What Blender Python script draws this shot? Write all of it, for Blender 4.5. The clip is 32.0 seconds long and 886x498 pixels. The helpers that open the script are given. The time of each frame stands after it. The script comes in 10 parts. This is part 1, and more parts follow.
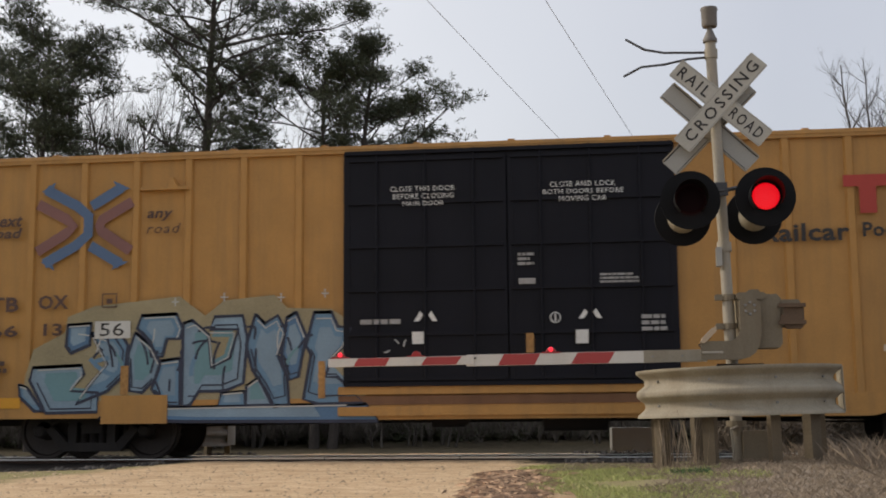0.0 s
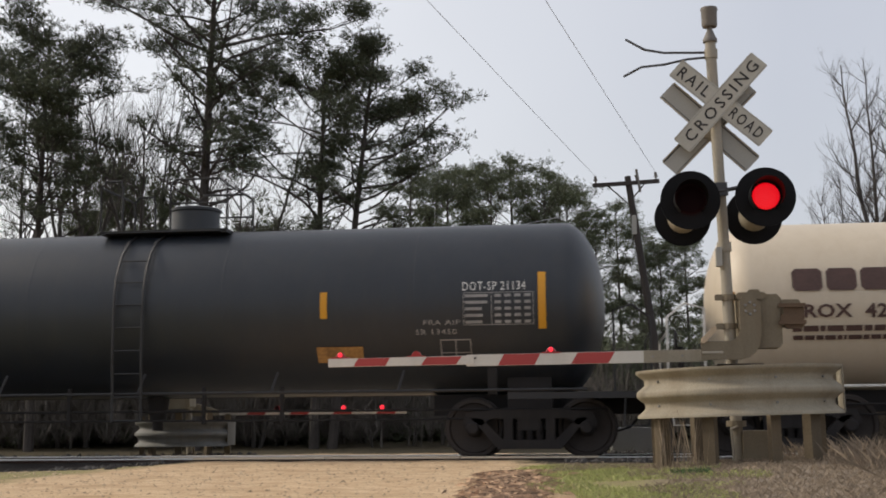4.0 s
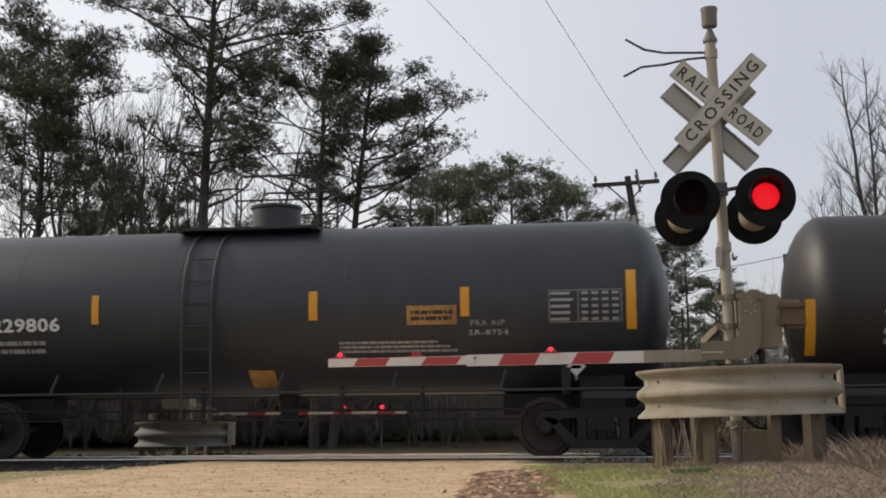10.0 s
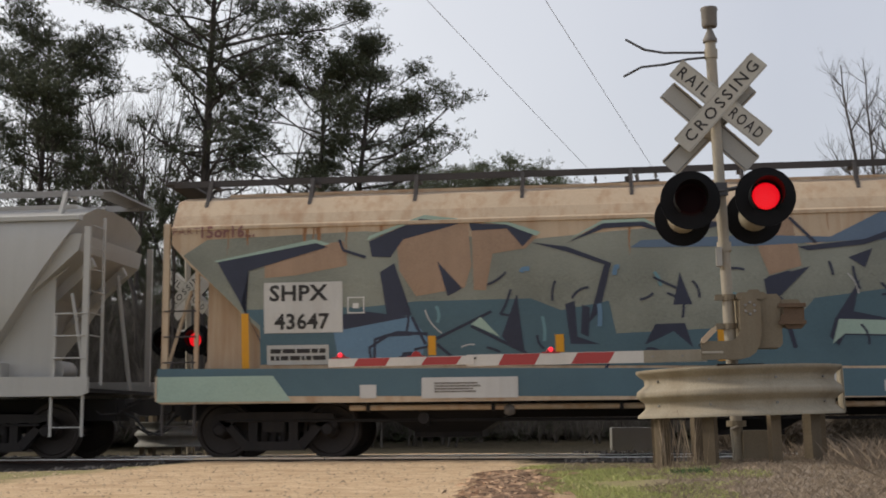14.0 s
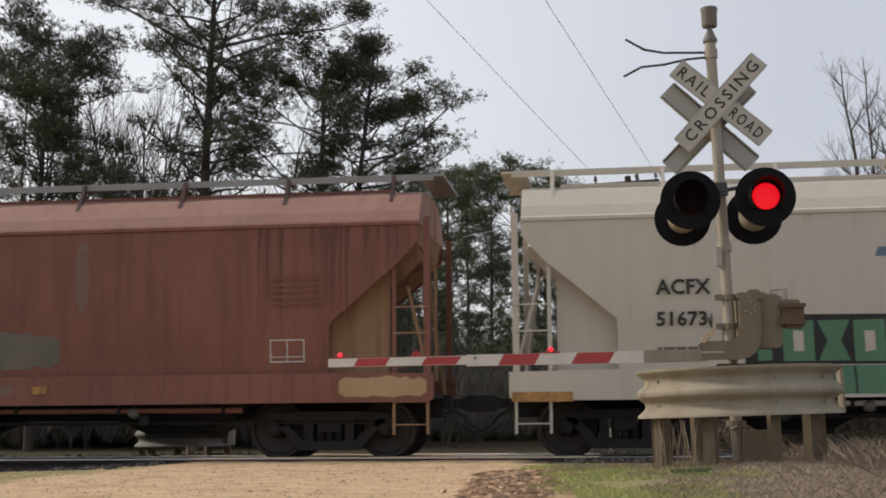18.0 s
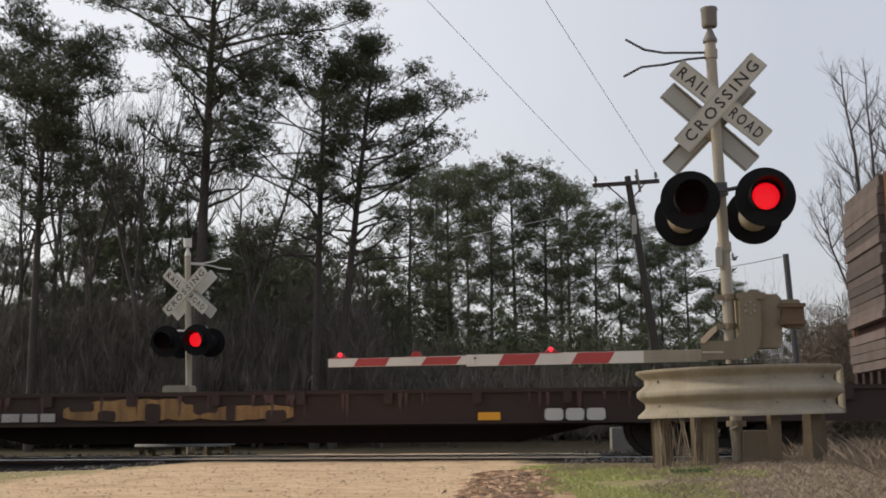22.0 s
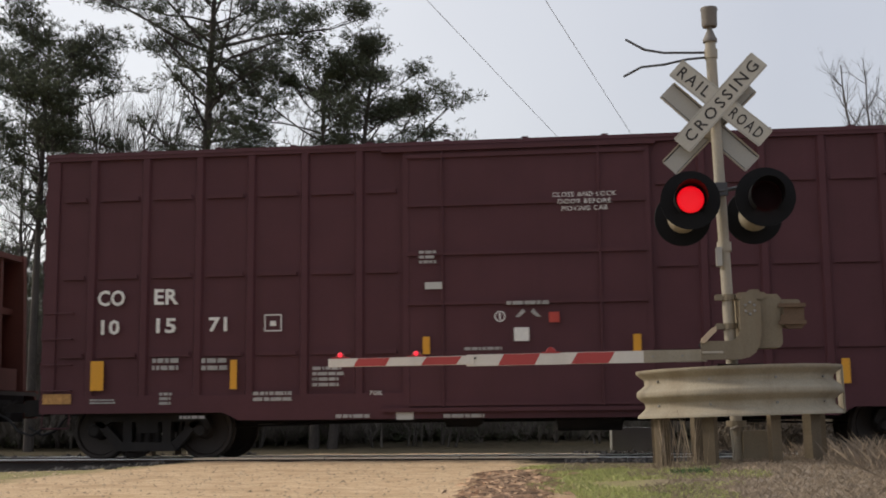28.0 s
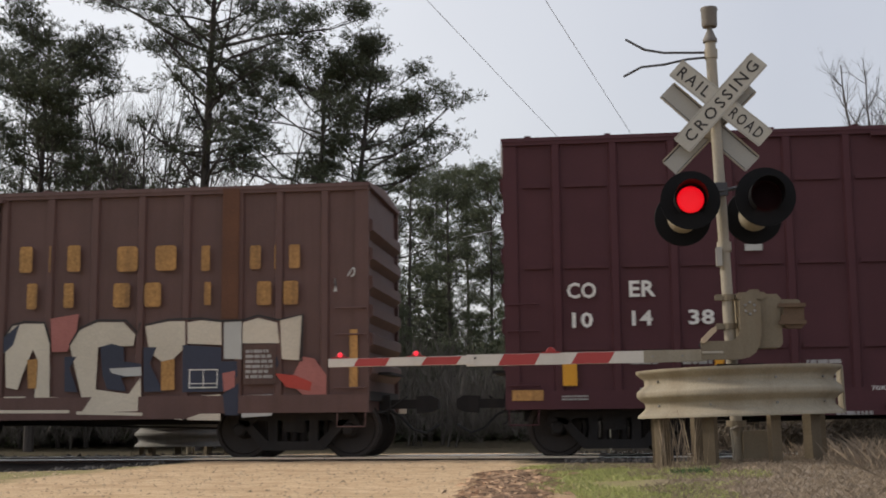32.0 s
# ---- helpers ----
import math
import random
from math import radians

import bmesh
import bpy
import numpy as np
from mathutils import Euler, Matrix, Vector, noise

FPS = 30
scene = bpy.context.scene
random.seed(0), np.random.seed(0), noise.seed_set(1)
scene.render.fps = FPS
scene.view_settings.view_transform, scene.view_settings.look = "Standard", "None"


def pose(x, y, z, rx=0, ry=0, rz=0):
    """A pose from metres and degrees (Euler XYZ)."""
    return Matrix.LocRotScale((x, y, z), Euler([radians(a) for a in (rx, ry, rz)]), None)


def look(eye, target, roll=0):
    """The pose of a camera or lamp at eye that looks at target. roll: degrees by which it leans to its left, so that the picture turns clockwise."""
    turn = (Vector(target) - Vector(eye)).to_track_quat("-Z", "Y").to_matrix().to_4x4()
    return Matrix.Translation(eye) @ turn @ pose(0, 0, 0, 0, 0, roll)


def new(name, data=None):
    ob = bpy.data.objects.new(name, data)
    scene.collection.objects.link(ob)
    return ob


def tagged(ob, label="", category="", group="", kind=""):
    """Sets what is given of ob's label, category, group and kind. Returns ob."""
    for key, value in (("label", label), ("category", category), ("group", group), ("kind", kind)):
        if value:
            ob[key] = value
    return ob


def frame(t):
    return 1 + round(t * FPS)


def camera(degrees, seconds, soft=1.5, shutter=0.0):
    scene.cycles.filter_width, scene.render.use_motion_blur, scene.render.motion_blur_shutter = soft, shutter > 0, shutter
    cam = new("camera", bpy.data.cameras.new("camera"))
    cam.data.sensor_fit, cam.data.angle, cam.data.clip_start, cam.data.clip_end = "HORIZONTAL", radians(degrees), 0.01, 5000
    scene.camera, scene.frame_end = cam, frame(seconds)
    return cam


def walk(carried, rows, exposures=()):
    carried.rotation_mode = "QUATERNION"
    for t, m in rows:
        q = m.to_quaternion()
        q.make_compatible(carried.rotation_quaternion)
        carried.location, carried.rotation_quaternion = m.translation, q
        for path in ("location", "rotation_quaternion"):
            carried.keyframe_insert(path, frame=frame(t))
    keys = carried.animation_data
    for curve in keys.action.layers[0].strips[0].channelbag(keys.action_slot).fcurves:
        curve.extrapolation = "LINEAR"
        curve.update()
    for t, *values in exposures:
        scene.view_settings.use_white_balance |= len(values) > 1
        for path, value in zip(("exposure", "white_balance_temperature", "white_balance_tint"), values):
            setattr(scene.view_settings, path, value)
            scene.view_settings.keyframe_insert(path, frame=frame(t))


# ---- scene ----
from mathutils.geometry import tessellate_polygon

CAM = look((0.0, -20.874, 0.579), (-1.245, -11.044, 1.932), -0.49)
cam = camera(38.84, 32.0, soft=1.8, shutter=0.08)
walk(cam, [(0.0, CAM), (32.0, CAM)])

# ---- light: bright hazy overcast, soft sun low on the -x side ----
SUN_FROM = Vector((-0.86, 0.10, 0.62)).normalized()
world = bpy.data.worlds.new("world")
scene.world = world
world.use_nodes = True
wn, wl = world.node_tree.nodes, world.node_tree.links
wn.clear()
sky = wn.new("ShaderNodeTexSky")
sky.sky_type, sky.sun_disc = "NISHITA", False
sky.sun_elevation = math.asin(SUN_FROM.z)
sky.sun_rotation = math.atan2(SUN_FROM.x, SUN_FROM.y)
sky.air_density, sky.dust_density, sky.ozone_density = 1.0, 4.0, 1.0
bg_sky = wn.new("ShaderNodeBackground")
bg_sky.inputs["Strength"].default_value = 0.05
wl.new(sky.outputs[0], bg_sky.inputs["Color"])
# the cloud veil: pale grey, a little brighter towards the hidden sun, finely mottled
geo = wn.new("ShaderNodeTexCoord")
dot = wn.new("ShaderNodeVectorMath")
dot.operation = "DOT_PRODUCT"
wl.new(geo.outputs["Generated"], dot.inputs[0])
dot.inputs[1].default_value = Vector((-0.55, 0.80, 0.25)).normalized()
ramp = wn.new("ShaderNodeMapRange")
ramp.inputs["From Min"].default_value, ramp.inputs["From Max"].default_value = 0.75, 1.0
ramp.inputs["To Min"].default_value, ramp.inputs["To Max"].default_value = 0.0, 1.0
wl.new(dot.outputs["Value"], ramp.inputs["Value"])
cloud = wn.new("ShaderNodeTexNoise")
cloud.inputs["Scale"].default_value, cloud.inputs["Detail"].default_value = 2.2, 4.0
wl.new(geo.outputs["Generated"], cloud.inputs["Vector"])
veil = wn.new("ShaderNodeMixRGB")
veil.inputs[1].default_value = (0.586, 0.588, 0.625, 1)
veil.inputs[2].default_value = (0.84, 0.825, 0.815, 1)
wl.new(ramp.outputs["Result"], veil.inputs[0])
mott = wn.new("ShaderNodeMapRange")
mott.inputs["From Min"].default_value, mott.inputs["From Max"].default_value = 0.3, 0.7
mott.inputs["To Min"].default_value, mott.inputs["To Max"].default_value = 0.95, 1.05
wl.new(cloud.outputs[0], mott.inputs["Value"])
veil2 = wn.new("ShaderNodeVectorMath")
veil2.operation = "SCALE"
wl.new(veil.outputs[0], veil2.inputs[0])
wl.new(mott.outputs["Result"], veil2.inputs["Scale"])
bg_veil = wn.new("ShaderNodeBackground")
bg_veil.inputs["Strength"].default_value = 0.85
wl.new(veil2.outputs[0], bg_veil.inputs["Color"])
both = wn.new("ShaderNodeAddShader")
wl.new(bg_sky.outputs[0], both.inputs[0])
wl.new(bg_veil.outputs[0], both.inputs[1])
w_out = wn.new("ShaderNodeOutputWorld")
wl.new(both.outputs[0], w_out.inputs[0])

sun_data = bpy.data.lights.new("sun", "SUN")
sun_data.energy, sun_data.angle, sun_data.color = 2.0, radians(9), (1.0, 0.90, 0.75)
sun = new("sun", sun_data)
sun.matrix_world = look((0, 0, 60), Vector((0, 0, 60)) - SUN_FROM)
scene.view_settings.exposure = 0.0


# ---- materials ----
def nodes_of(name):
    m = bpy.data.materials.new(name)
    m.use_nodes = True
    return m, m.node_tree.nodes, m.node_tree.links, m.node_tree.nodes["Principled BSDF"]


def surface(name, col, rough=0.6, metal=0.0, var=0.25, scale=6.0, streak=0.0, dirt=(0.05, 0.04, 0.03), bump=0.15, fine=60.0, island=False, rnd=0.0, spec=0.5):
    """A surface with patchy tone, fine grain and, where asked, run-off streaks of dirt."""
    m, n, l, b = nodes_of(name)
    tc = n.new("ShaderNodeTexCoord")
    big = n.new("ShaderNodeTexNoise")
    big.inputs["Scale"].default_value, big.inputs["Detail"].default_value = scale * 0.25, 6.0
    l.new(tc.outputs["Object"], big.inputs["Vector"])
    small = n.new("ShaderNodeTexNoise")
    small.inputs["Scale"].default_value, small.inputs["Detail"].default_value = fine, 4.0
    l.new(tc.outputs["Object"], small.inputs["Vector"])
    mul = n.new("ShaderNodeMath")
    mul.operation = "ADD"
    l.new(big.outputs[0], mul.inputs[0])
    l.new(small.outputs[0], mul.inputs[1])
    rg = n.new("ShaderNodeMapRange")
    rg.inputs["From Min"].default_value, rg.inputs["From Max"].default_value = 0.6, 1.4
    rg.inputs["To Min"].default_value, rg.inputs["To Max"].default_value = 1.0 - var, 1.0 + var
    l.new(mul.outputs[0], rg.inputs["Value"])
    sc = n.new("ShaderNodeVectorMath")
    sc.operation = "SCALE"
    sc.inputs[0].default_value = col
    l.new(rg.outputs["Result"], sc.inputs["Scale"])
    out = sc.outputs[0]
    if rnd:
        info = n.new("ShaderNodeNewGeometry" if island else "ShaderNodeObjectInfo")
        r2 = n.new("ShaderNodeMapRange")
        r2.inputs["To Min"].default_value, r2.inputs["To Max"].default_value = 1.0 - rnd, 1.0 + rnd
        l.new(info.outputs["Random Per Island" if island else "Random"], r2.inputs["Value"])
        s2 = n.new("ShaderNodeVectorMath")
        s2.operation = "SCALE"
        l.new(out, s2.inputs[0])
        l.new(r2.outputs["Result"], s2.inputs["Scale"])
        out = s2.outputs[0]
    if streak:
        mp = n.new("ShaderNodeMapping")
        mp.inputs["Scale"].default_value = (3.2, 3.2, 0.22)
        l.new(tc.outputs["Object"], mp.inputs["Vector"])
        st = n.new("ShaderNodeTexNoise")
        st.inputs["Scale"].default_value, st.inputs["Detail"].default_value, st.inputs["Roughness"].default_value = 1.6, 7.0, 0.65
        l.new(mp.outputs[0], st.inputs["Vector"])
        r3 = n.new("ShaderNodeMapRange")
        r3.inputs["From Min"].default_value, r3.inputs["From Max"].default_value = 0.46, 0.78
        r3.inputs["To Max"].default_value = streak
        l.new(st.outputs[0], r3.inputs["Value"])
        mx = n.new("ShaderNodeMixRGB")
        mx.inputs[2].default_value = (*dirt, 1)
        l.new(r3.outputs["Result"], mx.inputs[0])
        l.new(out, mx.inputs[1])
        out = mx.outputs[0]
    l.new(out, b.inputs["Base Color"])
    b.inputs["Roughness"].default_value, b.inputs["Metallic"].default_value = rough, metal
    b.inputs["Specular IOR Level"].default_value = spec
    if bump:
        bp = n.new("ShaderNodeBump")
        bp.inputs["Strength"].default_value, bp.inputs["Distance"].default_value = bump, 0.01
        l.new(mul.outputs[0], bp.inputs["Height"])
        l.new(bp.outputs[0], b.inputs["Normal"])
    return m


def glow(name, col, strength):
    m, n, l, b = nodes_of(name)
    b.inputs["Base Color"].default_value = (*[c * 0.3 for c in col], 1)
    b.inputs["Emission Color"].default_value = (*col, 1)
    b.inputs["Emission Strength"].default_value = strength
    return m


M = {
    "box_yellow": surface("box_yellow", (0.42, 0.215, 0.055), 0.6, var=0.2, streak=0.5, dirt=(0.20, 0.12, 0.05)),
    "box_black": surface("box_black", (0.0065, 0.0065, 0.011), 0.5, var=0.3, streak=0.15, dirt=(0.022, 0.019, 0.018), spec=0.18),
    "box_maroon": surface("box_maroon", (0.076, 0.029, 0.035), 0.6, var=0.16, streak=0.25, dirt=(0.05, 0.022, 0.02), spec=0.2),
    "box_brown": surface("box_brown", (0.105, 0.054, 0.047), 0.65, var=0.22, streak=0.5, dirt=(0.06, 0.028, 0.02)),
    "tank_white": surface("tank_white", (0.47, 0.41, 0.34), 0.5, var=0.08, scale=2.0, streak=0.22, dirt=(0.30, 0.22, 0.15)),
    "tank_cream": surface("tank_cream", (0.56, 0.48, 0.37), 0.5, var=0.07, scale=2.0, streak=0.2, dirt=(0.36, 0.26, 0.15)),
    "tank_black": surface("tank_black", (0.016, 0.018, 0.020), 0.42, var=0.25, streak=0.2, dirt=(0.05, 0.045, 0.04)),
    "tank_brownblack": surface("tank_brownblack", (0.020, 0.016, 0.015), 0.5, var=0.25, streak=0.25, dirt=(0.055, 0.042, 0.035)),
    "tank_slate": surface("tank_slate", (0.022, 0.026, 0.033), 0.42, var=0.2, streak=0.2, dirt=(0.06, 0.05, 0.04)),
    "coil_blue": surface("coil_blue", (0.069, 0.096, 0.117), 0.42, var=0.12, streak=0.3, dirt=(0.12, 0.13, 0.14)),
    # Paler coil_blue for the upper hood: some fading, mostly sky light put into the colour
    "coil_skylit": surface("coil_skylit", (0.152, 0.179, 0.198), 0.42, var=0.12, streak=0.35, dirt=(0.12, 0.145, 0.17)),
    "coil_grey": surface("coil_grey", (0.049, 0.042, 0.040), 0.7, var=0.2, streak=0.45, dirt=(0.055, 0.045, 0.04)),
    "coil_sill": surface("coil_sill", (0.065, 0.029, 0.027), 0.65, var=0.22, streak=0.4, dirt=(0.05, 0.028, 0.022)),
    "gon_blue": surface("gon_blue", (0.010, 0.040, 0.085), 0.28, var=0.35, scale=3.0, streak=0.15, dirt=(0.03, 0.07, 0.12), spec=0.42),
    "hop_red": surface("hop_red", (0.205, 0.080, 0.054), 0.7, var=0.26, scale=3.0, streak=0.75, dirt=(0.10, 0.042, 0.032)),
    "hop_dusty": surface("hop_dusty", (0.33, 0.185, 0.145), 0.75, var=0.2, scale=3.0, streak=0.5, dirt=(0.20, 0.095, 0.07)),
    "hop_tan": surface("hop_tan", (0.50, 0.385, 0.265), 0.65, var=0.2, scale=3.0, streak=0.8, dirt=(0.33, 0.17, 0.075)),
    "hop_umber": surface("hop_umber", (0.30, 0.175, 0.095), 0.7, var=0.25, scale=3.0, streak=0.8, dirt=(0.14, 0.06, 0.04)),
    "hop_grey": surface("hop_grey", (0.42, 0.41, 0.385), 0.5, var=0.07, scale=2.0, streak=0.18, dirt=(0.24, 0.21, 0.18)),
    "hop_cream": surface("hop_cream", (0.53, 0.485, 0.41), 0.6, var=0.07, scale=2.0, streak=0.25, dirt=(0.36, 0.29, 0.20)),
    "hop_white": surface("hop_white", (0.49, 0.455, 0.415), 0.6, var=0.07, scale=2.0, streak=0.25, dirt=(0.38, 0.32, 0.25)),
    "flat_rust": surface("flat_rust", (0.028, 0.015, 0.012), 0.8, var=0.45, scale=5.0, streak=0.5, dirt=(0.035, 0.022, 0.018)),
    # Lighter copy of flat_rust, with sunlight on the end plate put into the colour
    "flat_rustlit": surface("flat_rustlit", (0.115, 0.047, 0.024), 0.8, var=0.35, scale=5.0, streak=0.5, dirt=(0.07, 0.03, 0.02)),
    "flat_dark": surface("flat_dark", (0.011, 0.007, 0.007), 0.85, var=0.4, streak=0.3, dirt=(0.025, 0.014, 0.011), spec=0.15),
    "flat_yellow": surface("flat_yellow", (0.41, 0.215, 0.070), 0.7, var=0.25, streak=0.8, dirt=(0.16, 0.07, 0.03)),
    "flat_amber": surface("flat_amber", (0.25, 0.115, 0.034), 0.7, var=0.28, streak=0.7, dirt=(0.09, 0.038, 0.02)),
    "flat_red": surface("flat_red", (0.125, 0.035, 0.024), 0.75, var=0.25, scale=5.0, streak=0.55, dirt=(0.08, 0.03, 0.022)),
    "flat_rustmid": surface("flat_rustmid", (0.135, 0.060, 0.026), 0.8, var=0.45, scale=5.0, streak=0.7, dirt=(0.045, 0.02, 0.014)),
    "flat_umber": surface("flat_umber", (0.17, 0.085, 0.042), 0.8, var=0.3, streak=0.6, dirt=(0.07, 0.03, 0.018)),
    "flat_wine": surface("flat_wine", (0.050, 0.020, 0.016), 0.8, var=0.4, streak=0.4, dirt=(0.03, 0.014, 0.012)),
    "weight_brown": surface("weight_brown", (0.115, 0.072, 0.042), 0.75, var=0.3, streak=0.5, dirt=(0.06, 0.035, 0.02)),
    "verge_dry": surface("verge_dry", (0.095, 0.077, 0.058), 0.85, var=0.25, bump=0, rnd=0.4, island=True),
    "flat_faded": surface("flat_faded", (0.24, 0.135, 0.052), 0.8, var=0.5, scale=7.0, streak=0.95, dirt=(0.028, 0.015, 0.012)),
    "under": surface("under", (0.014, 0.012, 0.012), 0.85, var=0.4),
    "truck": surface("truck", (0.0128, 0.0104, 0.0104), 0.8, var=0.4, streak=0.3, dirt=(0.05, 0.04, 0.032)),
    "wheel": surface("wheel", (0.035, 0.028, 0.025), 0.6, metal=0.4, var=0.4),
    "tread": surface("tread", (0.30, 0.29, 0.28), 0.3, metal=1.0, var=0.1),
    "steel_dull": surface("steel_dull", (0.26, 0.25, 0.24), 0.5, metal=0.7, var=0.2),
    "bar_white": surface("bar_white", (0.55, 0.54, 0.51), 0.6, var=0.12, streak=0.25, dirt=(0.2, 0.16, 0.12)),
    "bar_black": surface("bar_black", (0.02, 0.02, 0.022), 0.6, var=0.2),
    "reflect": surface("reflect", (0.62, 0.29, 0.012), 0.45, var=0.12),
    "ink_white": surface("ink_white", (0.66, 0.65, 0.62), 0.6, var=0.16, fine=25.0, bump=0),
    "ink_dim": surface("ink_dim", (0.30, 0.29, 0.28), 0.7, var=0.35, fine=25.0, bump=0),
    "ink_black": surface("ink_black", (0.022, 0.020, 0.020), 0.6, var=0.3, fine=25.0, bump=0),
    "ink_brown": surface("ink_brown", (0.075, 0.038, 0.030), 0.6, var=0.3, fine=25.0, bump=0),
    "ink_gold": surface("ink_gold", (0.38, 0.20, 0.062), 0.7, var=0.5, fine=20.0, streak=0.75, dirt=(0.09, 0.045, 0.025), bump=0),
    "ink_orange": surface("ink_orange", (0.55, 0.27, 0.06), 0.6, var=0.2, fine=20.0, bump=0),
    "ink_tan": surface("ink_tan", (0.40, 0.27, 0.15), 0.7, var=0.2, bump=0),
    "ink_red": surface("ink_red", (0.40, 0.045, 0.03), 0.6, var=0.15, bump=0),
    "ink_blue": surface("ink_blue", (0.085, 0.14, 0.25), 0.6, var=0.15, bump=0),
    "ink_steel": surface("ink_steel", (0.105, 0.155, 0.225), 0.6, var=0.15, bump=0),
    "ink_slate": surface("ink_slate", (0.145, 0.125, 0.105), 0.8, var=0.4, scale=4.0, bump=0),
    "ink_fade": surface("ink_fade", (0.185, 0.110, 0.084), 0.8, var=0.35, scale=4.0, bump=0),
    "hop_drip": surface("hop_drip", (0.125, 0.052, 0.038), 0.8, var=0.3, bump=0),
    "ink_teal": surface("ink_teal", (0.14, 0.26, 0.29), 0.7, var=0.15, bump=0),
    "ink_green": surface("ink_green", (0.10, 0.22, 0.13), 0.7, var=0.25, bump=0),
    "ink_sage": surface("ink_sage", (0.225, 0.235, 0.195), 0.7, var=0.45, scale=3.0, bump=0),
    "ink_sky": surface("ink_sky", (0.125, 0.225, 0.33), 0.6, var=0.22, scale=3.0, bump=0),
    "ink_haze": surface("ink_haze", (0.20, 0.285, 0.36), 0.6, var=0.3, scale=4.0, bump=0),
    "ink_mist": surface("ink_mist", (0.30, 0.25, 0.145), 0.6, var=0.3, scale=6.0, bump=0),
    "ink_peach": surface("ink_peach", (0.335, 0.225, 0.150), 0.7, var=0.3, scale=4.0, streak=0.5, dirt=(0.22, 0.15, 0.10), bump=0),
    "ink_deep": surface("ink_deep", (0.085, 0.17, 0.29), 0.6, var=0.25, scale=3.0, bump=0),
    "ink_navy": surface("ink_navy", (0.025, 0.030, 0.055), 0.6, var=0.25, bump=0),
    "ink_mauve": surface("ink_mauve", (0.21, 0.095, 0.085), 0.6, var=0.15, bump=0),
    "ink_petrol": surface("ink_petrol", (0.075, 0.135, 0.165), 0.7, var=0.22, scale=3.0, bump=0),
    "ink_cream": surface("ink_cream", (0.55, 0.49, 0.40), 0.7, var=0.25, scale=3.0, bump=0),
    "ink_rose": surface("ink_rose", (0.36, 0.13, 0.115), 0.7, var=0.3, bump=0),
    "ink_pale": surface("ink_pale", (0.44, 0.44, 0.42), 0.7, var=0.1, bump=0),
    "ink_mint": surface("ink_mint", (0.33, 0.44, 0.37), 0.7, var=0.2, scale=3.0, bump=0),
    "ink_grime": surface("ink_grime", (0.42, 0.35, 0.27), 0.8, var=0.3, bump=0),
    "ink_rust": surface("ink_rust", (0.30, 0.15, 0.07), 0.8, var=0.3, bump=0),
    "ink_soot": surface("ink_soot", (0.09, 0.085, 0.08), 0.8, var=0.3, bump=0),
    "plank": surface("plank", (0.10, 0.078, 0.070), 0.85, var=0.4, scale=10.0, streak=0.2, bump=0.4, rnd=0.45),
    # Lighter copy of plank: sun on boards facing -x put into the colour
    "plank_lit": surface("plank_lit", (0.29, 0.245, 0.195), 0.85, var=0.3, scale=10.0, streak=0.2, bump=0.4, rnd=0.35),
    "mast_grey": surface("mast_grey", (0.32, 0.285, 0.225), 0.55, metal=0.0, var=0.14, streak=0.35, dirt=(0.22, 0.18, 0.13)),
    "galv_grey": surface("galv_grey", (0.19, 0.19, 0.18), 0.7, var=0.2, scale=8.0, streak=0.5, dirt=(0.13, 0.12, 0.10), spec=0.25),
    "galv": surface("galv", (0.305, 0.270, 0.205), 0.75, var=0.22, scale=8.0, streak=0.6, dirt=(0.19, 0.15, 0.10), spec=0.25),
    "beige_box": surface("beige_box", (0.20, 0.166, 0.115), 0.65, var=0.18, streak=0.5, dirt=(0.14, 0.10, 0.06), spec=0.3),
    "sign_white": surface("sign_white", (0.43, 0.41, 0.355), 0.5, var=0.12, scale=5.0, streak=0.25, dirt=(0.32, 0.28, 0.2)),
    "sign_back": surface("sign_back", (0.33, 0.315, 0.28), 0.4, metal=0.4, var=0.12),
    "lamp_black": surface("lamp_black", (0.006, 0.006, 0.007), 0.6, var=0.3, spec=0.15),
    "gate_red": surface("gate_red", (0.36, 0.042, 0.040), 0.45, var=0.12),
    "gate_white": surface("gate_white", (0.60, 0.57, 0.52), 0.45, var=0.1, streak=0.2, dirt=(0.34, 0.3, 0.24)),
    "lens_dark": surface("lens_dark", (0.010, 0.002, 0.003), 0.5, spec=0.05, var=0.2, bump=0),
    "lens_red": surface("lens_red", (0.30, 0.02, 0.02), 0.3, var=0.2, bump=0),
    "lens_lit": glow("lens_lit", (1.0, 0.002, 0.010), 0.66),
    "led_lit": glow("led_lit", (1.0, 0.030, 0.055), 1.15),
    "wood_post": surface("wood_post", (0.125, 0.095, 0.058), 0.85, var=0.3, streak=0.4, bump=0.5, rnd=0.12),
    "pole_wood": surface("pole_wood", (0.045, 0.037, 0.032), 0.85, var=0.3, bump=0.5),
    "wire": surface("wire", (0.42, 0.42, 0.44), 0.6, var=0.1, bump=0),
    "conduit": surface("conduit", (0.05, 0.05, 0.053), 0.5, var=0.2),
    "rail_side": surface("rail_side", (0.075, 0.045, 0.032), 0.75, metal=0.3, var=0.3),
    "rail_top": surface("rail_top", (0.80, 0.79, 0.77), 0.4, metal=0.3, var=0.05, bump=0.02),
    "tie": surface("tie", (0.055, 0.042, 0.034), 0.9, var=0.35, bump=0.5, rnd=0.25),
    "straw": surface("straw", (0.20, 0.155, 0.11), 0.8, var=0.25, bump=0, rnd=0.4, island=True),
    "ballast": surface("ballast", (0.045, 0.041, 0.039), 0.9, var=0.4, fine=30.0, bump=0.9, rnd=0.5, island=True),
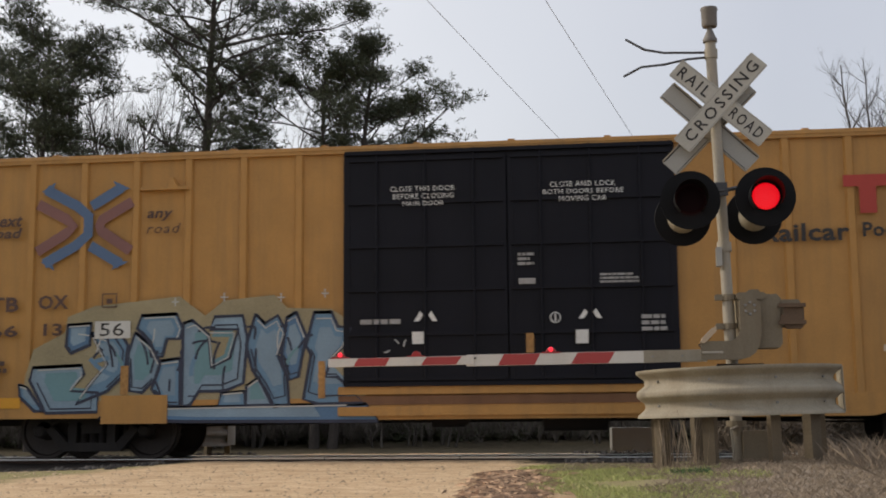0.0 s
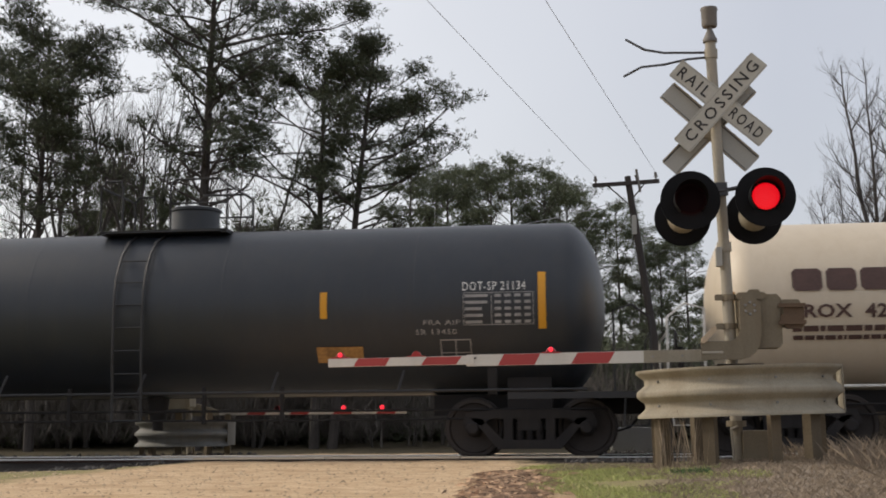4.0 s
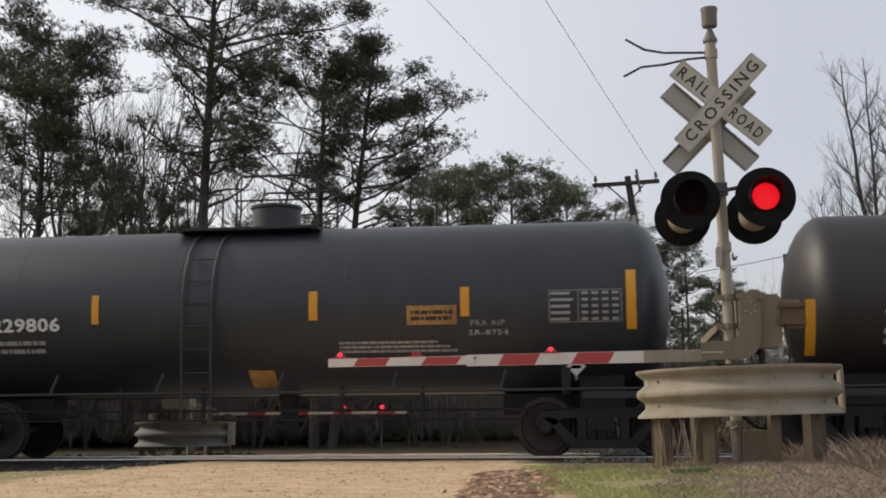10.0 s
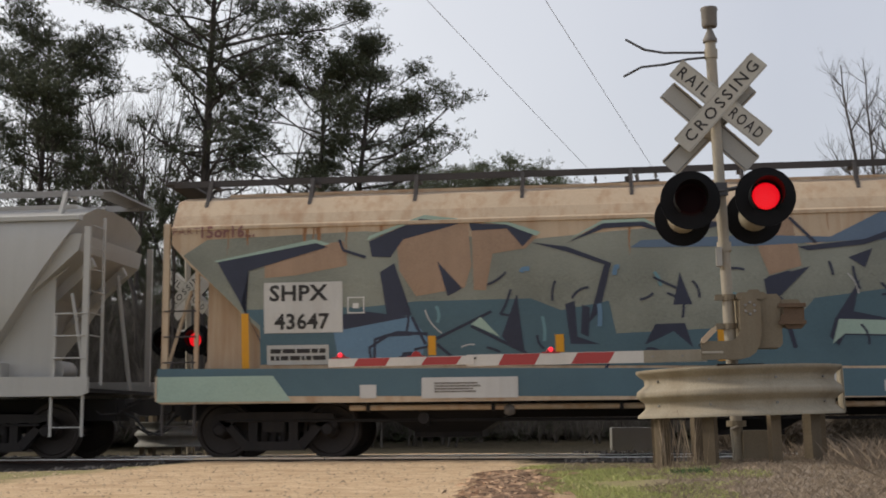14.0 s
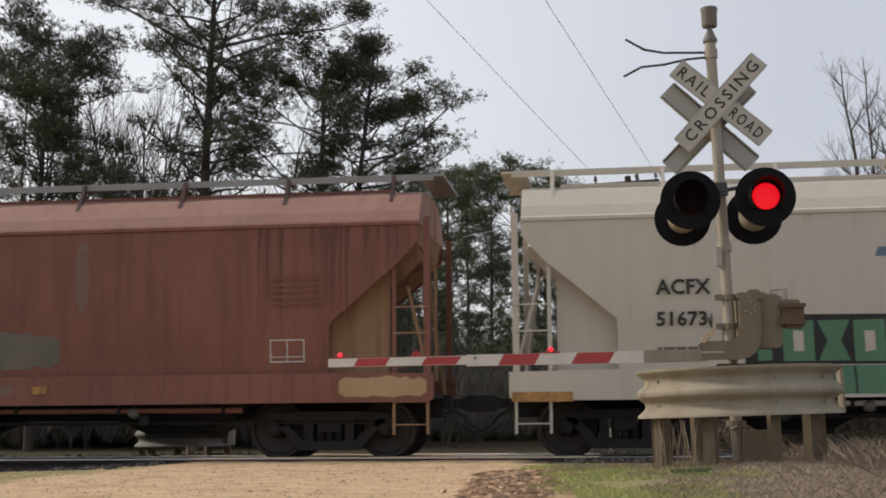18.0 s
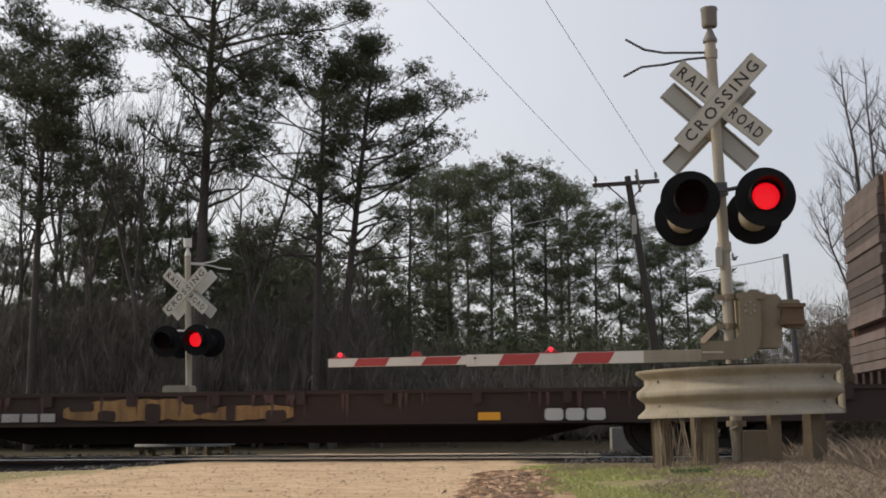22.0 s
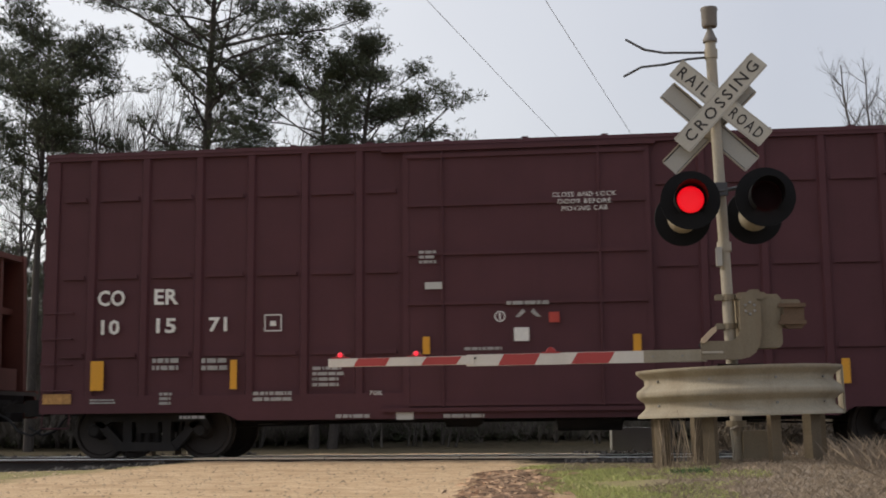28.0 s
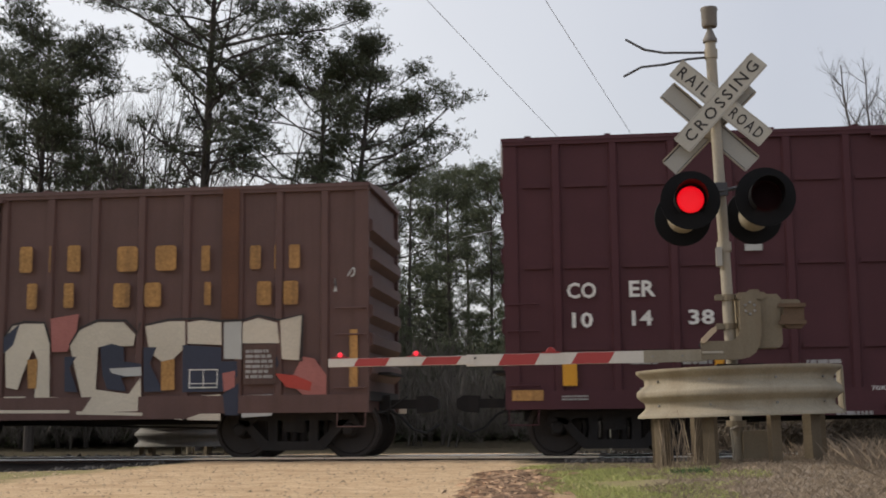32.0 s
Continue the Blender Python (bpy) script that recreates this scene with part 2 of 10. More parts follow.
    "panel_crossing": surface("panel_crossing", (0.62, 0.52, 0.40), 0.85, var=0.2, bump=0.4),
    "bark_pine": surface("bark_pine", (0.055, 0.046, 0.040), 0.9, var=0.4, fine=20.0, bump=0.8),
    "bark_grey": surface("bark_grey", (0.075, 0.066, 0.060), 0.9, var=0.3, fine=20.0, bump=0.6),
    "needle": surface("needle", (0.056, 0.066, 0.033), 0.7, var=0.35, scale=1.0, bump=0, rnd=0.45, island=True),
    # Paler copy of needle: haze and light through far crowns put into the colour
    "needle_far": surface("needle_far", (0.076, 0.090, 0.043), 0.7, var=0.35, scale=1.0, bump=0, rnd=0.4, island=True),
    "brush": surface("brush", (0.100, 0.087, 0.074), 0.85, var=0.35, scale=1.0, bump=0, rnd=0.4, island=True),
    "brush_warm": surface("brush_warm", (0.135, 0.108, 0.080), 0.85, var=0.35, scale=1.0, bump=0, rnd=0.4, island=True),
    "grass_green": surface("grass_green", (0.34, 0.36, 0.125), 0.7, var=0.25, bump=0, rnd=0.4, island=True),
    "grass_dry": surface("grass_dry", (0.25, 0.195, 0.138), 0.8, var=0.25, bump=0, rnd=0.4, island=True),
    "weed": surface("weed", (0.060, 0.115, 0.028), 0.7, var=0.25, bump=0, rnd=0.3, island=True),
    "litter": surface("litter", (0.40, 0.27, 0.175), 0.85, var=0.3, bump=0, rnd=0.5, island=True),
    "stone": surface("stone", (0.42, 0.32, 0.21), 0.9, var=0.3, bump=0.5, rnd=0.4, island=True),
    "cabinet": surface("cabinet", (0.20, 0.20, 0.195), 0.5, var=0.15),
    "placard": surface("placard", (0.62, 0.60, 0.30), 0.5, var=0.1),
    "valve": surface("valve", (0.15, 0.135, 0.12), 0.6, var=0.25),
    "hose": surface("hose", (0.018, 0.018, 0.019), 0.7, var=0.2),
}
M["glaze"] = None


# ---- mesh code ----
class Geo:
    """Collects the faces of one mesh."""

    def __init__(self):
        self.v, self.f = [], []

    def add(self, verts, faces):
        k = len(self.v)
        self.v.extend([tuple(p) for p in verts])
        self.f.extend([tuple(i + k for i in f) for f in faces])
        return self

    def box(self, x0, x1, y0, y1, z0, z1, c=0.0):
        """A box; c: the width of its chamfered edges in the x-z outline."""
        if c:
            o = [(x0 + c, z0), (x1 - c, z0), (x1, z0 + c), (x1, z1 - c), (x1 - c, z1), (x0 + c, z1), (x0, z1 - c), (x0, z0 + c)]
            return self.prism(o, y0, y1)
        p = [(x0, y0, z0), (x1, y0, z0), (x1, y1, z0), (x0, y1, z0), (x0, y0, z1), (x1, y0, z1), (x1, y1, z1), (x0, y1, z1)]
        return self.add(p, [(0, 3, 2, 1), (4, 5, 6, 7), (0, 1, 5, 4), (1, 2, 6, 5), (2, 3, 7, 6), (3, 0, 4, 7)])

    def prism(self, pts, y0, y1):
        """An outline in x and z, pushed from y0 to y1."""
        n = len(pts)
        p = [(x, y0, z) for x, z in pts] + [(x, y1, z) for x, z in pts]
        f = [tuple(range(n)), tuple(reversed(range(n, 2 * n)))]
        return self.add(p, f + [(i, i + n, (i + 1) % n + n, (i + 1) % n) for i in range(n)])

    def prism_x(self, pts, x0, x1):
        """An outline in y and z, pushed from x0 to x1."""
        n = len(pts)
        p = [(x0, y, z) for y, z in pts] + [(x1, y, z) for y, z in pts]
        f = [tuple(reversed(range(n))), tuple(range(n, 2 * n))]
        return self.add(p, f + [(i, (i + 1) % n, (i + 1) % n + n, i + n) for i in range(n)])

    def prism_z(self, pts, z0, z1):
        n = len(pts)
        p = [(x, y, z0) for x, y in pts] + [(x, y, z1) for x, y in pts]
        f = [tuple(reversed(range(n))), tuple(range(n, 2 * n))]
        return self.add(p, f + [(i, (i + 1) % n, (i + 1) % n + n, i + n) for i in range(n)])

    def tube(self, pts, r, seg=6, r1=None, cap=True):
        """A round bar along points, tapering from r to r1."""
        pts = [Vector(p) for p in pts]
        n, r1 = len(pts), r if r1 is None else r1
        k, up = len(self.v), None
        for i, p in enumerate(pts):
            d = (pts[min(i + 1, n - 1)] - pts[max(i - 1, 0)])
            d = d.normalized() if d.length > 1e-9 else Vector((0, 0, 1))
            a = (up - d * up.dot(d)) if up is not None else d.orthogonal()
            if a.length < 1e-6:
                a = d.orthogonal()
            a.normalize()
            up = a
            b = d.cross(a)
            rr = r + (r1 - r) * i / max(n - 1, 1)
            for j in range(seg):
                t = 2 * math.pi * j / seg
                self.v.append(tuple(p + (a * math.cos(t) + b * math.sin(t)) * rr))
        for i in range(n - 1):
            for j in range(seg):
                q = (j + 1) % seg
                self.f.append((k + i * seg + j, k + i * seg + q, k + (i + 1) * seg + q, k + (i + 1) * seg + j))
        if cap:
            self.f.append(tuple(k + j for j in reversed(range(seg))))
            self.f.append(tuple(k + (n - 1) * seg + j for j in range(seg)))
        return self

    def lathe(self, prof, axis="x", seg=24, at=(0, 0, 0)):
        """Turns an outline of (place along the axis, radius) about the axis."""
        k, n = len(self.v), len(prof)
        for a, r in prof:
            for j in range(seg):
                t = 2 * math.pi * j / seg
                c, s = r * math.cos(t), r * math.sin(t)
                p = {"x": (a, c, s), "y": (c, a, s), "z": (c, s, a)}[axis]
                self.v.append((p[0] + at[0], p[1] + at[1], p[2] + at[2]))
        for i in range(n - 1):
            for j in range(seg):
                q = (j + 1) % seg
                self.f.append((k + i * seg + j, k + i * seg + q, k + (i + 1) * seg + q, k + (i + 1) * seg + j))
        if prof[0][1] > 1e-4:
            self.f.append(tuple(k + j for j in reversed(range(seg))))
        if prof[-1][1] > 1e-4:
            self.f.append(tuple(k + (n - 1) * seg + j for j in range(seg)))
        return self


def mesh_of(name, g, material, smooth=False):
    me = bpy.data.meshes.new(name)
    me.from_pydata(g.v, [], g.f)
    me.materials.append(material)
    if smooth:
        me.polygons.foreach_set("use_smooth", [True] * len(me.polygons))
        me.set_sharp_from_angle(angle=radians(38))
    return me


def part(name, g, material, parent, label="", smooth=False, at=None):
    """Links a Geo, or a mesh already made, as one part of a thing."""
    me = g if isinstance(g, bpy.types.Mesh) else mesh_of(name, g, material, smooth)
    ob = new(name, me)
    ob.parent = parent
    if at is not None:
        ob.matrix_basis = at
    return tagged(ob, label)


def thing(name, label, category, group="", kind="", at=None):
    """An Empty at a thing's base, which parents its parts."""
    ob = new(name)
    ob.empty_display_size = 0.3
    if at is not None:
        ob.matrix_basis = at
    return tagged(ob, label, category, group, kind)


def single(name, g, material, label, category, smooth=False, kind="", group="", at=None):
    me = g if isinstance(g, bpy.types.Mesh) else mesh_of(name, g, material, smooth)
    ob = new(name, me)
    if at is not None:
        ob.matrix_basis = at
    return tagged(ob, label, category, group, kind)


# ---- ground, road and track ----
def ground_height(x, y):
    """The lie of the land: level at the crossing, a low mound round the near mast, falling a little behind the track."""
    z = -0.035
    z += 0.20 * math.exp(-((x - 2.2) / 2.3) ** 2 - ((y + 7.9) / 2.0) ** 2)
    z -= 0.16 * max(0.0, min(1.0, (-x - 6.6) / 2.0)) * math.exp(-((y + 2.9) / 1.6) ** 2)
    if y > 2.2:
        road = max(0.0, min(1.0, (4.6 - abs(x + 4.0)) / 0.9))
        z -= 0.40 * min(1.0, max(0.0, y - 2.2 - 0.9 * road) / (4.0 - 2.4 * road))
    if y > 26:
        z += min((y - 26) * 0.012, 1.5)
    d = math.hypot(x, y)
    if d < 60:
        z += 0.018 * noise.noise((x * 0.9, y * 0.9, 3)) + 0.010 * noise.noise((x * 3.1, y * 3.1, 7))
    return z


def build_ground():
    def steps(lo, hi, near0, near1, fine):
        a, s = [near0], fine
        while a[-1] < near1:
            a.append(a[-1] + fine)
        s = fine
        while a[-1] < hi:
            s *= 1.35
            a.append(a[-1] + s)
        s, b = fine, [near0]
        while b[-1] > lo:
            s *= 1.35
            b.append(b[-1] - s)
        return b[:0:-1] + a
    xs, ys = steps(-2500, 2500, -13, 7, 0.16), steps(-600, 3000, -13, 6, 0.16)
    g = Geo()
    for y in ys:
        for x in xs:
            g.v.append((x, y, ground_height(x, y)))
    w = len(xs)
    for j in range(len(ys) - 1):
        for i in range(w - 1):
            k = j * w + i
            g.f.append((k, k + 1, k + w + 1, k + w))
    m, n, l, b = nodes_of("ground_soil")
    tc = n.new("ShaderNodeTexCoord")

    def noise_node(scale, detail=5.0):
        t = n.new("ShaderNodeTexNoise")
        t.inputs["Scale"].default_value, t.inputs["Detail"].default_value = scale, detail
        l.new(tc.outputs["Object"], t.inputs["Vector"])
        return t.outputs[0]

    def mixc(fac, a, c):
        t = n.new("ShaderNodeMixRGB")
        for sock, val in ((t.inputs[0], fac), (t.inputs[1], a), (t.inputs[2], c)):
            if isinstance(val, tuple):
                sock.default_value = (*val, 1)
            else:
                l.new(val, sock)
        return t.outputs[0]

    def rng(v, a, c, lo=0.0, hi=1.0):
        t = n.new("ShaderNodeMapRange")
        t.interpolation_type = "SMOOTHSTEP"
        for k, val in zip(("From Min", "From Max", "To Min", "To Max"), (a, c, lo, hi)):
            t.inputs[k].default_value = val
        l.new(v, t.inputs["Value"])
        return t.outputs["Result"]

    def mth(op, a, c):
        t = n.new("ShaderNodeMath")
        t.operation = op
        for sock, val in ((t.inputs[0], a), (t.inputs[1], c)):
            if isinstance(val, (int, float)):
                sock.default_value = val
            else:
                l.new(val, sock)
        return t.outputs[0]
    sep = n.new("ShaderNodeSeparateXYZ")
    l.new(tc.outputs["Object"], sep.inputs[0])
    X, Y = sep.outputs[0], sep.outputs[1]
    wob = mth("MULTIPLY", mth("SUBTRACT", noise_node(0.9), 0.5), 1.6)
    fine, mid = noise_node(38.0), noise_node(4.5)
    # sandy clay of the road, with rutted and pebbly tones
    sand = mixc(rng(mid, 0.35, 0.68), (0.60, 0.445, 0.285), (0.50, 0.355, 0.22))
    sand = mixc(rng(fine, 0.52, 0.72), sand, (0.36, 0.245, 0.15))
    # damp and trodden mottling
    sand = mixc(rng(noise_node(1.3, 6.0), 0.50, 0.70, 0.0, 0.55), sand, (0.37, 0.255, 0.15))
    # ruts along the road's way
    rut = n.new("ShaderNodeMapping")
    rut.inputs["Scale"].default_value = (0.6, 1.7, 1.0)
    l.new(tc.outputs["Object"], rut.inputs["Vector"])
    rn = n.new("ShaderNodeTexNoise")
    rn.inputs["Scale"].default_value, rn.inputs["Detail"].default_value = 1.4, 6.0
    l.new(rut.outputs[0], rn.inputs["Vector"])
    sand = mixc(rng(rn.outputs[0], 0.52, 0.70, 0.0, 0.30), sand, (0.36, 0.235, 0.13))
    bank = rng(mth("ADD", X, wob), 0.1, 1.0)
    soil = mixc(rng(mid, 0.4, 0.65), mixc(bank, (0.30, 0.27, 0.13), (0.28, 0.225, 0.165)), mixc(bank, (0.27, 0.22, 0.13), (0.33, 0.275, 0.22)))
    soil = mixc(rng(fine, 0.5, 0.7), soil, mixc(bank, (0.14, 0.14, 0.05), (0.16, 0.13, 0.10)))
    litter = mixc(rng(fine, 0.42, 0.62), (0.33, 0.23, 0.14), (0.17, 0.115, 0.072))
    # how far a place lies outside the road: its edges wander
    east = rng(mth("ADD", mth("ADD", X, mth("MULTIPLY", Y, 0.10)), wob), -1.55, -1.15)
    west = rng(mth("ADD", X, mth("MULTIPLY", wob, 0.6)), -6.75, -6.25)
    road_m = mth("MULTIPLY", mth("SUBTRACT", 1.0, east), west)
    edge = mth("MULTIPLY", rng(mth("ADD", mth("ADD", X, mth("MULTIPLY", Y, 0.10)), wob), -1.85, -1.5), rng(Y, -5.5, -7.0))
    col = mixc(road_m, soil, mixc(mth("MULTIPLY", edge, 0.42), sand, litter))
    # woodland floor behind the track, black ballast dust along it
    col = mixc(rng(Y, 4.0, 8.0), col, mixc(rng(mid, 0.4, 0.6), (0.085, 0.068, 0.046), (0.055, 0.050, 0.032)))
    near_track = mth("MULTIPLY", rng(mth("ABSOLUTE", Y, 0.0), 3.4, 2.5), mth("SUBTRACT", 1.0, road_m))
    col = mixc(near_track, col, (0.040, 0.035, 0.032))
    l.new(col, b.inputs["Base Color"])
    b.inputs["Roughness"].default_value = 0.95
    b.inputs["Specular IOR Level"].default_value = 0.05
    bp = n.new("ShaderNodeBump")
    bp.inputs["Strength"].default_value, bp.inputs["Distance"].default_value = 0.7, 0.03
    l.new(mth("ADD", mth("MULTIPLY", fine, 0.6), rn.outputs[0]), bp.inputs["Height"])
    l.new(bp.outputs[0], b.inputs["Normal"])
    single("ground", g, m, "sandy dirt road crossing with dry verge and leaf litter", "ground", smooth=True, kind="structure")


def build_track():
    rail = [(-0.035, 0.0), (-0.037, -0.035), (-0.012, -0.05), (-0.010, -0.135), (-0.07, -0.155), (-0.07, -0.17),
            (0.07, -0.17), (0.07, -0.155), (0.010, -0.135), (0.012, -0.05), (0.037, -0.035), (0.035, 0.0)]
    for y in (-0.755, 0.755):
        r = single("rail", Geo().prism_x([(y + a, b - 0.004) for a, b in rail], -520, 480), M["rail_side"],
                   "rust-brown steel rail with a bright worn head", "rail", kind="structure", group="rails of the track")
        part("rail_head", Geo().prism_x([(y - 0.0385, -0.018), (y + 0.0385, -0.018), (y + 0.0385, -0.004), (y + 0.030, 0.002), (y - 0.030, 0.002), (y - 0.0385, -0.004)], -520, 480), M["rail_top"], r, "polished running surface")
    tie = mesh_of("tie", Geo().box(-0.115, 0.115, -1.3, 1.3, -0.30, -0.172), M["tie"])
    bed = single("ballast_bed", Geo().prism_x([(-2.3, -0.42), (-1.55, -0.20), (1.55, -0.20), (2.6, -0.55), (2.6, -0.8), (-2.3, -0.8)], -520, 480),
                 M["ballast"], "dark crushed-stone ballast under the track", "ballast", kind="structure")
    for i in range(46):
        part("tie", tie, None, bed, at=pose(-16 + i * 0.53, 0, random.uniform(-0.01, 0.01), 0, 0, random.uniform(-1, 1)))
    # crossing surface: planks between and beside the rails
    deck = thing("crossing_surface", "dusty timber crossing panels set between the rails", "crossing", kind="structure")
    for y0, y1 in ((-1.24, -0.83), (-0.67, -0.23), (-0.225, 0.22), (0.225, 0.67), (0.82, 1.215), (1.22, 1.62)):
        for k in range(3):
            x0 = (-8.05 if y0 > -1 else -6.55) + k * (2.65 if y0 > -1 else 2.15)
            lift = 0.036 if y0 < -1 else 0.0
            part("panel", Geo().box(x0 + 0.01, x0 + (2.64 if y0 > -1 else 2.14), y0, y1, -0.006 if lift else -0.19, lift - 0.012 - 0.006 * random.random()), M["panel_crossing"], deck)
            if lift:
                part("panel_foot", Geo().box(x0 + 0.01, x0 + 2.14, y0 + 0.03, y1, -0.19, -0.006), M["tie"], deck, "dark recessed strip under the panel")
    # loose ballast stones along the near shoulder
    g = Geo()
    rs = random.Random(5)
    for i in range(5200):
        x = rs.uniform(-17, 12)
        y = rs.choice((-1, -1, 1)) * rs.uniform(1.5, 4.6 if x < -6.4 else 2.6)
        if -7.6 < x < -0.2 and abs(y) < 1.7:
            continue
        if -6.6 < x < -0.6:
            continue
        s = rs.uniform(0.02, 0.055)
        z = (ground_height(x, y) if abs(y) > 2.0 else -0.18 - (abs(y) - 1.5) * 0.2) + s * 0.3
        p = [(x + rs.uniform(-s, s), y + rs.uniform(-s, s), z + rs.uniform(-s, s) * 0.7) for _ in range(2)]
        g.add([(x - s, y, z), (x, y - s, z), (x + s, y, z), (x, y + s, z), p[0][:2] + (z + s,), (x, y, z - s)],
              [(0, 1, 4), (1, 2, 4), (2, 3, 4), (3, 0, 4), (1, 0, 5), (2, 1, 5), (3, 2, 5), (0, 3, 5)])
    single("ballast_stones", g, M["ballast"], "loose dark ballast stones beside the rails", "gravel", kind="stuff")


# ---- near crossing signal ----
MX, MY = 1.30, -7.60


def letters(text, width, height, tilt=0.0, bold=0.0, gap=1.0):
    """A Geo of built-in lettering in x and z, from its lower left corner, filling width and height. The face looks to -y."""
    cu = bpy.data.curves.new("lettering", "FONT")
    cu.body, cu.offset, cu.shear, cu.resolution_u, cu.space_character = text, bold, tilt, 2, gap
    ob = bpy.data.objects.new("lettering", cu)
    me = ob.to_mesh()
    g = Geo()
    if me.vertices:
        co = [v.co for v in me.vertices]
        x0, x1 = min(c.x for c in co), max(c.x for c in co)
        y0, y1 = min(c.y for c in co), max(c.y for c in co)
        sx, sy = width / max(x1 - x0, 1e-6), height / max(y1 - y0, 1e-6)
        g.add([((c.x - x0) * sx, 0.0, (c.y - y0) * sy) for c in co], [tuple(p.vertices) for p in me.polygons])
    ob.to_mesh_clear()
    bpy.data.objects.remove(ob)
    bpy.data.curves.remove(cu)
    return g


def blade(parent, ang, words, y, front=True):
    """One board of a crossbuck, turned by ang about the middle, with its words."""
    rot = pose(0, 0, 0, 0, -ang, 0)
    c = 0.012
    ob = part("blade", Geo().box(-0.61, 0.61, y - 0.004, y + 0.004, -0.112, 0.112, c), M["sign_white"], parent, "off-white crossbuck board", at=rot)
    edge = Geo()
    for z in (-0.098, 0.098):
        edge.box(-0.60, 0.60, y - 0.0065, y - 0.0045, z - 0.004, z + 0.004)
    part("border", edge, M["ink_black"] if not front else M["sign_back"], ob)
    for w, x0, x1 in words:
        g = letters(w, x1 - x0, 0.125, bold=0.012, gap=1.35)
        g.v = [(p[0] + x0, y - 0.008 if front else y + 0.008, p[2] - 0.0625) for p in g.v]
        part("lettering", g, M["ink_black"], ob, "black block letters " + w)
    return ob


def lamp_unit(parent, x, z, facing, rows, big=True, y0=-0.34):
    """A flashing lamp: round black background, visor and a lens disc lit on one face."""
    s = -1 if facing < 0 else 1
    bg = Geo().lathe([(0.0, 0.305), (0.012, 0.305), (0.014, 0.285), (0.014, 0.0)], "y", 36, (x, s * abs(y0) - (0.0 if s < 0 else 0.014), z))
    house = part("background", bg, M["lamp_black"], parent, "round black lamp background", smooth=True)
    body = Geo()
    y1 = s * abs(y0) - s * 0.02
    body.lathe([(min(y1, y1 - s * 0.19), 0.0), (min(y1, y1 - s * 0.19), 0.13 if s < 0 else 0.16), (max(y1, y1 - s * 0.19), 0.16 if s < 0 else 0.13), (max(y1, y1 - s * 0.19), 0.0)], "y", 20, (x, 0, z))
    part("housing", body, M["lamp_black"], house, "black lamp housing", smooth=True)
    # visor: a hood open below
    g = Geo()
    ya, yb = s * abs(y0) + s * 0.005, s * abs(y0) + s * 0.30
    n = 26
    for k in range(n + 1):
        t = radians(-50 + 280 * k / n)
        ln = 0.55 + 0.45 * math.sin(max(0.0, min(math.pi, (t + radians(50)) / radians(280) * math.pi)))
        for r in (0.172, 0.165):
            c, d = math.cos(t) * r, math.sin(t) * r
            g.v.append((x + c, ya, z + d))
            g.v.append((x + c, ya + (yb - ya) * ln, z + d))
    for k in range(n):
        a, b2 = k * 4, k * 4 + 4
        g.f += [(a, a + 1, b2 + 1, b2), (a + 2, b2 + 2, b2 + 3, a + 3), (a + 1, a + 3, b2 + 3, b2 + 1)]
    part("visor", g, M["lamp_black"], house, "black visor over the lens", smooth=True)
    # the lens disc: one face glows, the other is dark red glass; it turns about its upright axis
    disc = part("lens", Geo().lathe([(0.0, 0.140), (0.003, 0.142), (0.004, 0.0)], "y", 28), M["lens_dark"], house, "dark red lens", smooth=True)
    lit = Geo().lathe([(-0.010, 0.0), (-0.009, 0.095), (-0.004, 0.135), (-0.001, 0.139)], "y", 28)
    part("lit_face", lit, M["lens_lit"], disc, "lit red lens", smooth=True)
    dots = Geo()
    for ring, (rr, cnt) in enumerate(((0.0, 1), (0.026, 6), (0.050, 12), (0.074, 18), (0.098, 24), (0.120, 28))):
        for k in range(cnt):
            t = 2 * math.pi * k / cnt + ring * 0.3
            dots.lathe([(-0.013, 0.0), (-0.0125, 0.0055)], "y", 5, (rr * math.cos(t), 0, rr * math.sin(t)))
    part("led_dots", dots, M["led_lit"], disc, "bright red light points")
    rows.append((disc, (x, s * abs(y0) + s * 0.03, z), 0 if s < 0 else 180))
    return house


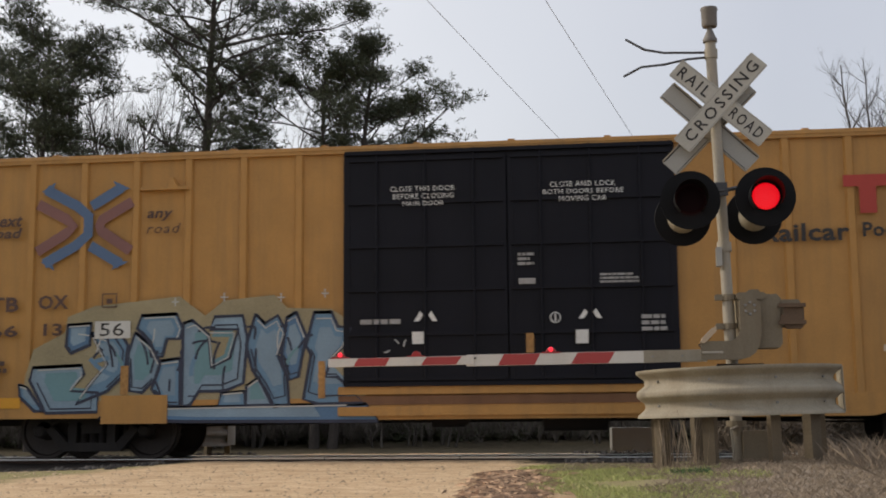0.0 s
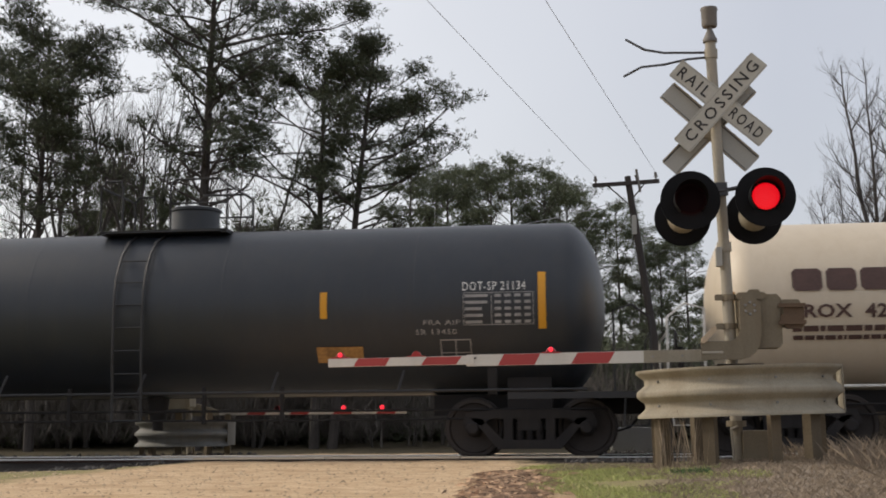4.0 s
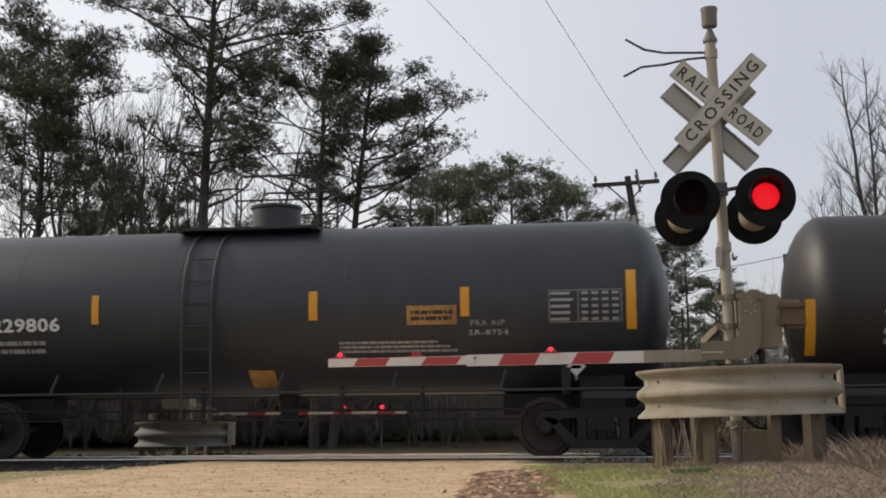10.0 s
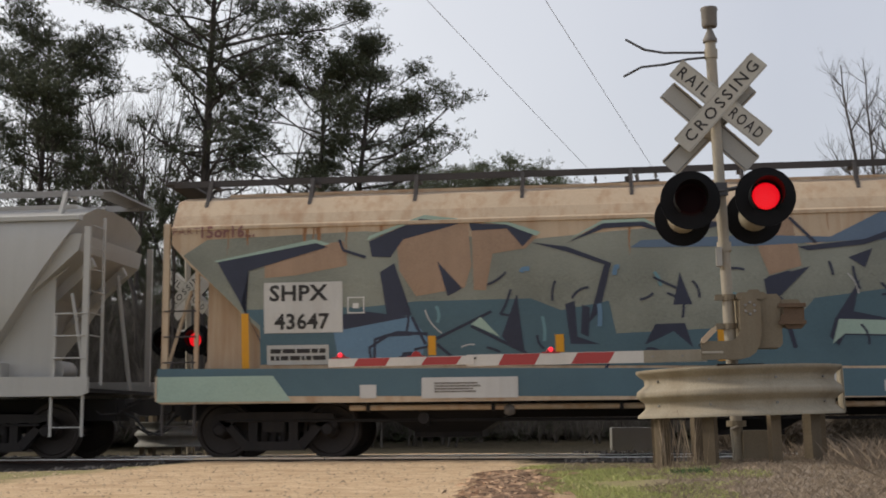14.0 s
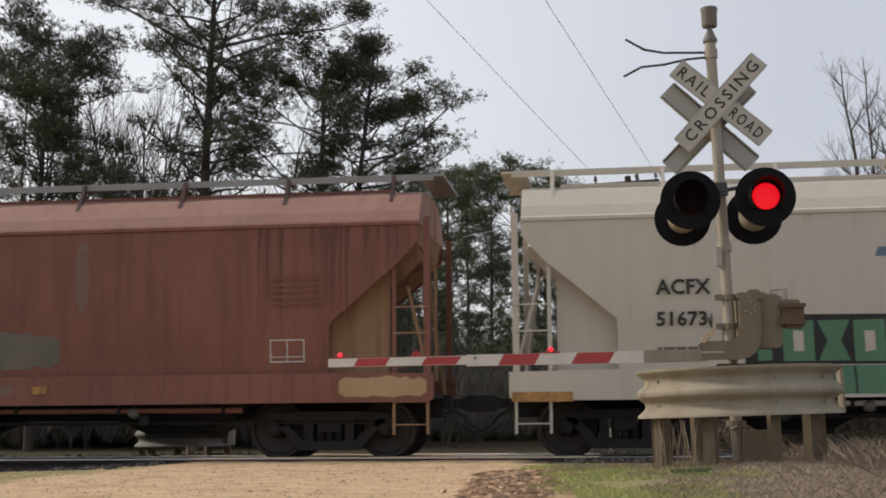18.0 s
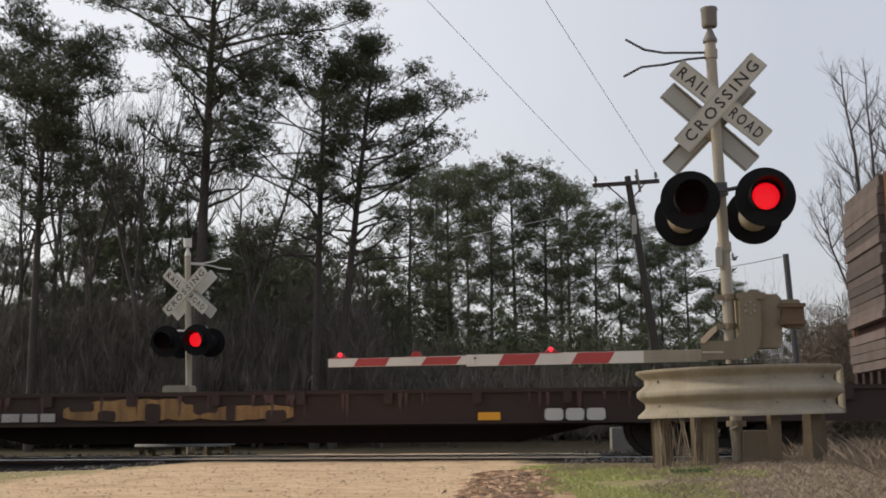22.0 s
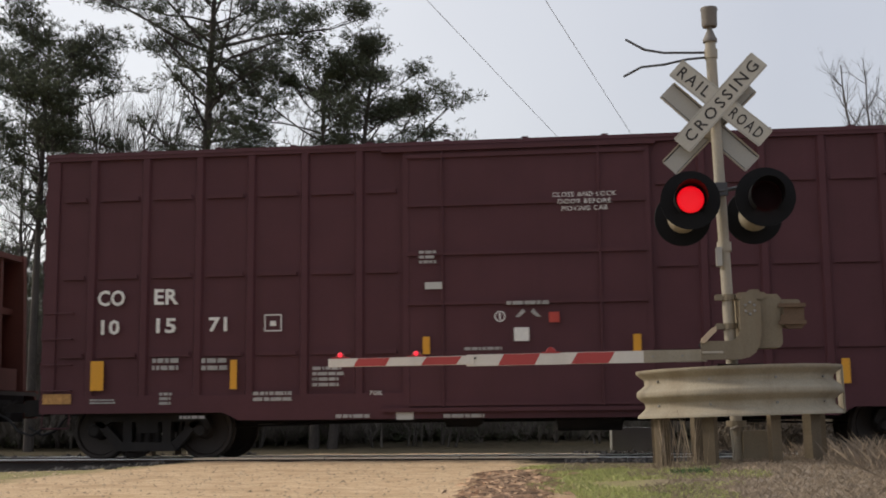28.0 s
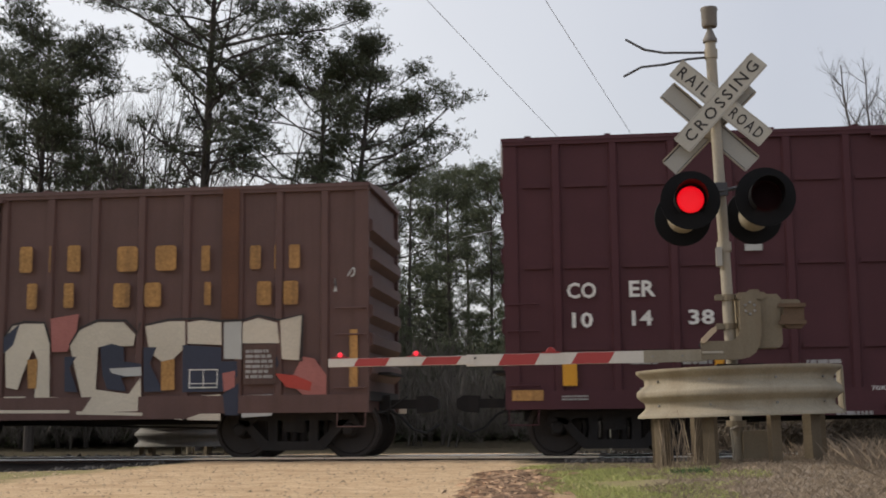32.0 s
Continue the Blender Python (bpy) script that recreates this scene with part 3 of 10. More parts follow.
def corrugated_ring(cx, cy, z0, z1, r, label, tilt=0.0, steel="galv"):
    """A guard ring of corrugated steel rail standing on wooden posts, open at the back."""
    ring = thing("guard_ring", label, "guard rail", at=Matrix.Translation((cx, cy, z1)) @ pose(0, 0, 0, 0, tilt, 0) @ Matrix.Translation((-cx, -cy, -z1)))
    g = Geo()
    n, prof = 44, []
    steps = 32
    for i in range(steps + 1):
        t = i / steps
        prof.append((0.052 * max(-0.8, min(0.8, (0.35 * math.cos(t * math.pi * 4) + 0.9 * (2 / math.pi) * math.asin(math.cos(t * math.pi * 4))))), t))
    a0, a1 = radians(150), radians(350)
    for thick in (0.0, 0.006):
        for k in range(n + 1):
            t = a0 + (a1 - a0) * k / n
            for d, h in prof:
                rr = r + d - thick
                g.v.append((cx + rr * math.cos(t), cy + rr * math.sin(t), z0 + (z1 - z0) * h))
    m, off = steps + 1, (n + 1) * (steps + 1)
    for k in range(n):
        for i in range(steps):
            q = k * m + i
            g.f.append((q, q + m, q + m + 1, q + 1))
            g.f.append((off + q, off + q + 1, off + q + m + 1, off + q + m))
        g.f.append((k * m, off + k * m, off + k * m + m, k * m + m))
        g.f.append((k * m + steps, k * m + m + steps, off + k * m + m + steps, off + k * m + steps))
    part("rail_band", g, M[steel], ring, "weathered corrugated steel band", smooth=True)
    shoe = Geo()
    m2 = 9
    for rr in (r + 0.050, r + 0.043):
        for k in range(m2):
            t = radians(-16 + 26 * k / (m2 - 1))
            for zz in (z0 + 0.012, z1 - 0.012):
                shoe.v.append((cx + rr * math.cos(t), cy + rr * math.sin(t), zz))
    for k in range(m2 - 1):
        q, o = 2 * k, 2 * k + 2 * m2
        shoe.f += [(q, q + 2, q + 3, q + 1), (o, o + 1, o + 3, o + 2), (q + 1, q + 3, o + 3, o + 1), (q, o, o + 2, q + 2)]
    shoe.f += [(0, 1, 2 * m2 + 1, 2 * m2), (2 * m2 - 2, 4 * m2 - 2, 4 * m2 - 1, 2 * m2 - 1)]
    part("end_shoe", shoe, M[steel], ring, "flat steel end plate of the band", smooth=True)
    for t in (-150, -112, -74, -38):
        x, y = cx + (r - 0.05) * math.cos(radians(t)), cy + (r - 0.05) * math.sin(radians(t))
        for z in (z0 + (z1 - z0) * 0.25, z0 + (z1 - z0) * 0.75):
            x2, y2 = cx + (r - 0.022) * math.cos(radians(t)), cy + (r - 0.022) * math.sin(radians(t))
            part("bolt", Geo().tube([(x, y, z), (x2, y2, z)], 0.012, 6), M["steel_dull"], ring)
    return ring


def build_near_signal(rows):
    base = ground_height(MX, MY) - 0.02
    sig = thing("crossing_signal", "grey railroad crossing signal with crossbuck and flashing red lamps", "signal")
    lean = lambda z: (1.305 - 0.0286 * (z - 1.45), MY, z)
    part("mast", Geo().tube([lean(base), lean(1.75)], 0.062, 18).tube([lean(1.75), lean(4.56)], 0.0575, 18), M["mast_grey"], sig, "grey tubular mast", smooth=True)
    p = lean(4.56)
    part("cap", Geo().lathe([(0, 0.074), (0.03, 0.078), (0.05, 0.066), (0.14, 0.028), (0.18, 0.028), (0.19, 0.0)], "z", 16, p), M["valve"], sig, "conical mast cap", smooth=True)
    part("bell", Geo().lathe([(0.17, 0.0), (0.17, 0.075), (0.19, 0.082), (0.34, 0.084), (0.36, 0.092), (0.38, 0.088), (0.385, 0.0)], "z", 20, p), M["valve"], sig, "cylindrical dark grey bell", smooth=True)
    p = lean(4.43)
    for pts in ([(0, 0, 0.02), (-0.2, -0.02, 0.02), (-0.5, -0.03, 0.03), (-0.70, -0.04, 0.07), (-0.90, -0.05, 0.19)],
                [(0, 0, -0.03), (-0.25, -0.02, -0.05), (-0.5, -0.03, -0.10), (-0.74, -0.04, -0.12), (-0.93, -0.05, -0.22)]):
        part("conduit_tail", Geo().tube([(p[0] + a, p[1] + b, p[2] + c) for a, b, c in pts], 0.013, 7), M["conduit"], sig, "bent dark cable tail", smooth=True)
    part("band", Geo().lathe([(-0.05, 0.07), (0.05, 0.07)], "z", 14, p), M["mast_grey"], sig)
    # front crossbuck, the back one turned to the far road
    c = (1.305, MY, 3.875)
    xb = part("crossbuck", Geo().box(-0.05, 0.05, -0.085, -0.05, -0.13, 0.13), M["mast_grey"], sig, at=pose(c[0] - 0.008, c[1], c[2], 0, 0, -4))
    blade(xb, -42.4, (("RAIL", -0.55, -0.16), ("ROAD", 0.15, 0.55)), -0.086)
    blade(xb, 47.0, (("CROSSING", -0.52, 0.55),), -0.100)
    xc = part("crossbuck", Geo().box(-0.05, 0.05, 0.05, 0.085, -0.13, 0.13), M["mast_grey"], sig, "bare metal back of the rear crossbuck", at=pose(1.175, MY, 3.66, 0, 0, -4))
    for ang in (-44.8, 45.0):
        b = part("blade", Geo().box(-0.61, 0.61, 0.084, 0.092, -0.112, 0.112, 0.012), M["sign_back"], xc, "grey back of a board", at=pose(0, 0.012 if ang > 0 else 0, 0, 0, -ang, 0))
        for z in (-0.104, 0.104):
            part("folded_lip", Geo().box(-0.60, 0.60, 0.062, 0.084, z - 0.008, z + 0.008), M["mast_grey"], b)
            # thin dark bar that paints the shade beside the lip
            part("lip_shadow_strip", Geo().box(-0.59, 0.59, 0.080, 0.084, z * 0.86 - 0.005, z * 0.86 + 0.005), M["conduit"], b, "dark strip for the shade inside the folded lip")
    # cross arm and four lamps
    z = 2.80
    m = lean(z)
    arm = Geo().tube([(m[0] - 0.40, m[1] - 0.02, z + 0.19), (m[0], m[1] - 0.09, z + 0.13), (m[0] + 0.40, m[1] - 0.02, z + 0.21)], 0.022, 8)
    arm.lathe([(0.10, 0.078), (0.18, 0.078)], "z", 14, (m[0], m[1], z))
    part("cross_arm", arm, M["conduit"], sig, "dark bracket of the lamps", smooth=True)
    frame_front = part("lamp_bracket", Geo().box(-0.06, 0.06, -0.10, -0.06, 0.08, 0.22), M["conduit"], sig, at=pose(m[0], m[1], z))
    front = len(rows)
    for x in (-0.341, 0.413):
        lamp_unit(frame_front, x, 0.0 if x < 0 else 0.012, -1, rows)
    back = part("lamp_bracket", Geo().box(-0.06, 0.06, 0.06, 0.10, -0.05, 0.08), M["conduit"], sig, at=pose(m[0], m[1], 2.735))
    for x in (-0.375, 0.383):
        bgx = Geo().lathe([(0.44, 0.0), (0.44, 0.30), (0.452, 0.305), (0.452, 0.0)], "y", 32, (x, 0, 0.0))
        b = part("background", bgx, M["lamp_black"], back, "black back of a lamp facing the far road", smooth=True)
        part("housing", Geo().lathe([(0.20, 0.0), (0.20, 0.12), (0.24, 0.15), (0.44, 0.165)], "y", 20, (x, 0, 0.0)), M["galv"], b, "pale lamp housing", smooth=True)
    part("junction_box", Geo().box(-0.06, 0.0, -0.05, 0.05, -0.10, 0.10, 0.01), M["sign_back"], sig, at=pose(m[0] - 0.02, m[1] - 0.06, 2.24))
    part("collar", Geo().lathe([(-0.05, 0.075), (0.05, 0.075)], "z", 14, lean(2.35)), M["mast_grey"], sig, smooth=True)
    # lower mast below the mechanism
    part("junction_base", Geo().box(0.02, 0.30, -0.16, 0.16, 0, 0.36, 0.02), M["beige_box"], sig, "tan cast base box", at=pose(MX + 0.06, MY, base - 0.02))
    part("base_flange", Geo().lathe([(0.0, 0.10), (0.06, 0.10)], "z", 12, (MX + 0.03, MY - 0.02, base + 0.38)), M["beige_box"], sig)
    part("conduit", Geo().tube([(MX - 0.02, MY - 0.2, base), (MX - 0.04, MY - 0.18, 0.47), (MX + 0.04, MY - 0.1, 0.50)], 0.014, 7), M["mast_grey"], sig)
    # gate mechanism
    gate = thing("crossing_gate", "lowered red and white gate arm on a tan gate mechanism", "gate")
    gx, gz = MX + 0.03, 1.22
    body = Geo().prism([(0.07, 0.10), (0.46, 0.10), (0.49, 0.14), (0.49, 0.60), (0.45, 0.65), (0.10, 0.65), (0.05, 0.62), (0.05, 0.45)], -0.16, 0.16)
    part("mechanism_case", body, M["beige_box"], gate, "tan steel mechanism case", at=pose(gx + 0.0, MY + 0.06, gz - 0.03))
    elbow = [(-0.30, -0.09), (0.10, -0.09), (0.18, -0.07), (0.25, -0.02), (0.29, 0.06), (0.31, 0.14), (0.31, 0.46), (0.27, 0.52), (0.20, 0.56), (0.13, 0.545),
             (0.10, 0.50), (0.10, 0.20), (0.06, 0.13), (0.0, 0.10), (-0.30, 0.10)]
    e = part("arm_elbow", Geo().prism(elbow, -0.03, 0.03), M["beige_box"], gate, "tan elbow plate of the arm", at=pose(gx - 0.04, MY - 0.17, gz + 0.04))
    for a, b in ((0.16, 0.40), (0.25, 0.40), (0.16, 0.46), (0.25, 0.46), (0.205, 0.49), (0.205, 0.37)):
        part("bolt", Geo().lathe([(-0.045, 0.0), (-0.045, 0.013), (-0.03, 0.015)], "y", 8, (a, 0, b)), M["steel_dull"], e)
    part("adapter", Geo().prism([(-0.40, 0.10), (-0.37, 0.10), (-0.25, 0.22), (-0.25, 0.27), (-0.30, 0.25), (-0.40, 0.15)], -0.05, 0.05), M["hop_tan"], gate, "tan slanted arm adapter", at=pose(gx + 0.07, MY - 0.17, gz + 0.02))
    cw = Geo().box(0.46, 0.66, -0.10, 0.06, 0.28, 0.56, 0.02)
    part("counterweight_arm", cw, M["beige_box"], gate, "tan counterweight bracket", at=pose(gx + 0.02, MY, gz))
    part("counterweight", Geo().box(0.56, 0.76, -0.12, -0.02, 0.26, 0.50, 0.03).box(0.52, 0.74, -0.14, -0.12, 0.34, 0.40, 0.01), M["weight_brown"], gate, "rusty brown counterweight", at=pose(gx - 0.05, MY - 0.02, gz))
    for z in (0.30, 0.475):
        part("counterweight_bar", Geo().box(0.50, 0.775, -0.15, -0.12, z, z + 0.04, 0.006), M["weight_brown"], gate, "brown steel bar", at=pose(gx - 0.05, MY - 0.02, gz))
    part("mechanism_cover", Geo().box(0.04, 0.34, -0.18, -0.10, 0.60, 0.67, 0.02).box(0.16, 0.28, -0.16, 0.10, 0.66, 0.70, 0.015), M["beige_box"], gate, "tan top cover", at=pose(gx, MY + 0.06, gz - 0.03))
    for z in (0.30, 0.60):
        part("mast_clamp", Geo().lathe([(z - 0.03, 0.08), (z + 0.03, 0.08)], "z", 14, (0, 0, 0)).box(-0.14, -0.06, -0.06, 0.0, z - 0.03, z + 0.03, 0.01), M["beige_box"], gate, "tan mast clamp", at=pose(gx - 0.03, MY, gz))
    # near-black colour paints the shade between elbow and ring onto this bracket
    part("base_bracket", Geo().box(-0.18, 0.30, -0.12, 0.12, -0.17, -0.09, 0.015), M["flat_dark"], gate, "bracket under the elbow, coloured dark for the shadow gap there", at=pose(gx, MY, gz))
    part("cable", Geo().tube([(gx - 0.30, MY - 0.18, gz + 0.02), (gx - 0.36, MY - 0.19, gz + 0.10), (gx - 0.26, MY - 0.2, gz + 0.16), (gx - 0.20, MY - 0.2, gz + 0.24)], 0.008, 6), M["hose"], gate)
    # the arm: a thick inner section, a thinner outer one, slanted stripes
    x_in, x_mid, x_tip = gx - 0.28, -1.42, -2.892
    arm_y = MY - 0.16
    cz = lambda x: 1.213 + (x - 0.415) * 0.006
    inner = part("arm_inner", Geo().prism([(x_mid, cz(x_mid) - 0.062), (x_in, cz(x_in) - 0.062), (x_in, cz(x_in) + 0.062), (x_mid, cz(x_mid) + 0.056)], arm_y - 0.022, arm_y + 0.022), M["gate_white"], gate, "white fibreglass arm section")
    outer = part("arm_outer", Geo().prism([(x_tip, cz(x_tip) - 0.044), (x_mid + 0.08, cz(x_mid) - 0.044), (x_mid + 0.08, cz(x_mid) + 0.048), (x_tip, cz(x_tip) + 0.042)], arm_y - 0.030, arm_y + 0.016), M["gate_white"], gate, "white outer arm section")
    part("arm_sleeve", Geo().prism([(0.41, cz(0.4) - 0.064), (x_in, cz(x_in) - 0.06), (x_in, cz(x_in) + 0.06), (0.41, cz(0.4) + 0.064)], arm_y - 0.026, arm_y + 0.026), M["galv"], gate, "bare grey aluminium arm sleeve")
    part("arm_pin", Geo().tube([(x_in - 0.05, arm_y - 0.03, gz + 0.02), (x_in + 0.16, arm_y - 0.03, gz + 0.02)], 0.02, 8), M["mast_grey"], gate)
    for x in (0.50, 0.80):
        part("bolt", Geo().lathe([(-0.035, 0.0), (-0.035, 0.012), (-0.02, 0.012)], "y", 8, (x, arm_y, cz(x))), M["steel_dull"], gate)
    part("bolt", Geo().lathe([(-0.035, 0.0), (-0.035, 0.012), (-0.02, 0.012)], "y", 8, (-1.33, arm_y, cz(-1.33) + 0.02)), M["ink_black"], gate)
    for x0, x1, dx, o, yy in ((-2.62, -2.23, 0.05, outer, 0.031), (-1.90, -1.47, 0.06, outer, 0.031), (-1.09, -0.65, 0.06, inner, 0.023), (-0.335, 0.117, 0.07, inner, 0.023)):
        h0, h1 = (0.042, 0.041) if o is outer else (0.060, 0.055)
        part("stripe", Geo().prism([(x0, cz(x0) - h0), (x1 - dx, cz(x1) - h0), (x1, cz(x1) + h1), (x0 + dx, cz(x0) + h1)], arm_y - yy - 0.002, arm_y - yy), M["gate_red"], o, "red reflective stripe")
    for i, x in enumerate((-2.764, -1.952, -0.54)):
        z = cz(x) + (0.045 if i < 2 else 0.058)
        lm = part("arm_lamp", Geo().box(x - 0.095, x + 0.095, arm_y - 0.028, arm_y + 0.012, z - 0.004, z + 0.012, 0.004).lathe([(-0.018, 0.0), (-0.018, 0.050), (-0.008, 0.056), (0.010, 0.056), (0.012, 0.0)], "y", 20, (x, arm_y, z + 0.004)), M["lens_red"], gate, "red lamp on the arm", smooth=True)
        disc = part("lens", Geo().lathe([(0.0, 0.0), (0.0, 0.026), (0.004, 0.026), (0.004, 0.0)], "y", 18), M["lens_red"], lm, smooth=True)
        part("lit_face", Geo().lathe([(-0.010, 0.0), (-0.008, 0.020), (-0.001, 0.026)], "y", 18), M["led_lit"], disc, "lit red lens", smooth=True)
        rows.append((disc, (x, arm_y - 0.032, z + 0.036), 0))
    # posts of the guard ring
    ring = corrugated_ring(1.37, MY + 0.10, 0.60, 1.085, 1.00, "weathered corrugated steel guard ring on wooden posts round the signal", -1.2)
    for t, w in ((-157, 0.155), (-115, 0.12), (-75, 0.10), (-46, 0.15), (20, 0.12), (115, 0.13), (160, 0.12)):
        x, y = 1.37 + 0.885 * math.cos(radians(t)), MY + 0.10 + 0.885 * math.sin(radians(t))
        part("post", Geo().box(-w / 2, w / 2, -0.05, 0.05, 0, 0.85, 0.008), M["wood_post"], ring, "grey wooden post", at=pose(x, y, ground_height(x, y) - 0.05, 0, 0, t + 90))
    return front


def build_far_signal(rows):
    x0, y0 = -8.02, 3.0
    base = ground_height(x0, y0)
    sig = thing("crossing_signal", "far crossing signal with crossbuck and flashing red lamps", "signal", at=pose(x0, y0, 0, 0, -1.6, 0))
    part("mast", Geo().tube([(0, 0, base - 0.05), (0, 0, 3.86)], 0.06, 14), M["mast_grey"], sig, "pale tubular mast", smooth=True)
    part("bell", Geo().lathe([(3.86, 0.07), (3.93, 0.05), (3.98, 0.03), (4.02, 0.03), (4.03, 0.08), (4.20, 0.085), (4.21, 0.0)], "z", 16), M["bar_white"], sig, "pale bell on the mast head", smooth=True)
    for pts in ([(0, 0, 3.72), (0.3, 0.05, 3.70), (0.52, 0.1, 3.74), (0.62, 0.1, 3.80)], [(0, 0, 3.70), (0.4, 0.05, 3.66), (0.7, 0.1, 3.58), (0.85, 0.1, 3.56)]):
        part("conduit_tail", Geo().tube(pts, 0.013, 6), M["bar_white"], sig)
    xb = part("crossbuck", Geo().box(-0.05, 0.05, -0.08, -0.05, -0.1, 0.1), M["mast_grey"], sig, at=pose(0.0, 0, 3.15, 0, 0, -14))
    blade(xb, -42, (("RAIL", -0.55, -0.16), ("ROAD", 0.15, 0.55)), -0.086)
    blade(xb, 41, (("CROSSING", -0.55, 0.55),), -0.100)
    xc = part("crossbuck", Geo().box(-0.05, 0.05, 0.05, 0.08, -0.1, 0.1), M["mast_grey"], sig, at=pose(0.07, 0, 3.08, 0, 0, -14))
    for ang in (-42, 41):
        part("blade", Geo().box(-0.61, 0.61, 0.084, 0.092, -0.112, 0.112, 0.012), M["bar_white"], xc, "white board facing the far road", at=pose(0, 0.012 if ang > 0 else 0, 0, 0, -ang, 0))
    br = part("lamp_bracket", Geo().tube([(-0.4, -0.05, 0.24), (0, -0.08, 0.20), (0.4, -0.05, 0.26)], 0.02, 6), M["bar_white"], sig, at=pose(0, 0, 2.16))
    front = len(rows)
    for x in (-0.34, 0.28):
        lamp_unit(br, x, 0.0, -1, rows)
    for x in (-0.25, 0.36):
        b = part("background", Geo().lathe([(0.30, 0.0), (0.30, 0.29), (0.312, 0.29), (0.312, 0.0)], "y", 24, (x, 0, -0.02)), M["lamp_black"], br, "black back of a lamp", smooth=True)
        part("housing", Geo().lathe([(0.12, 0.0), (0.12, 0.12), (0.30, 0.16)], "y", 16, (x, 0, -0.02)), M["lamp_black"], b, smooth=True)
    gate = thing("crossing_gate", "lowered far gate arm with red and white stripes", "gate")
    part("mechanism_case", Geo().box(x0 - 0.5, x0 + 0.05, y0 - 0.2, y0 + 0.2, 0.85, 1.30, 0.04), M["galv"], gate, "grey mechanism case")
    az, ay = 0.765, y0 + 0.3
    arm = part("arm", Geo().box(x0 + 0.1, -3.80, ay - 0.02, ay + 0.02, az - 0.045, az + 0.045), M["gate_white"], gate, "white arm")
    part("arm_bracket", Geo().prism([(x0 - 0.1, 0.7), (x0 + 0.5, 0.72), (x0 + 0.5, 0.81), (x0 + 0.05, 0.95), (x0 - 0.1, 0.95)], ay - 0.04, ay + 0.04), M["galv"], gate)
    for k in range(4):
        a = x0 + 1.05 + k * 0.86
        part("stripe", Geo().prism([(a, az - 0.043), (a + 0.36, az - 0.043), (a + 0.43, az + 0.043), (a + 0.07, az + 0.043)], ay - 0.024, ay - 0.022), M["gate_red"], arm, "red reflective stripe")
    for x in (-6.35, -5.03, -4.27):
        lm = part("arm_lamp", Geo().lathe([(-0.025, 0.055), (0.025, 0.055), (0.027, 0.0)], "y", 14, (x, ay, az + 0.08)), M["lens_red"], gate, "red lamp on the arm", smooth=True)
        disc = part("lens", Geo().lathe([(0.0, 0.0), (0.0, 0.045), (0.004, 0.045), (0.004, 0.0)], "y", 14), M["lens_dark"], lm, smooth=True)
        part("lit_face", Geo().lathe([(-0.012, 0.0), (-0.010, 0.034), (-0.001, 0.045)], "y", 14), M["led_lit"], disc, "lit red lens", smooth=True)
        rows.append((disc, (x, ay - 0.045, az + 0.08), 0))
    ring = corrugated_ring(x0 - 0.12, y0 + 0.1, 0.13, 0.60, 0.92, "grey corrugated steel guard ring round the far signal", steel="galv_grey")
    for t in (-160, -120, -80, -40, 10, 100):
        x, y = x0 - 0.12 + 0.82 * math.cos(radians(t)), y0 + 0.1 + 0.82 * math.sin(radians(t))
        part("post", Geo().box(-0.06, 0.06, -0.05, 0.05, 0, 0.85), M["wood_post"], ring, "grey wooden post", at=pose(x, y, ground_height(x, y) - 0.05, 0, 0, t + 90))
    return front


# ---- rail cars ----
TRAIN = []      # (car, place of its middle in the train)
WHEELSETS = []  # (wheelset, place of its car in the train, its place on the car, its pose on the truck)


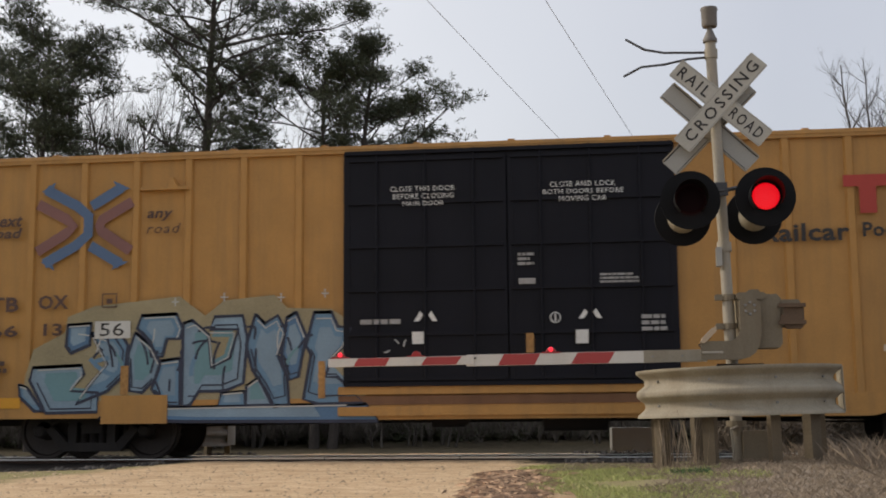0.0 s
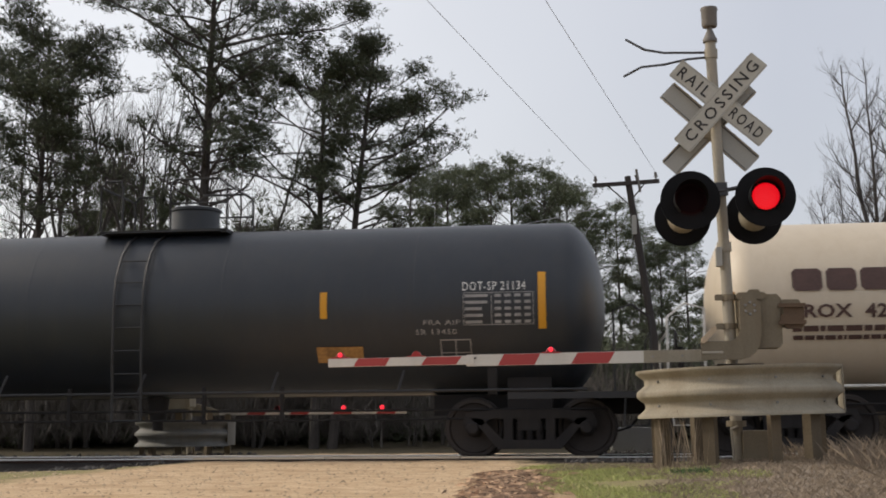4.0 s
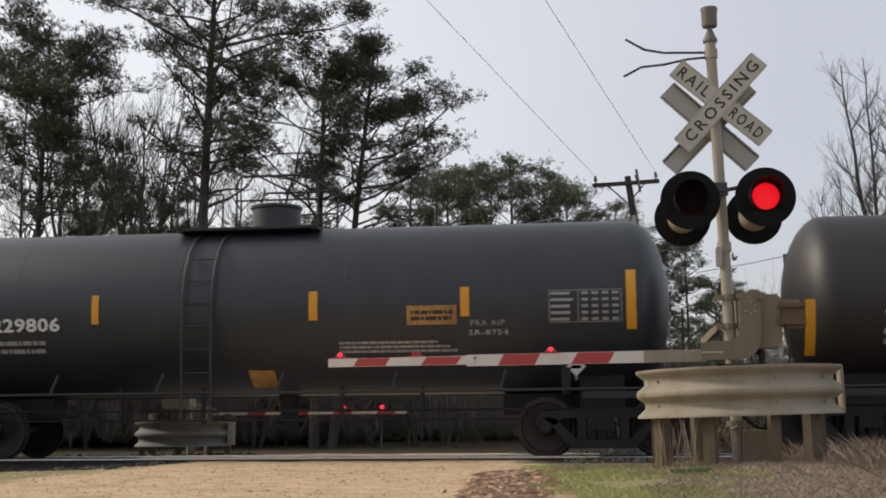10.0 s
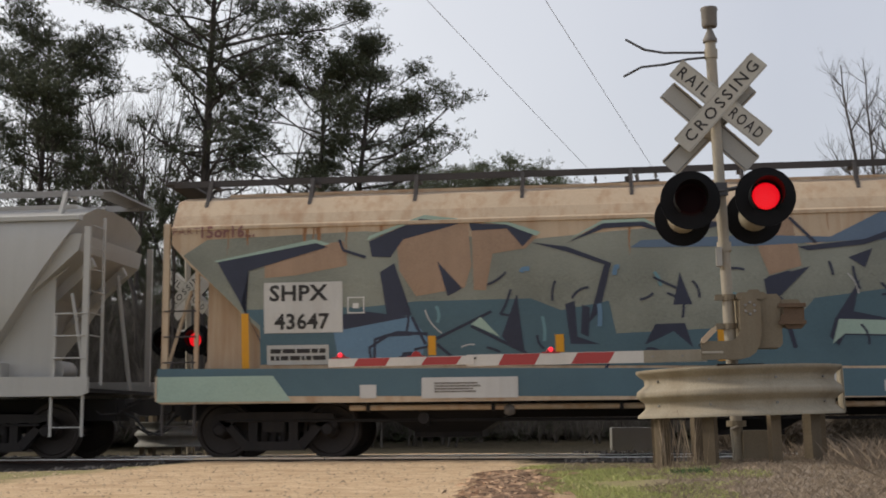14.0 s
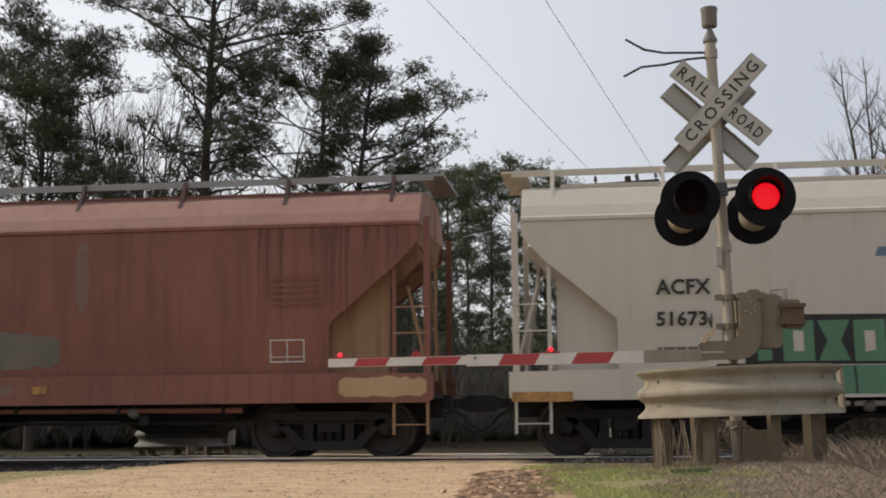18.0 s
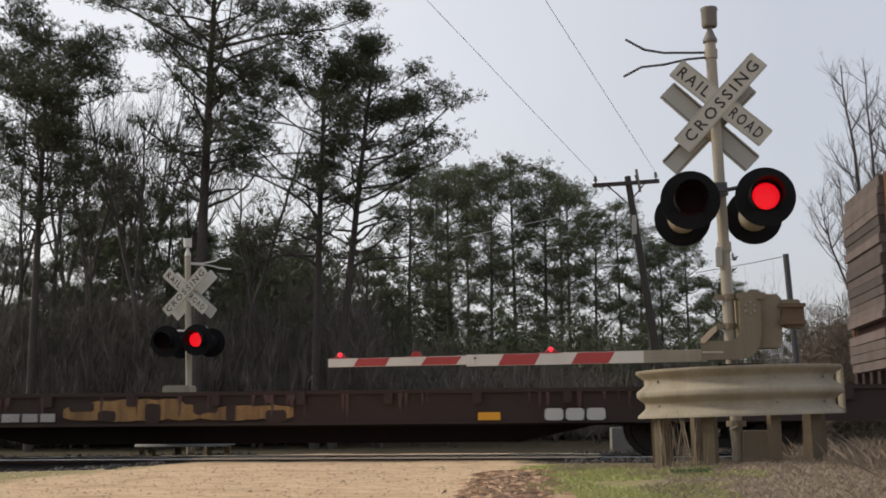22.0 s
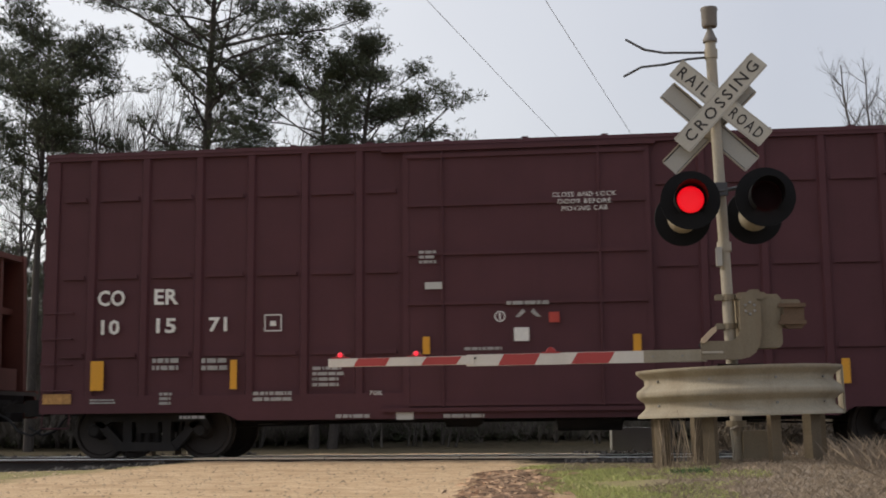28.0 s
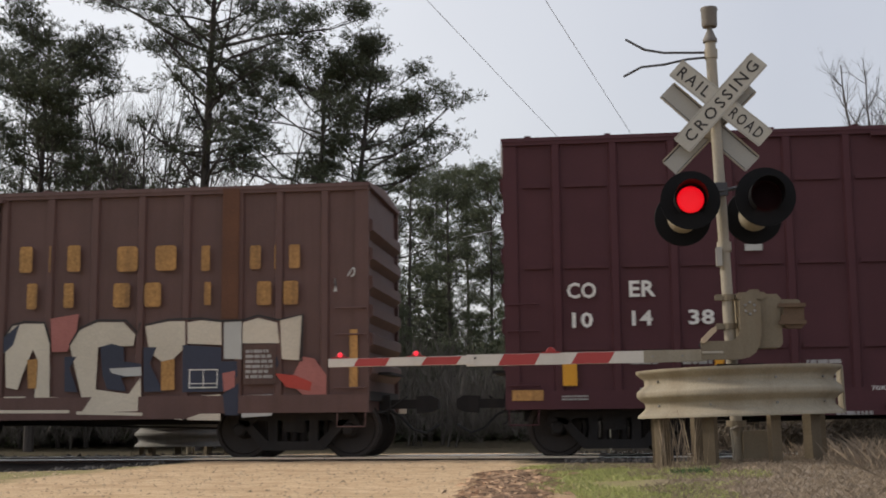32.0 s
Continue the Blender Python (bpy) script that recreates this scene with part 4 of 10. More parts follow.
def make_truck_meshes():
    t = {}
    t["bolster"] = mesh_of("truck", Geo().box(-0.18, 0.18, -1.05, 1.05, 0.42, 0.70).box(-0.30, 0.30, -0.30, 0.30, 0.66, 0.78), M["truck"])
    g = Geo()
    for s in (-1, 1):
        y0, y1 = (s * 1.06, s * 0.92) if s < 0 else (0.92, 1.06)
        side = Geo()
        side.prism([(-1.06, 0.52), (-0.98, 0.70), (-0.45, 0.74), (0.45, 0.74), (0.98, 0.70), (1.06, 0.52), (0.74, 0.50), (0.62, 0.60), (-0.62, 0.60), (-0.74, 0.50)], y0, y1)
        for k in (-1, 1):
            side.prism([(k * 0.74, 0.60), (k * 0.92, 0.62), (k * 0.50, 0.14), (k * 0.34, 0.20)], y0, y1)
            side.prism([(k * 0.26, 0.60), (k * 0.40, 0.60), (k * 0.40, 0.22), (k * 0.26, 0.22)], y0, y1)
        side.prism([(-0.50, 0.13), (0.50, 0.13), (0.42, 0.27), (-0.42, 0.27)], y0 - 0.02, y1 + 0.02)
        t["side%d" % s] = mesh_of("side_frame", side, M["truck"])
        sp = Geo()
        for x in (-0.15, 0.0, 0.15):
            prof = []
            for i in range(13):
                prof += [(0.27 + i * 0.022, 0.055), (0.281 + i * 0.022, 0.066)]
            sp.lathe(prof, "z", 10, (x, s * 0.99, 0))
        t["spring%d" % s] = mesh_of("spring", sp, M["truck"], True)
        for k in (-1, 1):
            cap = Geo().lathe([(s * 1.10 if s < 0 else 0.95, 0.0), (s * 1.10 if s < 0 else 0.95, 0.075 if s < 0 else 0.12), (s * 1.07 if s < 0 else 1.04, 0.105 if s < 0 else 0.12),
                               (s * 0.95 if s < 0 else 1.07, 0.12 if s < 0 else 0.105), (s * 0.95 if s < 0 else 1.10, 0.0 if s < 0 else 0.075)], "y", 16, (k * 0.89, 0, 0.457))
            cap.box(k * 0.89 - 0.15, k * 0.89 + 0.15, min(s * 0.90, s * 1.05), max(s * 0.90, s * 1.05), 0.47, 0.60, 0.03)
            t["cap%d%d" % (s, k)] = mesh_of("bearing_cap", cap, M["truck"], True)
    w = Geo()
    for s in (-1, 1):
        prof = [(0.68, 0.0), (0.68, 0.10), (0.70, 0.13), (0.715, 0.38), (0.675, 0.39), (0.665, 0.483), (0.69, 0.487), (0.705, 0.462), (0.80, 0.455), (0.803, 0.40), (0.765, 0.38), (0.745, 0.15), (0.80, 0.11), (0.80, 0.0)]
        w.lathe([(s * a, r) for a, r in (prof if s > 0 else prof)], "y", 32)
    w.tube([(0, -1.0, 0), (0, 1.0, 0)], 0.085, 12)
    for k in range(5):
        a = 2 * math.pi * k / 5
        for s in (-1, 1):
            w.lathe([(s * 0.745, 0.03), (s * 0.752, 0.0)], "y", 6, (0.26 * math.cos(a), 0, 0.26 * math.sin(a)))
    t["wheelset"] = mesh_of("wheelset", w, M["wheel"], True)
    return t


TRUCK = make_truck_meshes()


def add_truck(car, x, u):
    tr = part("truck", TRUCK["bolster"], None, car, "dark cast-steel truck", at=pose(x, 0, 0))
    for s in (-1, 1):
        part("side_frame", TRUCK["side%d" % s], None, tr)
        part("spring", TRUCK["spring%d" % s], None, tr)
        for k in (-1, 1):
            part("bearing_cap", TRUCK["cap%d%d" % (s, k)], None, tr)
    for k in (-1, 1):
        ws = part("wheelset", TRUCK["wheelset"], None, tr, "steel wheels on their axle", at=pose(k * 0.89, 0, 0.457))
        WHEELSETS.append((ws, u, x + k * 0.89, (k * 0.89, 0, 0.457)))


COUPLER = mesh_of("coupler", Geo().box(-0.1, 0.62, -0.07, 0.07, 0.78, 0.93).prism([(0.55, 0.70), (0.80, 0.72), (0.92, 0.78), (0.92, 0.93), (0.80, 0.99), (0.55, 0.98)], -0.13, 0.10)
                  .box(-0.15, 0.12, -0.22, 0.22, 0.70, 1.0), M["truck"])
HOSE = mesh_of("air_hose", Geo().tube([(0.1, -0.18, 0.76), (0.30, -0.20, 0.66), (0.5, -0.22, 0.45), (0.72, -0.2, 0.38), (0.95, -0.18, 0.52)], 0.022, 7)
               .tube([(0.12, -0.42, 0.80), (0.12, -0.42, 0.56), (0.2, -0.42, 0.5)], 0.012, 5), M["hose"], True)
TRAINLINE = mesh_of("cut_lever", Geo().tube([(0.06, -1.3, 0.78), (0.10, -1.2, 0.72), (0.10, -0.5, 0.74), (0.4, -0.1, 0.98)], 0.014, 5), M["truck"], True)


def start_car(name, label, u, half, trucks, category="rail car"):
    car = thing(name, label, category, group="cars of the freight train")
    TRAIN.append((car, u))
    for s in (-1, 1):
        add_truck(car, s * trucks, u)
        at = pose(s * half, 0, 0, 0, 0, 0 if s > 0 else 180)
        part("coupler", COUPLER, None, car, "dark knuckle coupler", at=at)
        part("air_hose", HOSE, None, car, "black air hose", at=at)
        part("cut_lever", TRAINLINE, None, car, at=at)
    return car


def ladder(car, x0, x1, z0, z1, n, y, mat, rails=True, depth=0.0, name="ladder"):
    """Rungs, with side rails where wanted, a hand's breadth off the wall."""
    g = Geo()
    for i in range(n):
        z = z0 + (z1 - z0) * i / max(n - 1, 1)
        bar = [(x0, y + depth, z), (x0, y, z), (x1, y, z), (x1, y + depth, z)] if depth else [(x0, y, z), (x1, y, z)]
        if rails:
            g.tube(bar, 0.012, 5)
        else:
            last = part("grab_iron", Geo().tube(bar, 0.014, 5), mat, car, smooth=True)
    if not rails:
        return last
    if rails:
        for x in (x0, x1):
            g.box(x - 0.02, x + 0.02, y - 0.008, y + 0.03, z0 - 0.15, z1 + 0.12)
    return part(name, g, mat, car, smooth=True)


def brake_gear(car, half):
    """Rods, a brake cylinder and a reservoir under the floor."""
    part("brake_cylinder", Geo().lathe([(-0.3, 0.0), (-0.3, 0.15), (0.2, 0.15), (0.3, 0.08), (0.3, 0)], "x", 14, (-1.1, -0.55, 0.62)), M["under"], car, smooth=True)
    part("air_reservoir", Geo().lathe([(-0.55, 0.0), (-0.5, 0.2), (0.5, 0.2), (0.55, 0)], "x", 14, (0.9, -0.6, 0.60)), M["under"], car, smooth=True)
    part("brake_rod", Geo().tube([(-half + 2.6, -0.35, 0.50), (-1.4, -0.42, 0.60)], 0.018, 5).tube([(0.2, -0.42, 0.62), (half - 2.6, -0.35, 0.48)], 0.018, 5), M["under"], car)


def boxcar(name, label, u, half, trucks, top, mat, ribs, rails, door, step_z=0.735, low_z=0.61, end_white=False, door_mat=None, two_doors=False, door_low=None):
    """A boxcar: ribs (places of the upright posts), rails (heights of cross ribs), door (its two edges)."""
    car = start_car(name, label, u, half, trucks)
    m = M[mat]
    yw = 1.43
    part("side_wall", Geo().box(-half, half, -yw, -yw + 0.05, low_z + 0.25, top - 0.03), m, car, "painted steel side")
    part("side_wall", Geo().box(-half, half, yw - 0.05, yw, low_z + 0.25, top - 0.03), m, car, "painted steel side")
    part("floor", Geo().box(-half, half, -1.38, 1.38, 0.90, 1.05).box(-half + 0.2, half - 0.2, -0.3, 0.3, 0.55, 0.90), M["under"], car)
    roof = Geo().prism_x([(-1.50, top - 0.06), (-1.49, top), (0, top + 0.12), (1.49, top), (1.50, top - 0.06)], -half - 0.02, half + 0.02)
    n = 13
    for i in range(n):
        x = -half + 0.4 + i * (2 * half - 0.8) / (n - 1)
        roof.prism_x([(-1.45, top + 0.004), (-1.45, top + 0.035), (0, top + 0.155), (1.45, top + 0.035), (1.45, top + 0.004), (0, top + 0.124)], x - 0.05, x + 0.05)
    part("roof", roof, m, car, "ribbed steel roof")
    # side sill, stepped up over the trucks
    inx = trucks - 1.65
    sill = [(-half, step_z), (-inx - 0.25, step_z), (-inx, low_z), (inx, low_z), (inx + 0.25, step_z), (half, step_z), (half, step_z + 0.28), (-half, step_z + 0.28)]
    for s in (-1, 1):
        part("side_sill", Geo().prism(sill, s * 1.47 - 0.02, s * 1.47 + 0.02), m, car)
    eave = Geo()
    for s in (-1, 1):
        eave.box(-half, half, s * 1.455 - 0.035, s * 1.455 + 0.035, top - 0.12, top - 0.02)
    part("top_plate", eave, m, car)
    h = top - 0.12 - (step_z + 0.28)
    rib = mesh_of("rib", Geo().prism_z([(-0.075, 0), (-0.05, -0.052), (0.05, -0.052), (0.075, 0)], 0, h), m)
    wide = mesh_of("rib", Geo().prism([(-0.11, 0), (0.11, 0), (0.11, h), (-0.11, h)], -0.035, 0.0), m)
    for x in ribs:
        part("rib", rib, None, car, at=pose(x, -1.43, step_z + 0.28))
        part("rib", rib, None, car, at=pose(x, 1.43, step_z + 0.28, 0, 0, 180))
    for x in (-half + 0.11, half - 0.11):
        part("corner_post", wide, None, car, at=pose(x, -1.43, step_z + 0.28))
        part("corner_post", wide, None, car, at=pose(x, 1.43, step_z + 0.28, 0, 0, 180))
    allx = sorted(list(ribs) + [-half + 0.2, half - 0.2, *door])
    for z in rails:
        for a, b in zip(allx, allx[1:]):
            if a >= door[0] - 0.01 and b <= door[1] + 0.01:
                continue
            part("cross_rib", Geo().prism([(a + 0.12, z - 0.035), (b - 0.12, z - 0.035), (b - 0.14, z + 0.035), (a + 0.14, z + 0.035)], -1.474, -1.428), m, car)
    # end walls with rolled corrugations
    for s in (-1, 1):
        prof, k = [], 6
        z0, z1 = step_z, top - 0.02
        prof.append((half - 0.06, z0))
        for i in range(k):
            a, b = z0 + 0.5 + (z1 - z0 - 0.9) * i / k, z0 + 0.5 + (z1 - z0 - 0.9) * (i + 1) / k
            prof += [(half - 0.06, a), (half + 0.05, a + (b - a) * 0.25), (half + 0.05, a + (b - a) * 0.6), (half - 0.06, a + (b - a) * 0.72)]
        prof += [(half - 0.06, z1), (half - 0.10, z1), (half - 0.10, z0)]
        part("end_wall", Geo().prism([(s * a, b) for a, b in prof], -1.40, 1.40), m, car, "corrugated steel end wall")
        if end_white:
            part("end_band", Geo().box(min(s * (half + 0.0), s * (half + 0.03)), max(s * (half + 0.0), s * (half + 0.03)), -1.38, 1.38, top - 0.55, top - 0.06), M["bar_white"], car, "pale unpainted band of the end wall")
        ladder(car, s * (half - 0.52), s * (half - 0.06), 1.10, 2.35, 4, -1.53, m, rails=False, depth=0.07, name="grab_iron")
        part("sill_step", Geo().tube([(s * (half - 0.5), -1.47, 0.75), (s * (half - 0.5), -1.49, 0.50), (s * (half - 0.05), -1.49, 0.50), (s * (half - 0.05), -1.47, 0.75)], 0.013, 5), m, car)
        part("brake_platform", Geo().box(min(s * half, s * (half + 0.25)), max(s * half, s * (half + 0.25)), -0.9, 0.5, 1.32, 1.36), M["under"], car)
    # doors
    dm = M[door_mat] if door_mat else m
    leaves = [door] if not two_doors else [(door[0], sum(door) / 2 - 0.01), (sum(door) / 2 + 0.01, door[1])]
    foot = door_low or step_z
    if door_low:
        for z0, z1, y, mt in ((0.99, 1.11, -1.53, m), (0.83, 0.97, -1.50, M["flat_umber"]), (0.66, 0.80, -1.54, m)):
            part("door_rail", Geo().box(door[0] - 0.1, door[1] + 0.1, y, y + 0.06, z0, z1, 0.01), mt, car, "rusty rail below the doors")
    for a, b in leaves:
        d = part("door", Geo().box(a + 0.02, b - 0.02, -1.50, -1.43, foot + 0.02, top - 0.14, 0.02), dm, car, "plug door of the car")
        levels = [foot + 0.1 + (top - foot - 0.35) * k / 5 for k in range(6)]
        for z in levels:
            part("door_rib", Geo().prism([(a + 0.05, z - 0.03), (b - 0.05, z - 0.03), (b - 0.07, z + 0.03), (a + 0.07, z + 0.03)], -1.545, -1.495), dm, d)
        for k in (0.16, 0.80) if not two_doors else (0.2, 0.5, 0.8):
            x = a + (b - a) * k
            part("lock_rod", Geo().tube([(x, -1.54, foot + 0.05), (x, -1.54, top - 0.1)], 0.018, 6), dm, d, smooth=True)
        for x in (a + 0.03, b - 0.03):
            part("door_post", Geo().box(x - 0.05, x + 0.05, -1.51, -1.42, foot, top - 0.12), dm, d)
    for z in (foot - 0.02, top - 0.17):
        part("door_track", Geo().box(door[0] - (0.0 if two_doors else 0.35), door[1] + (0.0 if two_doors else 0.12), -1.565, -1.47, z, z + 0.06), dm, car, "steel track of the sliding door")
    brake_gear(car, half)
    return car


def tank_car(name, label, u, half, trucks, R, zc, mat, fit="dark", ladder_x=0.0, plat=(-0.7, 0.9), dome=0.0, bars="bar_black", end_rails=True, brace=True, rails=True):
    """A tank car: a round shell with domed heads on saddles, walkway bars, a ladder, a top platform and end platforms."""
    car = start_car(name, label, u, half + 0.75, trucks)
    m, bar = M[mat], M[bars]
    prof, hd = [], R * 0.46
    for i in range(13):
        t = math.pi / 2 * i / 12
        prof.append((-half + hd * (1 - math.sin(t)), R * math.cos(math.pi / 2 - t) if i else 0.0))
    prof = [(-half + hd - hd * math.cos(math.pi / 2 * i / 12), R * math.sin(math.pi / 2 * i / 12)) for i in range(13)]
    prof += [(-a, r) for a, r in reversed(prof)]
    part("tank_shell", Geo().lathe(prof, "x", 72, (0, 0, zc)), m, car, "round welded tank shell", smooth=True)
    for x in (-half * 0.62, -half * 0.2, half * 0.22, half * 0.62):
        part("weld_seam", Geo().lathe([(x - 0.02, R + 0.0005), (x - 0.01, R + 0.002), (x + 0.01, R + 0.002), (x + 0.02, R + 0.0005)], "x", 72, (0, 0, zc)), m, car, smooth=True)
    for s in (-1, 1):
        part("saddle", Geo().prism_x([(-0.85, 0.72), (0.85, 0.72), (0.80, zc - R * 0.80), (-0.80, zc - R * 0.80)], s * trucks - 0.35, s * trucks + 0.35), M["under"], car, "dark steel saddle")
        part("stub_sill", Geo().box(min(s * (trucks - 1.6), s * (half + 0.75)), max(s * (trucks - 1.6), s * (half + 0.75)), -0.28, 0.28, 0.66, 1.0), M["under"], car)
        # end platform, its handrails and steps
        xa, xb = s * (half - 0.35), s * (half + 0.72)
        part("end_platform", Geo().box(min(xa, xb), max(xa, xb), -1.42, 1.42, 0.955, 1.0), bar, car, "grated end platform")
        part("platform_beam", Geo().box(min(s * (trucks - 0.3), xb), max(s * (trucks - 0.3), xb), -1.45, -1.38, 0.90, 1.0).box(xb - 0.05, xb + 0.05, -1.42, 1.42, 0.86, 1.0), bar, car)
        if end_rails:
            part("end_handrail", Geo().tube([(s * (half + 0.12), -1.38, 1.0), (s * (half + 0.12), -1.38, 2.25), (s * (half + 0.40), -1.38, 2.33), (s * (half + 0.68), -1.38, 2.12), (s * (half + 0.68), -1.38, 1.0)], 0.02, 6)
                 .tube([(s * (half + 0.68), -1.38, 1.9), (s * (half + 0.68), 1.38, 1.9), (s * (half + 0.68), 1.38, 1.0)], 0.018, 6), bar, car, smooth=True)
        part("sill_step", Geo().tube([(s * (half + 0.28), -1.42, 0.95), (s * (half + 0.24), -1.44, 0.48), (s * (half + 0.62), -1.44, 0.48), (s * (half + 0.66), -1.42, 0.95)], 0.014, 5), bar, car, smooth=True)
        part("jacket_post", Geo().box(s * (trucks - 0.55) - 0.07, s * (trucks - 0.55) + 0.07, -1.30, -1.16, 0.98, 1.38), m if fit != "dark" else M["under"], car)
    part("brake_stand", Geo().tube([(-half - 0.45, -0.75, 1.0), (-half - 0.45, -0.75, 1.7)], 0.05, 8).lathe([(-0.02, 0.2), (0.02, 0.2)], "x", 16, (-half - 0.52, -0.75, 1.75)), M["truck"], car, smooth=True)
    part("side_rail", Geo().tube([(-half + 0.3, -1.42, 1.04), (half - 0.3, -1.42, 1.04)], 0.024, 8), bar, car, "running bar along the tank", smooth=True)
    part("side_rail", Geo().tube([(-half + 0.3, 1.42, 1.04), (half - 0.3, 1.42, 1.04)], 0.024, 8), bar, car, smooth=True)
    if brace:
        for k in (-0.55, -0.28, 0.02, 0.30, 0.56):
            x = k * half + 0.2
            part("bar_strut", Geo().tube([(x, -1.42, 1.02), (x + 0.09, -1.30, 1.36)], 0.022, 6), bar, car)
    # ladder hung down the side, following the round of the shell
    lad = part("ladder", Geo().box(ladder_x - 0.27, ladder_x + 0.27, -1.46, -1.41, 0.60, 0.63), bar, car, "ladder up the tank side")
    for x in (ladder_x - 0.24, ladder_x + 0.24):
        pts = [(x, -1.47, 0.60), (x, -1.47, 1.2)]
        for i in range(11):
            z = 1.5 + (zc + R * 0.97 - 1.5) * i / 10
            pts.append((x, -math.sqrt(max(0.0, R * R - min(R, max(0.0, z - zc)) ** 2)) - 0.09, z))
        part("ladder_rail", Geo().tube(pts, 0.024, 6), bar, lad, smooth=True)
    z = 0.62
    while z < zc + R - 0.3:
        y = -math.sqrt(max(0.0, R * R - max(0.0, z - zc) ** 2)) - 0.09 if z > 1.45 else -1.47
        part("rung", Geo().tube([(ladder_x - 0.24, y, z), (ladder_x + 0.24, y, z)], 0.013, 5), bar, lad)
        z += 0.37
    # top platform, railing and fittings
    tz = zc + R
    px0, px1 = plat
    pl = part("top_platform", Geo().box(px0, px1, -0.80, -0.42, tz - 0.07, tz - 0.03).box(px0, px1, 0.42, 0.80, tz - 0.07, tz - 0.03).box(px0, px0 + 0.1, -0.8, 0.8, tz - 0.09, tz - 0.05).box(px1 - 0.1, px1, -0.8, 0.8, tz - 0.09, tz - 0.05), bar, car, "grated platform on the tank")
    if rails:
        h = 0.82
        gap = ladder_x + 0.42
        for y in (-0.78, 0.78):
            part("railing", Geo().tube([(px0, y, tz - 0.05), (px0, y, tz + h - 0.1), (px0 + 0.08, y, tz + h), (max(px0 + 0.3, ladder_x - 0.45), y, tz + h), (max(px0 + 0.3, ladder_x - 0.42), y, tz + h - 0.15), (max(px0 + 0.3, ladder_x - 0.42), y, tz - 0.05)], 0.021, 6)
                 , bar, pl, smooth=True)
            part("railing", Geo().tube([(gap, y, tz - 0.05), (gap, y, tz + h - 0.12), (gap + 0.08, y, tz + h), (px1 - 0.12, y, tz + h), (px1, y, tz + h - 0.1), (px1, y, tz - 0.05)], 0.021, 6)
                 .tube([(gap, y, tz + h * 0.5), (px1, y, tz + h * 0.5)], 0.016, 6), bar, pl, smooth=True)
        for x in (px0, px1):
            part("railing", Geo().tube([(x, -0.78, tz + h - 0.1), (x, 0.78, tz + h - 0.1)], 0.02, 6), bar, pl, smooth=True)
    if dome:
        part("dome", Geo().lathe([(-0.12, 0.42), (0.36, 0.42), (0.38, 0.45), (0.42, 0.45), (0.44, 0.40), (0.46, 0.0)], "z", 28, (dome, 0, tz)), m, pl, "round valve housing", smooth=True)
    else:
        for x, r, hh in ((px0 + 0.55, 0.25, 0.20), (px0 + 1.1, 0.14, 0.28), (px0 + 1.5, 0.10, 0.22)):
            if x < px1:
                part("fitting", Geo().lathe([(-0.1, r), (hh - 0.06, r), (hh - 0.05, r + 0.03), (hh, r + 0.03), (hh + 0.02, r * 0.6), (hh + 0.1, r * 0.5), (hh + 0.1, 0)], "z", 18, (x, 0, tz)), M["valve"], pl, "manway or valve", smooth=True)
    part("bottom_outlet", Geo().lathe([(0.45, 0.09), (0.6, 0.09), (0.62, 0.14), (zc - R + 0.05, 0.2)], "z", 14, (0.2, 0, 0)), M["under"], car, smooth=True)
    part("brake_pipe", Geo().tube([(-half, -0.9, 0.78), (half, -0.9, 0.74)], 0.02, 6).tube([(-half + 2, -0.9, 0.62), (half - 2, -0.9, 0.60)], 0.016, 6), M["under"], car)
    for x in (-2.4, -1.0, 1.3, 2.6):
        part("pipe_hanger", Geo().box(x - 0.03, x + 0.03, -0.93, -0.87, 0.55, 1.15), M["under"], car)
    return car


HULL = [(1.30, 1.385), (1.70, 1.432), (2.20, 1.478), (2.80, 1.510), (3.75, 1.520)]  # height, half breadth of a hopper's side


